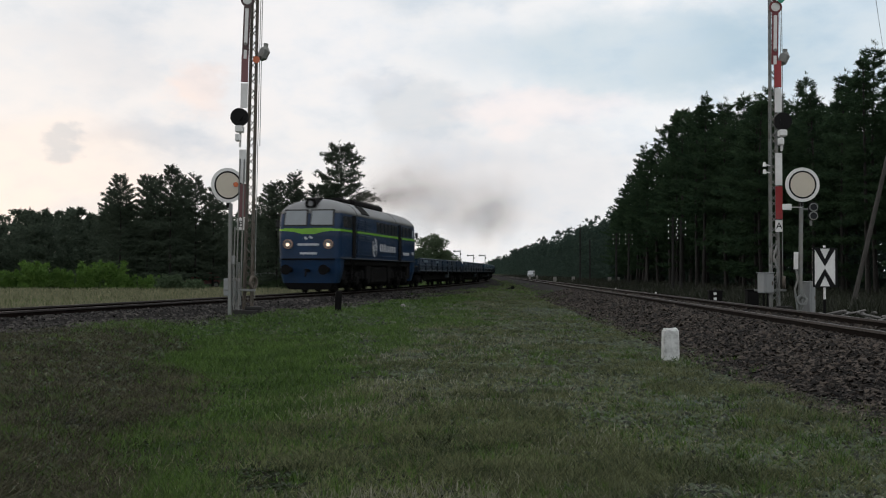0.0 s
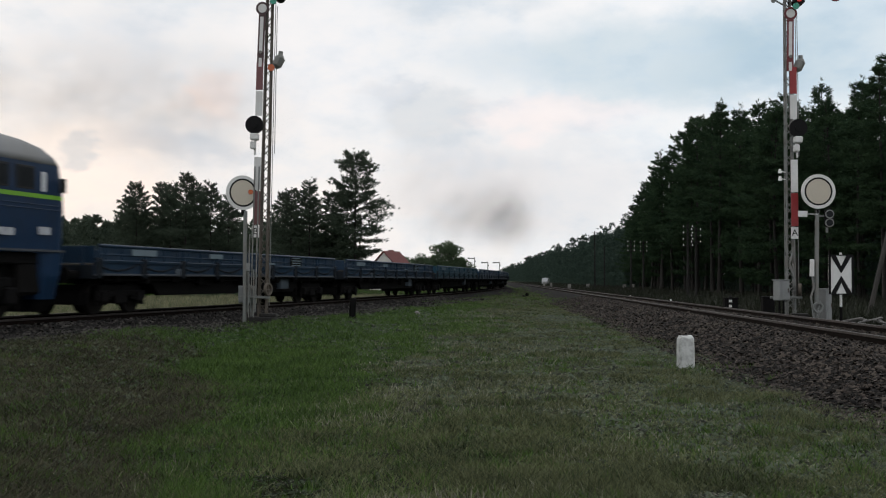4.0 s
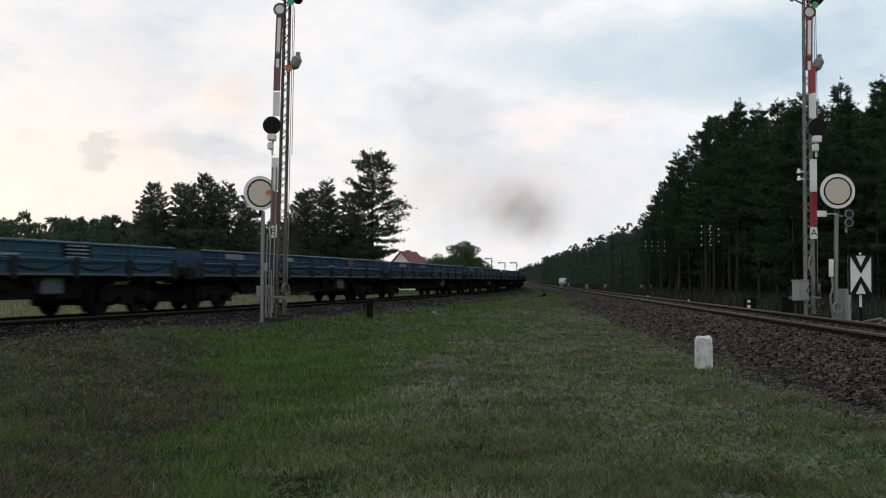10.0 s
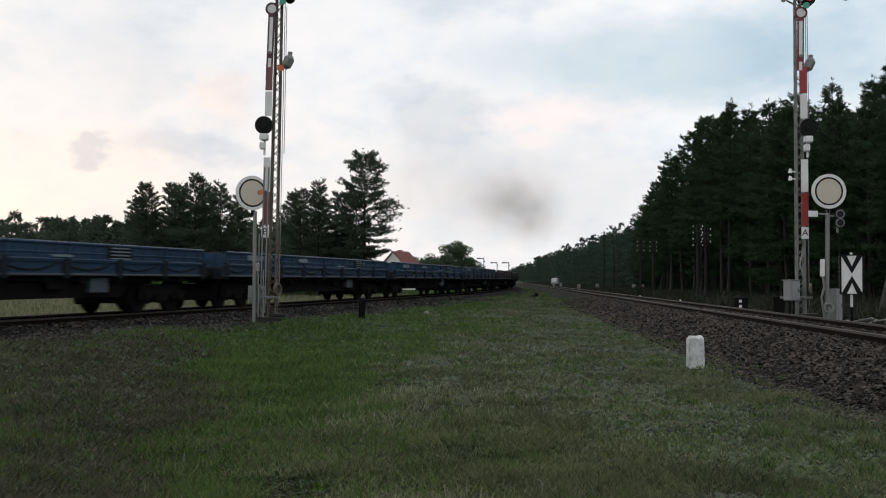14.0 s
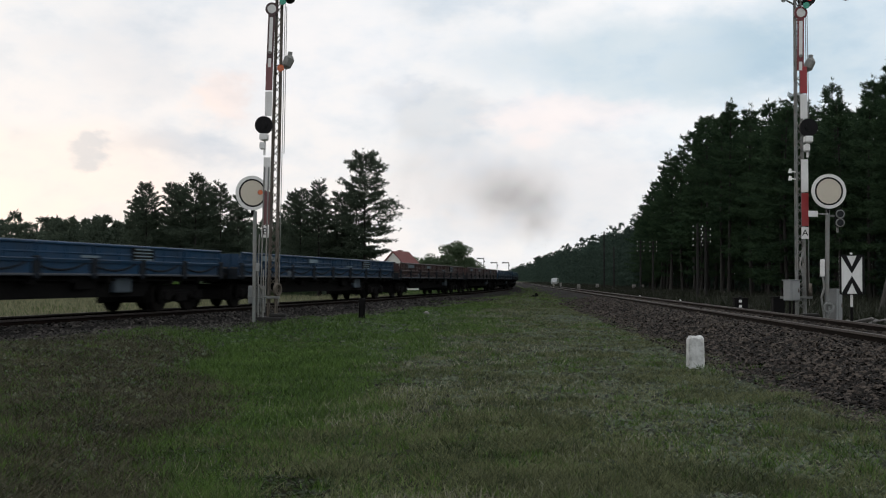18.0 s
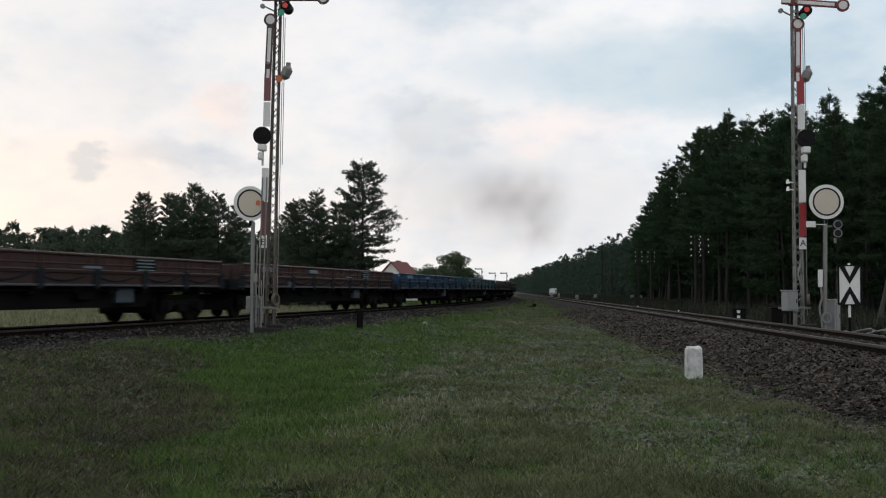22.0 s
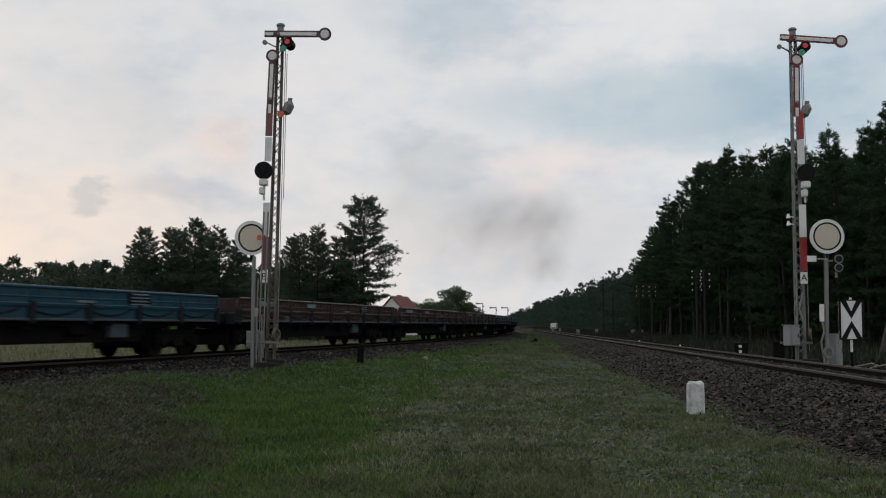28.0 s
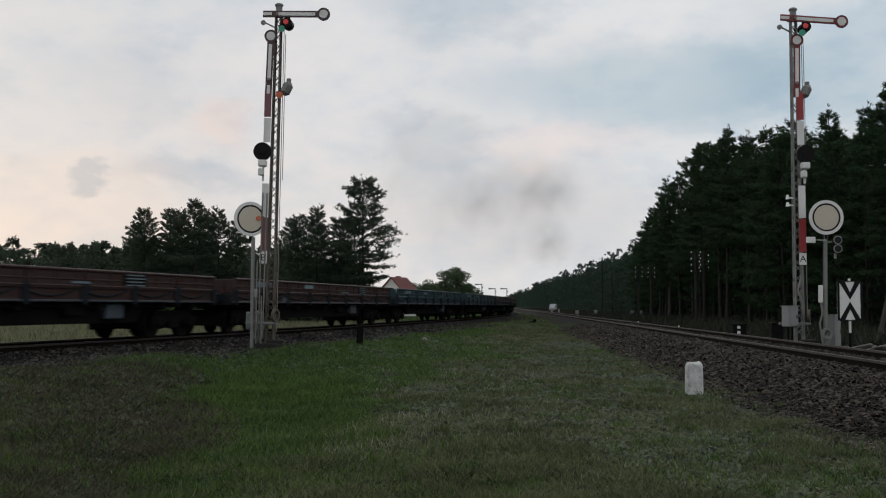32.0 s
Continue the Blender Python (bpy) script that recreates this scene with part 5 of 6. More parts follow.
    lamp = part("upper_lamp", bm, M["sign_black"], root, "black lamp housing")
    bm = new_bm()
    disc(bm, (0.28, -0.315, 9.72), 0.08, 0.02, 18)
    part("red_lens", bm, M["lens_red"], lamp, "glowing red lens")
    bm = new_bm()
    disc(bm, (0.17, -0.34, 9.50), 0.10, 0.02, 18)
    part("green_lens", bm, M["lens_green"], lamp, "unlit green glass")
    bm = new_bm()
    box(bm, 0.31, -0.05, 7.76, 0.27, 0.36, 0.44, 0.10, Matrix.Rotation(radians(26), 4, "Y"))
    rod(bm, (0.36, -0.05, 7.9), (0.37, -0.05, 8.06), 0.07, n=10)
    bar(bm, (0.0, -0.05, 7.65), (0.3, -0.05, 7.65), 0.06, 0.05)
    lamp = part("lower_lamp", bm, M["mast_grey"], root, "grey lamp housing")
    if amber:
        bm = new_bm()
        disc(bm, (0.14, -0.28, 7.53), 0.105, 0.02, 18)
        part("orange_lens", bm, M["lens_orange"], lamp, "orange glass")
    bm = new_bm()
    bar(bm, (-0.1, 0, 9.62), (-0.42, -0.1, 9.76), 0.05, 0.03)
    disc(bm, (-0.44, -0.12, 9.74), 0.075, 0.05, 14)
    part("side_bracket", bm, M["mast_grey"], root)
    # pull rods, lamp hoist and the gear near the foot
    for x, z0, z1 in ((0.24, 0.5, 9.6), (0.29, 5.0, 9.4)):
        bm = new_bm()
        rod(bm, (x - 0.02, -0.12, z0), (x - 0.04, -0.12, z1), 0.011, n=6)
        part("wire", bm, M["mast_grey"], root)
    for x in (-0.17, -0.30, -0.40) if amber else (-0.17,):
        bm = new_bm()
        rod(bm, (x, -0.24, 0.3), (x + 0.02, -0.24, (4.6 if x > -0.35 else 2.6) if amber else 1.6), 0.022, n=8)
        part("pull_rod", bm, M["mast_grey"], root)
    if amber:
        bm = new_bm()
        box(bm, -0.42, -0.26, 1.62, 0.14, 0.14, 0.26, 0.02)
        part("junction_box", bm, M["box_grey"], root)
    else:
        for z in (4.30, 4.52):
            bm = new_bm()
            rod(bm, (-0.12, -0.06, z), (-0.24, -0.08, z + 0.02), 0.02, n=6)
            rod(bm, (-0.29, -0.08, z - 0.03), (-0.29, -0.08, z + 0.10), 0.06, 0.035, n=10)
            bar(bm, (-0.24, -0.08, z), (-0.30, -0.08, z), 0.03, 0.03)
            part("insulator", bm, M["porcelain"], root, "white porcelain insulator")
    bm = new_bm()
    pts = [(-0.40, -0.27, 1.5), (-0.40, -0.27, 1.15), (-0.22, -0.27, 0.95), (-0.20, -0.27, 0.4)] if amber else [(0.02, -0.20, 2.1), (-0.08, -0.22, 1.75), (0.06, -0.24, 1.3), (0.08, -0.24, 0.3)]
    for a, b in zip(pts, pts[1:]):
        rod(bm, a, b, 0.03, n=8)
    part("cable_pipe", bm, M["mast_grey"], root)
    bm = new_bm()
    box(bm, -0.20, -0.27, 0.75, 0.95, 0.05, 0.07, 0.01)
    part("cross_bracket", bm, M["mast_grey"], root)
    bm = ring(0.14, 0.19, -0.05, 0.03, 20)
    bmesh.ops.transform(bm, matrix=pose(0.20, -0.28, 0.98, 0, 0, 70), verts=bm.verts)
    for k in range(3):
        box(bm, 0.20, -0.28, 0.98, 0.03, 0.30, 0.03, 0, Matrix.Rotation(radians(60 * k), 4, "X"))
    part("wire_pulley", bm, M["mast_rust"], root, "rusty wire pulley")
    return root


def disc_signal(m, turn, lens, label, aside=-0.06):
    """A distant-signal disc on a post with its lamps."""
    root = empty("disc_signal", m, label, "railway signal", "distant signals")
    t = Matrix.Rotation(radians(turn), 4, "Z")
    at = Matrix.Translation((aside, -0.10, 3.98)) @ t
    bm = ring(0.425, 0.52, -0.02, 0.02, 40)
    rim = part("disc_rim", bm, M["sign_white"], root, "white outer ring")
    rim.matrix_basis = at
    bm = ring(0.375, 0.426, -0.022, 0.015, 40)
    part("disc_band", bm, M["sign_black"], root, "black ring").matrix_basis = at
    bm = new_bm()
    disc(bm, (0, 0, 0), 0.376, 0.036, 40)
    part("disc_face", bm, M["sign_cream"], root, "weathered cream face").matrix_basis = at
    if lens:
        bm = new_bm()
        disc(bm, (0.235, -0.03, 0.03), 0.075, 0.03, 20)
        part("lens", bm, M["lens_orange"], root, "orange lens").matrix_basis = at
    bm = new_bm()
    box(bm, 0, 0.0, 1.72, 0.04, 0.12, 3.44, 0.01)
    box(bm, 0.0, -0.055, 1.72, 0.095, 0.02, 3.44, 0.006)
    box(bm, 0.0, 0.06, 1.72, 0.095, 0.02, 3.44, 0.006)
    part("post", bm, M["mast_grey"], root, "grey steel post")
    bm = new_bm()
    box(bm, aside, 0, 3.46, 0.12, 0.14, 0.3, 0.03)
    rod(bm, (aside, -0.04, 3.3), (aside, -0.04, 3.95), 0.03, n=8)
    part("disc_hinge", bm, M["sign_black"], root)
    return root


LY = 31.4
LZ = 0.24
semaphore(pose(-6.95, LY, LZ, 0, 1.0, 0) @ Matrix.Scale(1.022, 4), M["sign_maroon"], "B", 0.0, "lattice-mast semaphore signal in faded maroon and white, arm level", M["mast_rust"], -0.21, -0.30, -0.20, True)
left_disc = disc_signal(pose(-7.42, LY - 0.3, LZ - 0.08), 33, True, "round cream distant-signal disc with orange lens, turned aside")
bm = new_bm()
for x in (0.13, 0.28):
    rod(bm, (x, -0.05, 0.1), (x, -0.05, 1.4 + x), 0.02, n=6)
part("cable_pipe", bm, M["mast_grey"], left_disc)
case = empty("relay_case", pose(-7.46, LY + 0.22, LZ, 0, 0, -14), "pale grey steel relay case on a post", "equipment case", "trackside cases")
bm = new_bm()
box(bm, 0, 0, 0.84, 0.50, 0.26, 0.54, 0.02)
part("case", bm, M["box_grey"], case)
bm = new_bm()
box(bm, 0.0, -0.14, 0.84, 0.44, 0.02, 0.47, 0.01)
door = part("door", bm, M["box_grey"], case)
for zz in (0.68, 1.03):
    bm = new_bm()
    box(bm, 0.05, -0.155, zz, 0.10, 0.02, 0.025)
    part("latch", bm, M["sign_black"], door)
bm = new_bm()
box(bm, 0.15, 0, 0.30, 0.08, 0.08, 0.60)
part("leg", bm, M["mast_grey"], case)

RY = 32.6
semaphore(pose(9.15, RY, 0.26, 0, -0.2, 0) @ Matrix.Scale(1.019, 4), M["sign_red"], "A", 5.0, "lattice-mast semaphore signal in red and white, arm level", M["mast_grey"], 0.10, 0.19, 0.02, False)
right_disc = disc_signal(pose(9.74, RY - 0.6, 0.24, 0, 0.9, 0), 4, False, "round cream distant-signal disc with lamp unit, facing the line", 0.0)
bm = new_bm()
box(bm, 0.28, -0.05, 3.0, 0.06, 0.06, 0.5)
bar(bm, (0, 0, 3.25), (0.3, -0.03, 3.25), 0.05, 0.05)
hood = part("lamp_arm", bm, M["mast_grey"], right_disc)
bm = new_bm()
box(bm, 0.32, -0.10, 3.18, 0.28, 0.14, 0.56, 0.12)
unit = part("lamp_unit", bm, M["sign_black"], right_disc, "black two-lamp unit")
for zz in (3.30, 3.04):
    bm = new_bm()
    rod(bm, (0.32, -0.185, zz), (0.32, -0.15, zz), 0.13, n=18)
    part("bezel", bm, M["mast_grey"], unit, "grey lens rim")
    bm = new_bm()
    rod(bm, (0.32, -0.195, zz), (0.32, -0.16, zz), 0.10, n=18)
    part("lens", bm, M["side_glass"], unit, "dark unlit lens")
bm = new_bm()
box(bm, -0.45, -0.08, 3.30, 0.28, 0.02, 0.18, 0.008)
bar(bm, (-0.4, -0.05, 3.3), (0, -0.05, 3.3), 0.04, 0.02)
part("name_plate", bm, M["sign_white"], right_disc, "small white plate with a grey bar")
bm = new_bm()
box(bm, -0.17, -0.10, 1.68, 0.12, 0.10, 0.52, 0.015)
part("conduit_box", bm, M["sign_white"], right_disc, "white narrow box")
bm = new_bm()
pts = [(-0.16, -0.1, 1.45), (-0.12, -0.12, 1.1), (-0.2, -0.12, 0.8), (-0.14, -0.12, 0.4), (-0.1, -0.12, 0.1)]
for a, b in zip(pts, pts[1:]):
    rod(bm, a, b, 0.03, n=8)
for k in range(3):
    rod(bm, (-0.05 + 0.08 * k, -0.14, 0.15 + 0.1 * k), (0.06 + 0.05 * k, -0.14, 0.72 - 0.08 * k), 0.022, n=6)
part("cable", bm, M["mast_grey"], right_disc, "coiled grey cables")
bm = ring(0.10, 0.16, -0.04, 0.04, 18)
bmesh.ops.transform(bm, matrix=pose(0.0, -0.16, 0.5), verts=bm.verts)
part("cable_coil", bm, M["mast_grey"], right_disc)


def cabinet(x, y, z, w, d, h, lift, label, turn=0):
    c = empty("signal_cabinet", pose(x, y, z, 0, 0, turn), label, "equipment case", "trackside cases")
    bm = new_bm()
    box(bm, 0, 0, lift + h / 2, w, d, h, 0.02)
    box(bm, 0, 0, lift + h + 0.012, w + 0.05, d + 0.05, 0.03, 0.01)
    part("case", bm, M["box_grey"], c)
    bm = new_bm()
    box(bm, 0.02, -d / 2 - 0.008, lift + h / 2, w - 0.10, 0.016, h - 0.08, 0.006)
    dr = part("door", bm, M["box_grey"], c)
    bm = new_bm()
    box(bm, w * 0.28, -d / 2 - 0.025, lift + h * 0.5, 0.03, 0.03, 0.12, 0.005)
    part("handle", bm, M["mast_rust"], dr)
    for xx in (-w * 0.2, w * 0.2):
        bm = new_bm()
        box(bm, xx, 0, lift / 2, 0.045, 0.045, lift)
        part("leg", bm, M["black"], c)
    return c


cabinet(8.74, RY - 0.5, 0.2, 0.38, 0.32, 0.60, 0.74, "grey steel cabinet on legs beside the signal", 24)
cabinet(10.12, RY - 0.2, 0.2, 0.26, 0.34, 0.95, 0.12, "pale grey upright cabinet behind the disc post", 30)

# the white board with two black chevrons
board = empty("chevron_board", pose(9.93, 30.3, 0.18), "white board with two black chevrons meeting point to point", "railway sign")
bm = new_bm()
rod(bm, (0, 0.03, 0.62), (0, 0.03, 2.16), 0.035, n=10)
part("post", bm, M["sign_white"], board, "white tube post")
# lower length of the post, darker than the white tube above
bm = new_bm()
rod(bm, (0, 0.03, 0.0), (0, 0.03, 0.62), 0.04, n=10)
part("socket", bm, M["black"], board, "dark lower length of the post")
bm = new_bm()
box(bm, 0, 0, 1.53, 0.70, 0.025, 1.12, 0.008)
face = part("panel", bm, M["sign_white"], board)
bm = new_bm()
for x in (-0.32, 0.32):
    box(bm, x, -0.015, 1.53, 0.06, 0.02, 1.12)
for z in (0.975, 2.085):
    box(bm, 0, -0.015, z, 0.60, 0.02, 0.03)
part("border", bm, M["sign_black"], face, "black edge")
for s in (-1, 1):
    bm = new_bm()
    for side in (-1, 1):
        ring_pts = [(side * 0.30, 0.54), (side * 0.14, 0.54), (0, 0.235), (0, 0.03)]
        rings = [[(x, y, 1.53 + s * z) for x, z in ring_pts] for y in (-0.022, -0.014)]
        tmp = loft(rings)
        tmp.verts.index_update()
        idx = [bm.verts.new(v.co) for v in tmp.verts]
        for f in tmp.faces:
            bm.faces.new([idx[v.index] for v in f.verts])
        tmp.free()
    part("chevron", bm, M["sign_black"], face, "black chevron")

# ---- small things along the line ----


def rough_block(w, d, h, seed, amount):
    bm = new_bm()
    box(bm, 0, 0, h / 2, w, d, h, 0.035)
    bmesh.ops.subdivide_edges(bm, edges=bm.edges, cuts=2, use_grid_fill=True)
    for v in bm.verts:
        n = noise.noise_vector(v.co * 6 + Vector((seed, 0, 0)))
        v.co += n * amount
    return bm


bm = rough_block(0.28, 0.22, 0.72, 3.1, 0.018)
for v in bm.verts:      # chipped crown
    if v.co.z > 0.6:
        v.co.z -= 0.016 * math.exp(-((v.co.x - 0.02) / 0.05) ** 2) + (0.022 if v.co.x < -0.11 else 0.0)
stone = tagged(ob_of("marker_stone", bm, M["limewash"]), "whitewashed square marker stone, chipped, standing in the grass", "marker stone")
stone.matrix_basis = pose(3.42, 18.75, float(ground_z(3.42, 18.75)) - 0.145, 0, 0.5, 8)

bm = rough_block(0.22, 0.22, 0.75, 1.0, 0.015)
post = tagged(ob_of("stub_post", bm, M["black"]), "short dark tarred post at the ballast's edge", "post")
post.matrix_basis = pose(-4.75, 35.4, float(ground_z(-4.75, 35.4)) - 0.06, 0, 2, 10)

bm = rough_block(0.16, 0.14, 0.17, 7.0, 0.05)
rock = tagged(ob_of("white_rock", bm, M["concrete"]), "small pale grey rock beside the loop line", "rock")
rock.matrix_basis = pose(-2.95, 41.0, float(ground_z(-2.95, 41.0)) - 0.03)

lever = empty("point_lever", pose(2.5, 86.0, 0.02), "low black point-lever weight between the lines", "point lever")
bm = new_bm()
box(bm, 0, 0, 0.12, 0.6, 0.4, 0.2, 0.04)
part("base", bm, M["black"], lever)
bm = new_bm()
bar(bm, (-0.1, 0, 0.2), (0.35, 0, 0.32), 0.06, 0.06)
rod(bm, (0.35, -0.1, 0.32), (0.35, 0.1, 0.32), 0.15, n=14)
part("weight", bm, M["black"], lever)

for x, y, w, h in ((10.0, 44.5, 0.55, 0.62), (10.2, 39.3, 0.42, 0.75)):
    t = empty("trackside_box", pose(x, y, 0.15), "low dark cable box behind the main line", "equipment case", "dark cable boxes")
    bm = new_bm()
    box(bm, 0, 0, h / 2, w, 0.4, h, 0.03)
    part("case", bm, M["black"], t)
    bm = new_bm()
    box(bm, 0, 0, h + 0.02, w + 0.06, 0.46, 0.05, 0.015)
    part("lid", bm, M["black"], t)

dwarf = empty("dwarf_signal", pose(9.35, 41.6, 0.15), "short black post with two white bands", "trackside post")
bm = new_bm()
rod(bm, (0, 0, 0), (0, 0, 0.70), 0.055, n=12)
bmesh.ops.create_uvsphere(bm, u_segments=12, v_segments=8, radius=0.07, matrix=pose(0, 0, 0.72))
part("post", bm, M["sign_black"], dwarf)
for z in (0.38, 0.58):
    bm = new_bm()
    rod(bm, (0, -0.003, z - 0.05), (0, -0.003, z + 0.05), 0.060, n=12)
    part("band", bm, M["sign_white"], dwarf)

for x, y in ((8.95, 53.0), (8.9, 68.0)):
    bm = new_bm()
    rod(bm, (0, 0, 0), (0, 0, 0.32), 0.03, n=8)
    bmesh.ops.create_uvsphere(bm, u_segments=10, v_segments=6, radius=0.045, matrix=pose(0, 0, 0.34))
    p = tagged(ob_of("peg", bm, M["sign_white"]), "white-topped survey peg beside the rail", "peg", "survey pegs")
    p.matrix_basis = pose(x, y, 0.2)

# heap of pale rubble beyond the chevron board
rngr = np.random.default_rng(8)
heap = empty("rubble_heap", pose(10.9, 31.2, 0.12), "heap of grey broken planks and concrete beside the track", "rubble")
for k in range(26):
    bm = rough_block(rngr.uniform(0.15, 0.9), rngr.uniform(0.08, 0.16), rngr.uniform(0.03, 0.08), 20 + k, 0.018)
    b = part("chunk", bm, M["rubble"], heap)
    b.matrix_basis = pose(rngr.uniform(-0.6, 1.1), rngr.uniform(-0.4, 0.4), 0.02 + 0.10 * (k % 3), rngr.uniform(-20, 20), rngr.uniform(-20, 20), rngr.uniform(0, 360))

# ---- telegraph poles, far signals and posts ----


def telegraph_pole(x, y, h, arms, label="grey telegraph pole with white insulators on crossarms"):
    root = empty("telegraph_pole", pose(x, y, 0.0), label, "telegraph pole", "telegraph poles")
    bm = new_bm()
    rod(bm, (0, 0, -0.3), (0, 0, h), 0.13, 0.085, n=9)
    part("pole", bm, M["pole_wood"], root)
    for k in range(arms):
        z = h - 0.25 - 0.5 * k
        bm = new_bm()
        box(bm, 0, -0.12, z, 0.85, 0.07, 0.07)
        a = part("crossarm", bm, M["pole_wood"], root)
        for xx in (-0.36, 0.36):
            bm = new_bm()
            rod(bm, (xx, -0.12, z + 0.04), (xx, -0.12, z + 0.15), 0.045, 0.028, n=8)
            part("insulator", bm, M["porcelain"], a)
    return root


near_pole = telegraph_pole(17.9, 45.0, 9.3, 5, "tall telegraph pole with white insulators and a leaning strut")
bm = new_bm()
rod(bm, (-2.1, 0.0, -0.3), (-0.08, 0.0, 8.2), 0.105, 0.085, n=9)
part("strut", bm, M["strut_wood"], near_pole, "grey leaning timber strut")
back_pole = telegraph_pole(-3.0, -6.0, 9.3, 1)
for xx in (-0.36, 0.36):        # two thin wires slung across the lines
    a, b = Vector((17.9 + xx, 44.88, 9.18)), Vector((-3.0 + xx, -6.12, 9.18))
    pts = [a.lerp(b, k / 12) - Vector((0, 0, 0.9 * (1 - (k / 6 - 1) ** 2))) for k in range(13)]
    bm = loft([[p + Vector((0.006 * math.cos(q), 0, 0.006 * math.sin(q))) for q in (0, 1.57, 3.14, 4.71)] for p in pts])
    tagged(ob_of("overhead_wire", bm, M["sign_black"]), "thin dark overhead wire slung between two poles", "wire", "overhead wires")
telegraph_pole(15.55, 84.0, 6.0, 4)
telegraph_pole(16.3, 84.6, 5.8, 3)
telegraph_pole(15.4, 117.0, 6.0, 3)
telegraph_pole(17.0, 118.5, 6.0, 3)
telegraph_pole(14.8, 152.0, 8.6, 1)
telegraph_pole(16.2, 152.0, 6.4, 0)


def far_semaphore(x, y, h, side):
    root = empty("far_semaphore", pose(x, y, 0), "distant grey semaphore signal, arm level", "railway signal", "starting signals")
    bm = new_bm()
    rod(bm, (0, 0, 0), (0, 0, h), 0.16, 0.11, n=8)
    part("mast", bm, M["mast_grey"], root)
    bm = new_bm()
    box(bm, side * 0.85, -0.2, h - 0.3, 2.0, 0.05, 0.34)
    disc(bm, (side * 1.9, -0.2, h - 0.3), 0.30, 0.05, 16)
    part("signal_arm", bm, M["mast_grey"], root)
    bm = new_bm()
    box(bm, -side * 0.2, -0.2, h - 1.2, 0.35, 0.3, 0.5, 0.03)
    part("lamp", bm, M["sign_black"], root)


for x, y, h in ((-5.6, 330, 8.6), (-1.5, 350, 7.6), (2.4, 350, 7.6)):
    far_semaphore(x, y, h, -1)

for k, (x, y, h) in enumerate(((12.1, 165, 0.9), (15.0, 165, 0.95), (19.8, 158, 0.9), (10.4, 210, 1.1), (11.8, 210, 1.0), (21.4, 160, 0.9))):
    bm = rough_block(0.5 if k < 3 else 0.35, 0.4, h, 30 + k, 0.02)
    p = tagged(ob_of("white_post", bm, M["concrete"]), "pale concrete post by the far crossing", "post", "crossing posts")
    p.matrix_basis = pose(x, y, 0.0)


# ---- vehicles far off ----


def far_car(m, paint, label, van=False):
    root = empty("parked_car", m, label, "car", "parked cars")
    hw = 0.82
    if van:
        prof = [(-2.3, 0.35), (-2.3, 1.1), (-1.5, 1.25), (-0.9, 2.05), (2.3, 2.1), (2.4, 0.35)]
    else:
        prof = [(-2.05, 0.35), (-2.1, 0.72), (-1.1, 0.92), (-0.45, 1.42), (1.0, 1.45), (1.75, 0.98), (2.1, 0.9), (2.05, 0.35)]
    bm = loft([[(y, x, z) for y, z in prof] for x in (-hw, hw)])
    bmesh.ops.bevel(bm, geom=list(bm.edges), offset=0.06, segments=2, affect="EDGES")
    part("body", bm, paint, root, smooth=False)
    for x in (-hw - 0.005, hw + 0.005):
        bm = new_bm()
        z0 = 1.35 if van else 1.0
        box(bm, 0.15, x, z0 + 0.18, 1.5 if not van else 2.2, 0.02, 0.34, 0.02)
        part("window", bm, M["glass"], root)
    for y in (-1.3, 1.35):
        for x in (-hw, hw):
            bm = new_bm()
            rod(bm, (y, x - 0.1, 0.31), (y, x + 0.1, 0.31), 0.31, n=16)
            w = part("wheel", bm, M["rubber"], root)
            bm = new_bm()
            rod(bm, (y, x - 0.11, 0.31), (y, x + 0.11, 0.31), 0.19, n=12)
            part("rim", bm, M["mast_grey"], w)
    return root


far_car(pose(-26.6, 100, 0.05, 0, 0, 14), M["car_paint"], "dark red car parked beyond the meadow, half hidden")
far_car(pose(-21.4, 103, 0.05, 0, 0, 40), M["car_white"], "pale car parked beside the trees")
far_car(pose(15.2, 300, 0.05, 0, 0, 80), M["car_white"], "white van waiting by the far crossing", True)

# ---- house with a red roof ----
house = empty("house", pose(-14.7, 152, 0) @ Matrix.Scale(0.96, 4), "white gabled house with a red tiled roof behind the trees", "house")


def gable(x0, x1, y0, y1, eave, ridge):
    return [[(x0, y, 0), (x1, y, 0), (x1, y, eave), ((x0 + x1) / 2, y, ridge), (x0, y, eave)] for y in (y0, y1)]


bm = loft(gable(-2.6, 2.6, -1.9, 1.9, 3.3, 5.75))
bmesh.ops.transform(bm, matrix=pose(0, 0, 0, 0, 0, -30), verts=bm.verts)
wall = part("wall", bm, M["plaster"], house)
turn = Matrix.Rotation(radians(-30), 4, "Z")
for s in (-1, 1):
    pts = [(s * 2.95, -2.15, 3.05), (s * 2.95, 2.15, 3.05), (0, 2.15, 5.78), (0, -2.15, 5.78)]
    bm = loft([pts, [(x, y, z + 0.16) for x, y, z in pts]])
    bmesh.ops.transform(bm, matrix=turn, verts=bm.verts)
    part("roof", bm, M["roof_tile"], house, "red tiled roof slope")
bm = new_bm()
box(bm, -0.8, 1.0, 5.5, 0.6, 0.6, 1.3, 0.02)
bmesh.ops.transform(bm, matrix=turn, verts=bm.verts)
part("chimney", bm, M["roof_tile"], house)
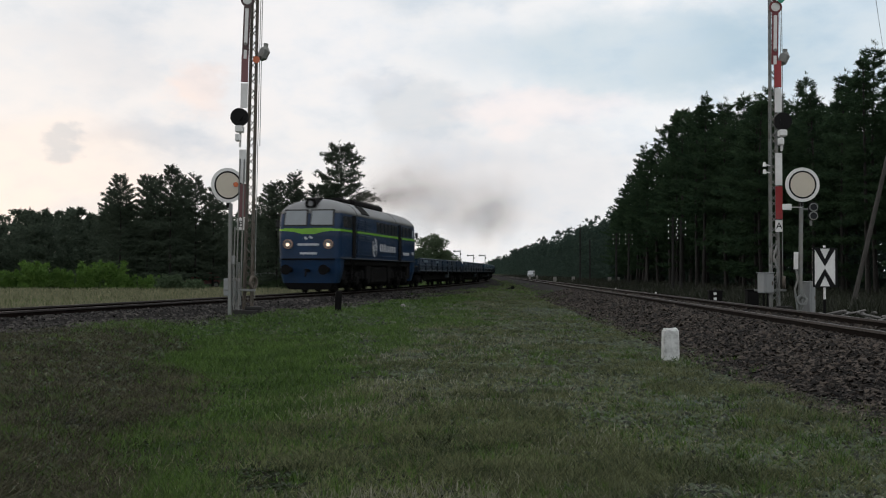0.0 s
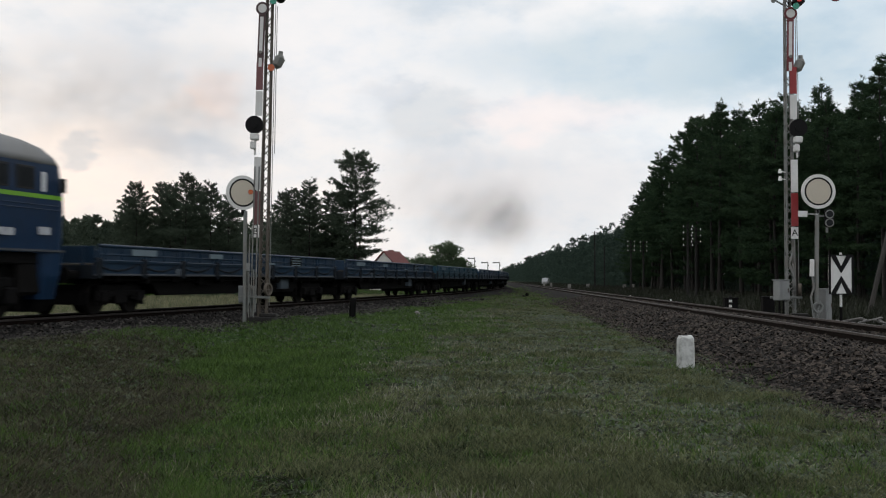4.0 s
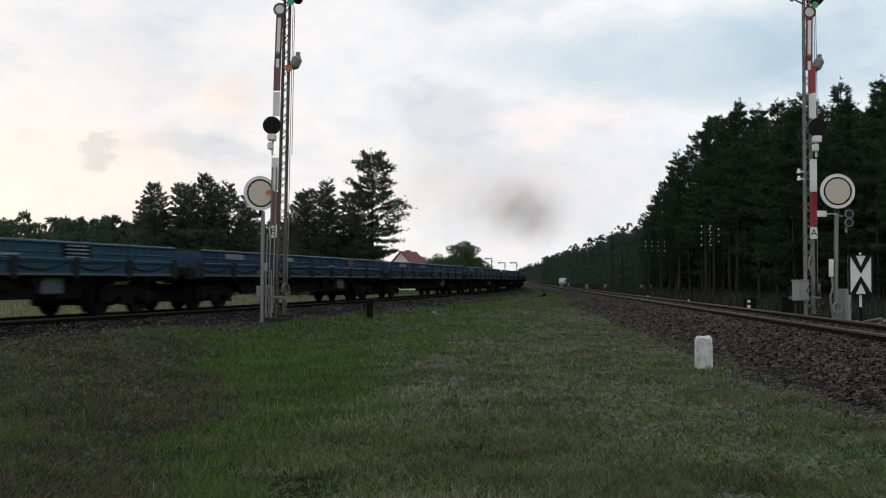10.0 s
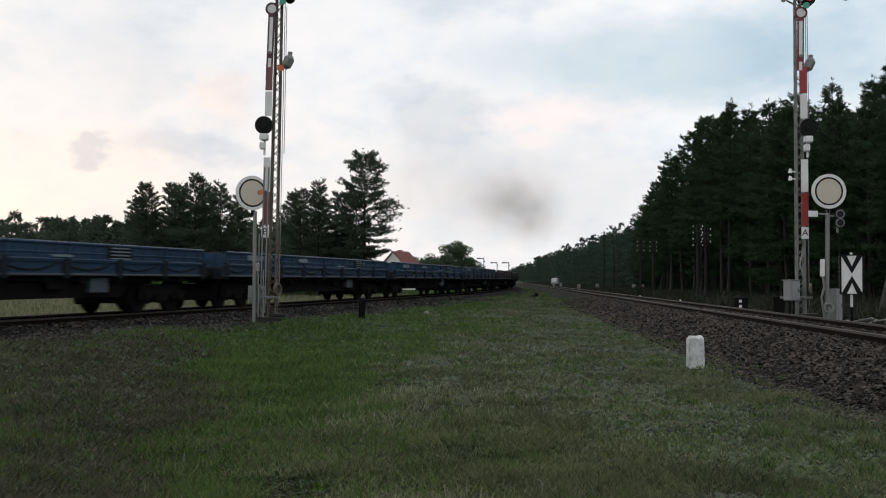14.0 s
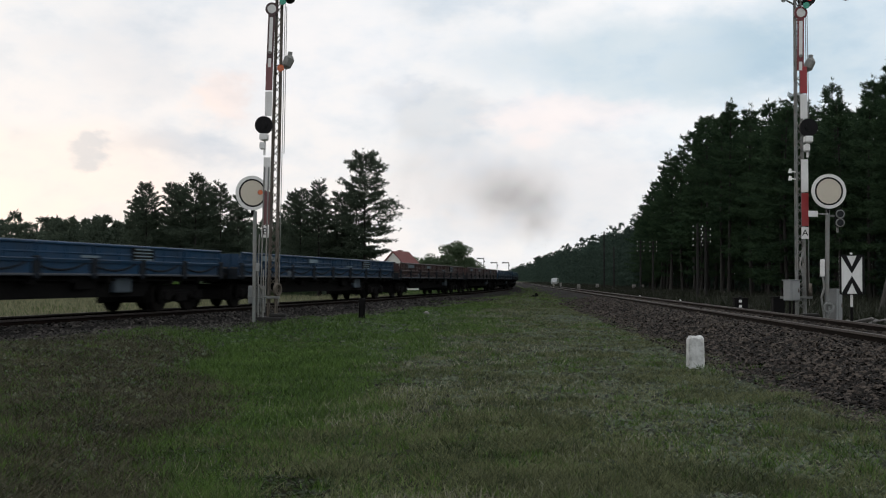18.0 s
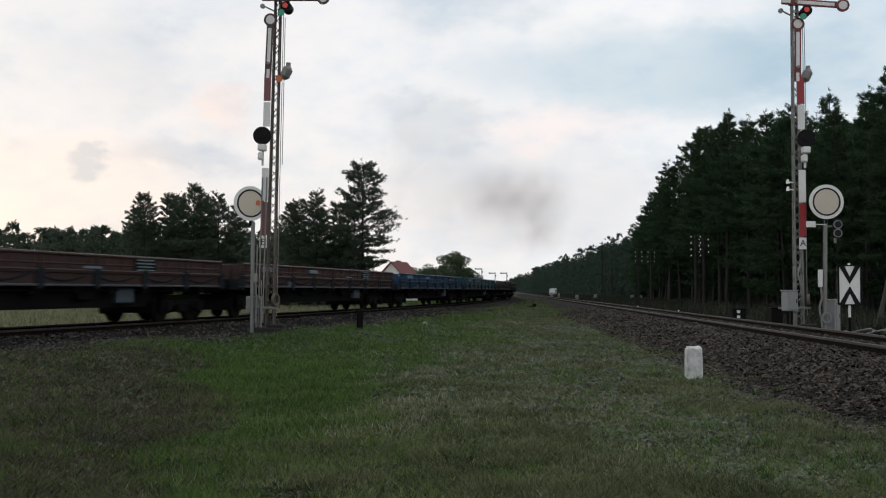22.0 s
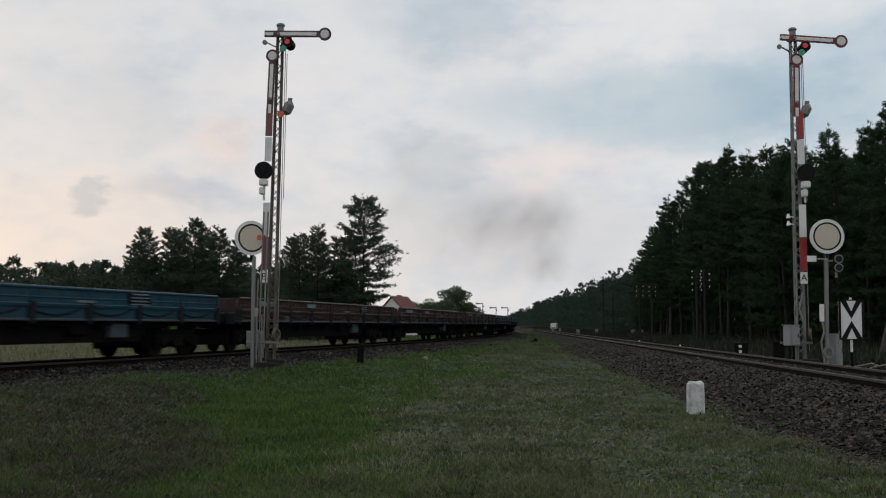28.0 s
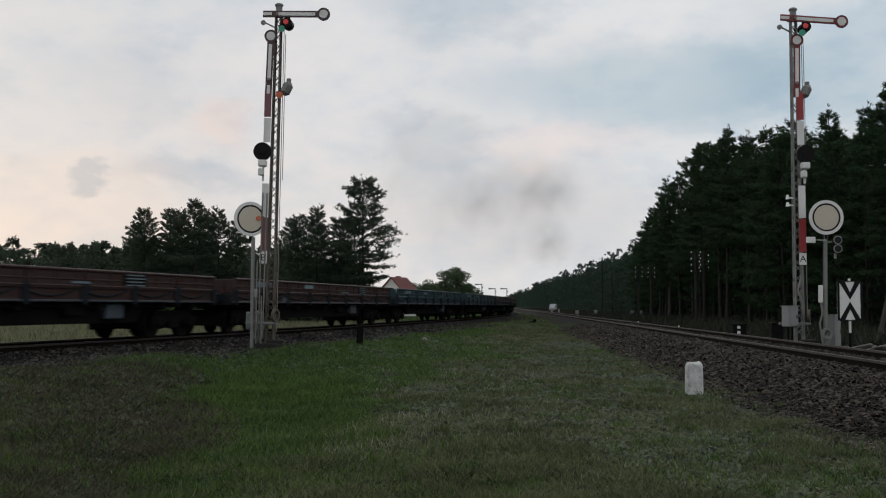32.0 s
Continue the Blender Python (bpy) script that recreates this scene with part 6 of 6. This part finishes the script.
for xx, zz in ((-1.2, 1.6), (1.2, 1.6), (0, 3.7)):
    bm = new_bm()
    box(bm, xx, -1.92, zz, 1.0, 0.06, 1.2)
    bmesh.ops.transform(bm, matrix=turn, verts=bm.verts)
    w = part("window", bm, M["glass"], house)
    bm = new_bm()
    for o in (-0.52, 0.52):
        box(bm, xx + o, -1.94, zz, 0.08, 0.08, 1.28)
    for o in (-0.62, 0.62):
        box(bm, xx, -1.94, zz + o, 1.12, 0.08, 0.08)
    bmesh.ops.transform(bm, matrix=turn, verts=bm.verts)
    part("frame", bm, M["plaster"], w)


# ---- bushes and broad-leaved trees ----


def clump(rng, centre, radii, n):
    """Points on and in a rough ellipsoid."""
    d = rng.normal(0, 1, (n, 3))
    d /= np.linalg.norm(d, axis=1, keepdims=True)
    r = rng.uniform(0.55, 1.05, (n, 1))
    return np.asarray(centre) + d * r * np.asarray(radii), d


def shrub(seed, h, w):
    rng = np.random.default_rng(seed)
    tv, tf = [], []
    cs, ds = [], []
    for k in range(9):
        a = rng.uniform(0, 2 * math.pi)
        rr = rng.uniform(0.1, 0.42) * w
        top = np.array([rr * math.cos(a), rr * math.sin(a), h * rng.uniform(0.55, 1.0)])
        tube(tv, tf, [np.array([rr * 0.2 * math.cos(a), rr * 0.2 * math.sin(a), -0.05]), top * 0.55, top * 0.96], (0.03, 0.02, 0.008), 4)
        n = 90
        u = rng.uniform(0.12, 1.0, n)
        c = top * u[:, None] + rng.normal(0, 1, (n, 3)) * np.array([0.20 * w, 0.20 * w, 0.12]) * (1.15 - u)[:, None]
        cs.append(c)
        ds.append(np.stack((np.full(n, math.cos(a) * 0.4), np.full(n, math.sin(a) * 0.4), np.full(n, 0.9)), 1))
    return tv, tf, blades(rng, np.concatenate(cs), np.concatenate(ds), 4, 0.28, 0.05, 0.5)


def broad_tree(seed, h, w):
    rng = np.random.default_rng(seed)
    tv, tf = [], []
    tube(tv, tf, [np.array([0, 0, -0.1]), np.array([0.1, 0, h * 0.4]), np.array([0, 0.1, h * 0.85])], (0.03 * h, 0.022 * h, 0.008 * h), 7)
    cs, ds = [], []
    for k in range(22):
        a, u = rng.uniform(0, 2 * math.pi), rng.uniform(0.18, 0.95)
        rr = w * rng.uniform(0.2, 0.9) * (1.1 - u * 0.75)
        c0 = np.array([rr * math.cos(a), rr * math.sin(a), h * u])
        tube(tv, tf, [np.array([0, 0, h * u * 0.55]), c0 * np.array([0.5, 0.5, 0.85]), c0], (0.012 * h, 0.008 * h, 0.003 * h), 4)
        c, d = clump(rng, c0, (0.36 * w, 0.36 * w, 0.115 * h), 170)
        cs.append(c)
        ds.append(d + np.array([0, 0, 0.3]))
    return tv, tf, blades(rng, np.concatenate(cs), np.concatenate(ds), 4, 0.028 * h, 0.009 * h, 0.7)


bushes = [tree_thing("shrub", *shrub(60 + k, 2.3, 2.2), M["bush_leaves"], "fresh green waist-high shrub at the meadow's edge", "shrub", "shrubs beyond the loop line", pose(-70, 80 + 4 * k, 0)) for k in range(3)]
rngb = np.random.default_rng(12)
for k in range(20):
    x = -42.0 + 15.5 * k / 20 + rngb.uniform(-0.5, 0.5)
    put_tree(bushes[k % 3], x, 86 + rngb.uniform(-2, 3), rngb.uniform(0.75, 1.1) * (1.0 if k < 15 else 0.7), rngb.uniform(0, 360))
low = tree_thing("shrub", *shrub(70, 1.2, 2.6), M["broad_leaves"], "low dull green shrub at the meadow's edge", "shrub", "shrubs beyond the loop line", pose(-72, 95, 0))
for k in range(16):
    put_tree(low, -41 + 26 * k / 16 + rngb.uniform(-0.6, 0.6), 88 + rngb.uniform(-1, 4), rngb.uniform(0.7, 1.2), rngb.uniform(0, 360))
BROAD = "round-headed light green broad-leaved tree"
for k, (x, y, h, w) in enumerate(((-10.3, 198, 7.8, 3.6), (-8.0, 200, 8.6, 3.3), (-13.4, 195, 6.2, 3.0), (-16.2, 190, 5.6, 3.0), (-5.9, 205, 6.0, 2.6), (-4.6, 210, 4.6, 2.0), (-11.8, 196, 5.3, 3.2), (-7.2, 202, 5.6, 3.0), (-14.8, 193, 5.2, 3.3), (-9.3, 204, 5.0, 3.2))):
    tree_thing("broad_leaved_tree", *broad_tree(80 + k, h, w), M["broad_leaves"], BROAD, "tree", "broad-leaved trees by the station", pose(x, y, 0))

# ---- exhaust smoke, in rigid puffs ----


def puff(seed):
    """A shallow dome of smoke, its bulge towards -y."""
    bm = new_bm()
    bmesh.ops.create_circle(bm, cap_ends=False, segments=40, radius=1.0, matrix=pose(0, 0, 0, 90))
    edge = list(bm.verts)
    rings = [edge] + [[bm.verts.new((v.co.x * k, 0, v.co.z * k)) for v in edge] for k in (0.8, 0.6, 0.4, 0.2)]
    mid = bm.verts.new((0, 0, 0))
    for a, b in zip(rings, rings[1:]):
        for i in range(40):
            bm.faces.new((a[i], a[(i + 1) % 40], b[(i + 1) % 40], b[i]))
    for i in range(40):
        bm.faces.new((rings[-1][i], rings[-1][(i + 1) % 40], mid))
    for v in bm.verts:
        r2 = v.co.x ** 2 + v.co.z ** 2
        v.co.y = -0.12 * (1 - r2) + 0.03 * noise.noise(v.co * 2.0 + Vector((seed, 0, 0)))
    bmesh.ops.recalc_face_normals(bm, faces=bm.faces)
    return bm


SMOKE = []      # object, place at the start, drift in m/s, scale
for k, (x, y, z, dx, dz, s, kind) in enumerate((
        (1.9, 132, 8.0, 0.13, 0.05, 4.2, "core"), (2.2, 135, 10.2, -0.15, 0.15, 5.4, "core"),
        (-3.4, 128, 11.6, -0.10, 0.10, 6.2, "thin"), (-8.2, 120, 12.6, -0.12, 0.12, 5.6, "thin"), (2.0, 140, 11.0, 0.03, 0.12, 8.5, "thin"))):
    ob = ob_of("exhaust_smoke", puff(k * 3.7), M["smoke_" + kind], True)
    tagged(ob, "dark brown exhaust smoke hanging over the line" if kind == "core" else "thin grey exhaust smoke drifting away", "smoke", "puffs of exhaust smoke")
    ob.scale = (s, s, s * (1.0 if kind == "core" else 1.25))
    SMOKE.append((ob, (x, y, z), (dx, dz)))
# smoke left behind by the locomotive, drawn slowly towards the wood
TRAIL = []
for k, (x, z, s, kind) in enumerate(((-8.6, 8.4, 4.4, "thin"), (-5.2, 9.0, 5.0, "core"), (-1.0, 8.9, 5.2, "core"))):
    ob = ob_of("exhaust_smoke", puff(80 + k * 1.9), M["smoke_" + kind], True)
    tagged(ob, "brown exhaust smoke left hanging behind the locomotive", "smoke", "puffs of exhaust smoke")
    ob.scale = (s, s, s)
    TRAIL.append((ob, x, z))
STACK = []
for k, (back, up, s) in enumerate(((6.0, 5.4, 1.3), (10.5, 5.9, 2.1), (17.0, 6.6, 3.0))):
    ob = ob_of("exhaust_smoke", puff(40 + k * 2.1), M["smoke_stack" if k < 1 else "smoke_core"], True)
    tagged(ob, "thin brown exhaust smoke above the locomotive", "smoke", "puffs of exhaust smoke")
    ob.scale = (s * 1.5, s, s)
    STACK.append((ob, back, up))

# ---- grass, in tufts of blades ----
rngg = np.random.default_rng(21)


def patches(x, y, f, seed):
    """A smooth value from 0 to 1 that wanders over the ground."""
    r = np.random.default_rng(seed)
    v = np.zeros_like(x)
    for k in range(7):
        a, b, c = r.normal(0, f, 3)
        v += np.sin(a * x + b * y + 6 * c)
    return np.clip(0.5 + v / 6, 0, 1)


def grass_field(n, y0, y1, power, edge=3.1, edge2=2.9, spill=0.6):
    u = rngg.uniform(0, 1, n)
    y = y0 + (y1 - y0) * u ** power
    x = y * rngg.uniform(-0.53, 0.43, n)
    near_main = np.abs(x - MAIN_X)
    near_loop = np.abs(x - loop_x(y))
    keep = (near_main > edge2 + rngg.exponential(0.25, n)) & (near_loop > edge + rngg.exponential(spill, n)) & (x < 10.6)
    return x[keep], y[keep]


def grass(name, x, y, length, width, lean, material, label):
    n = len(x)
    bed = np.interp(np.minimum(np.abs(x - MAIN_X), np.abs(x - loop_x(y))), [1.75, 3.15], [0.385, -0.02])
    z = np.maximum(ground_z(x, y), bed)
    a = rngg.uniform(0, 2 * math.pi, n)
    side = np.stack((np.cos(a), np.sin(a), np.zeros(n)), 1)
    tip = np.stack((rngg.normal(0, lean, n), rngg.normal(0, lean, n), np.ones(n)), 1)
    ln = (length * rngg.uniform(0.5, 1.35, n))[:, None]
    w = (width * (1 + y / 14))[:, None]
    base = np.stack((x, y, z - 0.01), 1)
    tri = np.stack((base - side * w, base + side * w, base + tip * ln), 1)
    ob = new(name, tri_mesh(name, tri, material))
    return tagged(ob, label, "grass", kind="stuff")


def tufts(x, y, per, spread):
    """Many blades round each tuft's middle."""
    k = spread * (1 + y / 45)
    bx = np.repeat(x, per) + rngg.normal(0, 1, len(x) * per) * np.repeat(k, per)
    by = np.repeat(y, per) + rngg.normal(0, 1, len(x) * per) * np.repeat(k, per)
    return bx, by


def zone(x, y):
    """Shares of green sward and of dead brown grass at a place."""
    band = x + 1.2 * (patches(x, y, 0.5, 9) - 0.5) * 2
    green = smooth(-1.9, -2.9, band - 2.0 * smooth(13, 34, y)) * 0.9 + 0.35 * np.maximum(patches(x, y, 0.9, 2) - 0.45, 0)
    brown = smooth(-0.3, -1.0, 0.4 * band + 0.6 * x + 0.255 * y) * smooth(27, 18, y) * smooth(1.9, 3.3, np.abs(x - loop_x(y))) * (0.55 + 0.45 * patches(x, y, 1.1, 31))
    return green, brown


tx, ty = grass_field(64000, 6.3, 62, 1.7)
g_, b_ = zone(tx, ty)
die = rngg.uniform(0, 1, len(tx))
is_brown = die < b_
is_green = ~is_brown & (rngg.uniform(0, 1, len(tx)) < g_)
thin = patches(tx, ty, 1.3, 5) + 0.5 * patches(tx, ty, 3.1, 15)
hum = patches(tx, ty, 5.5, 25) + 0.6 * patches(tx, ty, 9.0, 26)
is_dry = ~is_brown & ~is_green & (0.6 * thin + 0.55 * hum + rngg.uniform(-0.12, 0.12, len(tx)) > 0.92) & (tx < 4.1 + 0.7 * rngg.uniform(-1, 1, len(tx)))
bx, by = tufts(tx[is_green], ty[is_green], 7, 0.055)
grass("green_grass", bx, by, 0.04 + 0.075 * patches(bx, by, 1.5, 3), 0.0038, 0.7, M["grass"], "fresh green grass along the shallow ditch")
bx, by = tufts(tx[is_brown], ty[is_brown], 8, 0.06)
grass("dead_grass", bx, by, 0.075, 0.0046, 1.3, M["brown_grass"], "flattened dead brown grass on the bank")
bx, by = tufts(tx[is_dry], ty[is_dry], 10, 0.045)
grass("dry_grass", bx, by, 0.03 + 0.06 * patches(bx, by, 2.4, 6), 0.0040, 0.9, M["dry_grass"], "thin dry grass and moss between the lines")
# the same thin grass carried on between the lines towards the station
fx, fy = grass_field(30000, 58, 190, 1.3, 1.9, 2.1, 0.2)
bx, by = tufts(fx, fy, 5, 0.09)
far_green = rngg.uniform(0, 1, len(bx)) < 0.35 + 0.4 * patches(bx, by, 0.3, 44)
grass("far_green_grass", bx[far_green], by[far_green], 0.09, 0.0042, 0.7, M["grass"], "low green grass between the lines farther off")
grass("far_dry_grass", bx[~far_green], by[~far_green], 0.08, 0.0042, 0.8, M["brown_grass"], "low withered grass between the lines farther off")
# scattered fresh tussocks standing taller than the rest
sx, sy = grass_field(520, 6.6, 40, 1.5)
bx, by = tufts(sx, sy, 22, 0.05)
grass("tussock_grass", bx, by, 0.09, 0.0040, 0.5, M["grass"], "small fresh green tussocks in the dry turf")
# dead stems lying about
lx_, ly_ = grass_field(26000, 6.3, 45, 1.7)
n_l = len(lx_)
la = rngg.uniform(0, 2 * math.pi, n_l)
ll = rngg.uniform(0.006, 0.022, n_l) * (1 + ly_ / 30)
lw = 0.0024 * (1 + ly_ / 25)
lz = ground_z(lx_, ly_) + rngg.uniform(0.006, 0.03, n_l)
c0 = np.stack((lx_, ly_, lz), 1)
dv = np.stack((np.cos(la) * ll, np.sin(la) * ll, rngg.normal(0, 0.25, n_l) * ll), 1)
sv = np.stack((-np.sin(la) * lw, np.cos(la) * lw, np.zeros(n_l)), 1)
stems = np.concatenate((np.stack((c0 - dv - sv, c0 + dv - sv, c0 + dv + sv), 1), np.stack((c0 - dv - sv, c0 + dv + sv, c0 - dv + sv), 1)))
tagged(new("dead_stems", tri_mesh("dead_stems", stems, M["litter"])), "pale dead stems lying in the turf", "grass", kind="stuff")
# pale dry tips standing among the green
px_, py_ = grass_field(42000, 6.3, 55, 1.6)
pale = (px_ > -2.4 + 0.5 * rngg.normal(0, 1, len(px_))) & (patches(px_, py_, 1.4, 71) > 0.42) & (px_ < 1.2 + rngg.normal(0, 0.8, len(px_)))
grass("pale_grass_tips", px_[pale], py_[pale], 0.085, 0.0030, 0.55, M["litter"], "pale dry grass tips among the green")
# thin pale stalks standing thickest on the near verge
vx, vy = grass_field(64000, 6.3, 15, 1.35)
stalk = (vx > -2.3 + 0.4 * rngg.normal(0, 1, len(vx))) & (vx < 2.6 + 0.8 * rngg.normal(0, 1, len(vx))) & (patches(vx, vy, 1.9, 72) + 0.5 * patches(vx, vy, 6.0, 73) > 0.55)
grass("verge_stalks", vx[stalk], vy[stalk], 0.052, 0.0034, 0.8, M["stalks"], "thin straw-coloured stalks on the near verge")
# short mixed sward under it all
mx2, my2 = grass_field(90000, 6.3, 40, 1.8)
bald = 0.45 * smooth(-2.5, -0.5, mx2) * (patches(mx2, my2, 5.5, 25) + 0.6 * patches(mx2, my2, 9.0, 26) < 0.78) + 0.40 * smooth(0.0, 2.5, mx2) * patches(mx2, my2, 2.6, 91) + 0.30 * smooth(-2.0, 0.5, mx2) + 0.30 * smooth(0.8, 3.2, mx2)
stay = rngg.uniform(0, 1, len(mx2)) > bald
mx2, my2 = mx2[stay], my2[stay]
mix = rngg.uniform(0, 1, len(mx2)) < 0.20 + 0.5 * zone(mx2, my2)[0]
grass("short_grass", mx2[mix], my2[mix], 0.035, 0.0045, 0.9, M["grass"], "short green blades in the turf")
grass("short_dry_grass", mx2[~mix], my2[~mix], 0.03, 0.0045, 1.0, M["brown_grass"], "short withered blades in the turf")


def cushions(name, n, label, material, x0=-99.0, x1=99.0, most=0.040):
    """Small flat cushions of moss and clods of soil."""
    x, y = grass_field(n, 6.3, 48, 1.7)
    keep = (x > x0 + 0.5 * rngg.normal(0, 1, len(x))) & (x < x1) & ((patches(x, y, 1.8, 52) + 0.5 * patches(x, y, 4.0, 53) > 0.75) | (x0 < -90))
    x, y = x[keep], y[keep]
    n = len(x)
    z = ground_z(x, y)
    size = rngg.uniform(0.25 * most, most, n) * (1 + y / 45)
    base = np.array([(1, 0, 0), (0.3, 0.95, 0), (-0.8, 0.6, 0), (-0.8, -0.6, 0), (0.3, -0.95, 0), (0, 0, 0.55)])
    v = base[None] * rngg.uniform(0.6, 1.35, (n, 6, 1)) + rngg.normal(0, 0.10, (n, 6, 3)) * np.array([1, 1, 0.5])
    v = v * size[:, None, None] + np.stack((x, y, z), 1)[:, None]
    f = np.array([(0, 1, 5), (1, 2, 5), (2, 3, 5), (3, 4, 5), (4, 0, 5)])
    me = bpy.data.meshes.new(name)
    me.vertices.add(n * 6)
    me.vertices.foreach_set("co", v.astype(np.float32).reshape(-1))
    idx = (f[None] + 6 * np.arange(n)[:, None, None]).astype(np.int32).reshape(-1)
    me.loops.add(len(idx))
    me.loops.foreach_set("vertex_index", idx)
    me.polygons.add(n * 5)
    me.polygons.foreach_set("loop_start", np.arange(0, n * 15, 3, dtype=np.int32))
    me.update(calc_edges=True)
    me.materials.append(material)
    return tagged(new(name, me), label, "moss", kind="stuff")


cushions("moss_cushions", 52000, "grey-green moss cushions and dark clods in the turf", M["moss"])
cushions("lichen_cushions", 60000, "pale blue-grey lichen cushions beside the ballast", M["lichen"], 2.1, most=0.022)
# meadow beyond the loop
mx_, my_ = rngg.uniform(-46, -8, 45000), rngg.uniform(30, 92, 45000)
keep = (loop_x(my_) - mx_ > 3.2)
grass("meadow_grass", mx_[keep], my_[keep], 0.28, 0.006, 0.5, M["meadow"], "pale rough meadow grass beyond the loop line")

# ---- sleepers and loose ballast ----
bm = new_bm()
box(bm, 0, 0, 0, 2.6, 0.26, 0.16, 0.02)
for s in (-1, 1):
    box(bm, s * GAUGE / 2, 0, 0.088, 0.36, 0.16, 0.025)
    for k in (-0.12, 0.12):
        rod(bm, (s * GAUGE / 2 + k, 0, 0.08), (s * GAUGE / 2 + k, 0, 0.14), 0.018, n=6)
sl = part("sleeper", bm, M["sleeper"], track_1)
sl.matrix_basis = pose(MAIN_X, 8.0, 0.345)
for k in range(1, 190):
    again(sl, "sleeper", track_1, pose(MAIN_X, 8.0 + 0.6 * k, 0.345))
for k in range(190):
    x, y, h = loop_at(48.0 + 0.6 * k)
    again(sl, "sleeper", track_2, pose(x, y, 0.345, 0, 0, -math.degrees(h)))


def loose_stones(name, centre_x, n, y0, y1, power, o0, o1, material, label):
    y = y0 + (y1 - y0) * rngg.uniform(0, 1, n) ** power
    o = rngg.uniform(o0, o1, n)
    keep = np.abs(np.abs(o) - GAUGE / 2) > 0.09
    y, o = y[keep], o[keep]
    n = len(y)
    x = centre_x(y) + o
    z = np.interp(o, [p[0] for p in BED], [p[1] for p in BED]) + rngg.uniform(-0.010, 0.014, n)
    z = np.maximum(z, ground_z(x, y))
    size = (0.013 + 0.026 * rngg.uniform(0, 1, n) ** 2) * (1 + y / 55)
    base = np.array([(1, 0, 0), (0, 1, 0), (-1, 0, 0), (0, -1, 0), (0, 0, 0.8), (0, 0, -0.8)])
    v = base[None] * np.array([1.35, 0.9, 0.75]) * rngg.uniform(0.55, 1.3, (n, 6, 1)) + rngg.normal(0, 0.18, (n, 6, 3))
    for i, j, most in ((0, 1, math.pi), (1, 2, 0.7), (0, 2, 0.7)):
        a = rngg.uniform(-most, most, n)
        c, s = np.cos(a)[:, None], np.sin(a)[:, None]
        p, q = v[..., i] * c - v[..., j] * s, v[..., i] * s + v[..., j] * c
        v[..., i], v[..., j] = p, q
    v = v * size[:, None, None] + np.stack((x, y, z), 1)[:, None]
    f = np.array([(0, 1, 4), (1, 2, 4), (2, 3, 4), (3, 0, 4)])
    me = bpy.data.meshes.new(name)
    me.vertices.add(n * 6)
    me.vertices.foreach_set("co", v.astype(np.float32).reshape(-1))
    idx = (f[None] + 6 * np.arange(n)[:, None, None]).astype(np.int32).reshape(-1)
    me.loops.add(len(idx))
    me.loops.foreach_set("vertex_index", idx)
    me.polygons.add(n * 4)
    me.polygons.foreach_set("loop_start", np.arange(0, n * 12, 3, dtype=np.int32))
    me.update(calc_edges=True)
    me.materials.append(material)
    return tagged(new(name, me), label, "ballast", kind="stuff")


loose_stones("loose_ballast", lambda y: np.full_like(y, MAIN_X), 115000, 8, 70, 2.0, -3.6, 1.2, M["stone"], "loose brown-grey ballast stones on the main line's shoulder")
loose_stones("loose_ballast_loop", loop_x, 46000, 20, 70, 1.5, -1.2, 4.3, M["stone_dark"], "loose dark ballast stones on the loop line's shoulder")


# ---- everything that moves ----


def motions():
    times = [0.5 * k for k in range(65)]
    walk(engine, [(t, rail_pose(travel(t) - LOCO_L / 2, LOCO_PIVOT)) for t in times])
    for k, w in enumerate(wagons):
        walk(w, [(t, rail_pose(travel(t) + WAGON_L * (k + 0.5), WAGON_PIVOT)) for t in times])
    for ob, (x, y, z), (dx, dz) in SMOKE:
        walk(ob, [(t, pose(x + dx * t, y, z + dz * t, 0, 0, 3 + 0.6 * t)) for t in (0, 8, 16, 24, 32)])
    for k, (ob, x, z) in enumerate(TRAIL):
        walk(ob, [(t, pose(x + (3.6 * k - 3.2 - x) * u, 130 + k, z + (0.10 + 0.07 * (k == 0) + 0.004 * t) * t, 0, 0, 2 + 0.5 * t)) for t, u in ((0, 0.0), (2, 0.1), (4, 0.35), (7, 0.8), (10, 0.95), (18, 1.15), (32, 1.6))])
    for ob, back, up in STACK:
        rows = []
        for t in times:
            x, y, h = loop_at(travel(t) - LOCO_L / 2 + back)
            rows.append((t, pose(x, y, RAIL_Z + up, 0, 0, 8)))
        walk(ob, rows)
    # wheels roll with the way travelled
    spin = [(k / 15.0, travel(0) - travel(k / 15.0)) for k in range(32 * 15 + 1)]
    for root, radius in [(engine, 0.525)] + [(w, 0.46) for w in wagons]:
        for b in root.children:
            if b.name.startswith("bogie"):
                for w in b.children:
                    at = w.matrix_basis.translation.copy()
                    walk(w, [(t, pose(0, at.y, at.z, math.degrees(d / radius), 0, 0)) for t, d in spin])


motions()
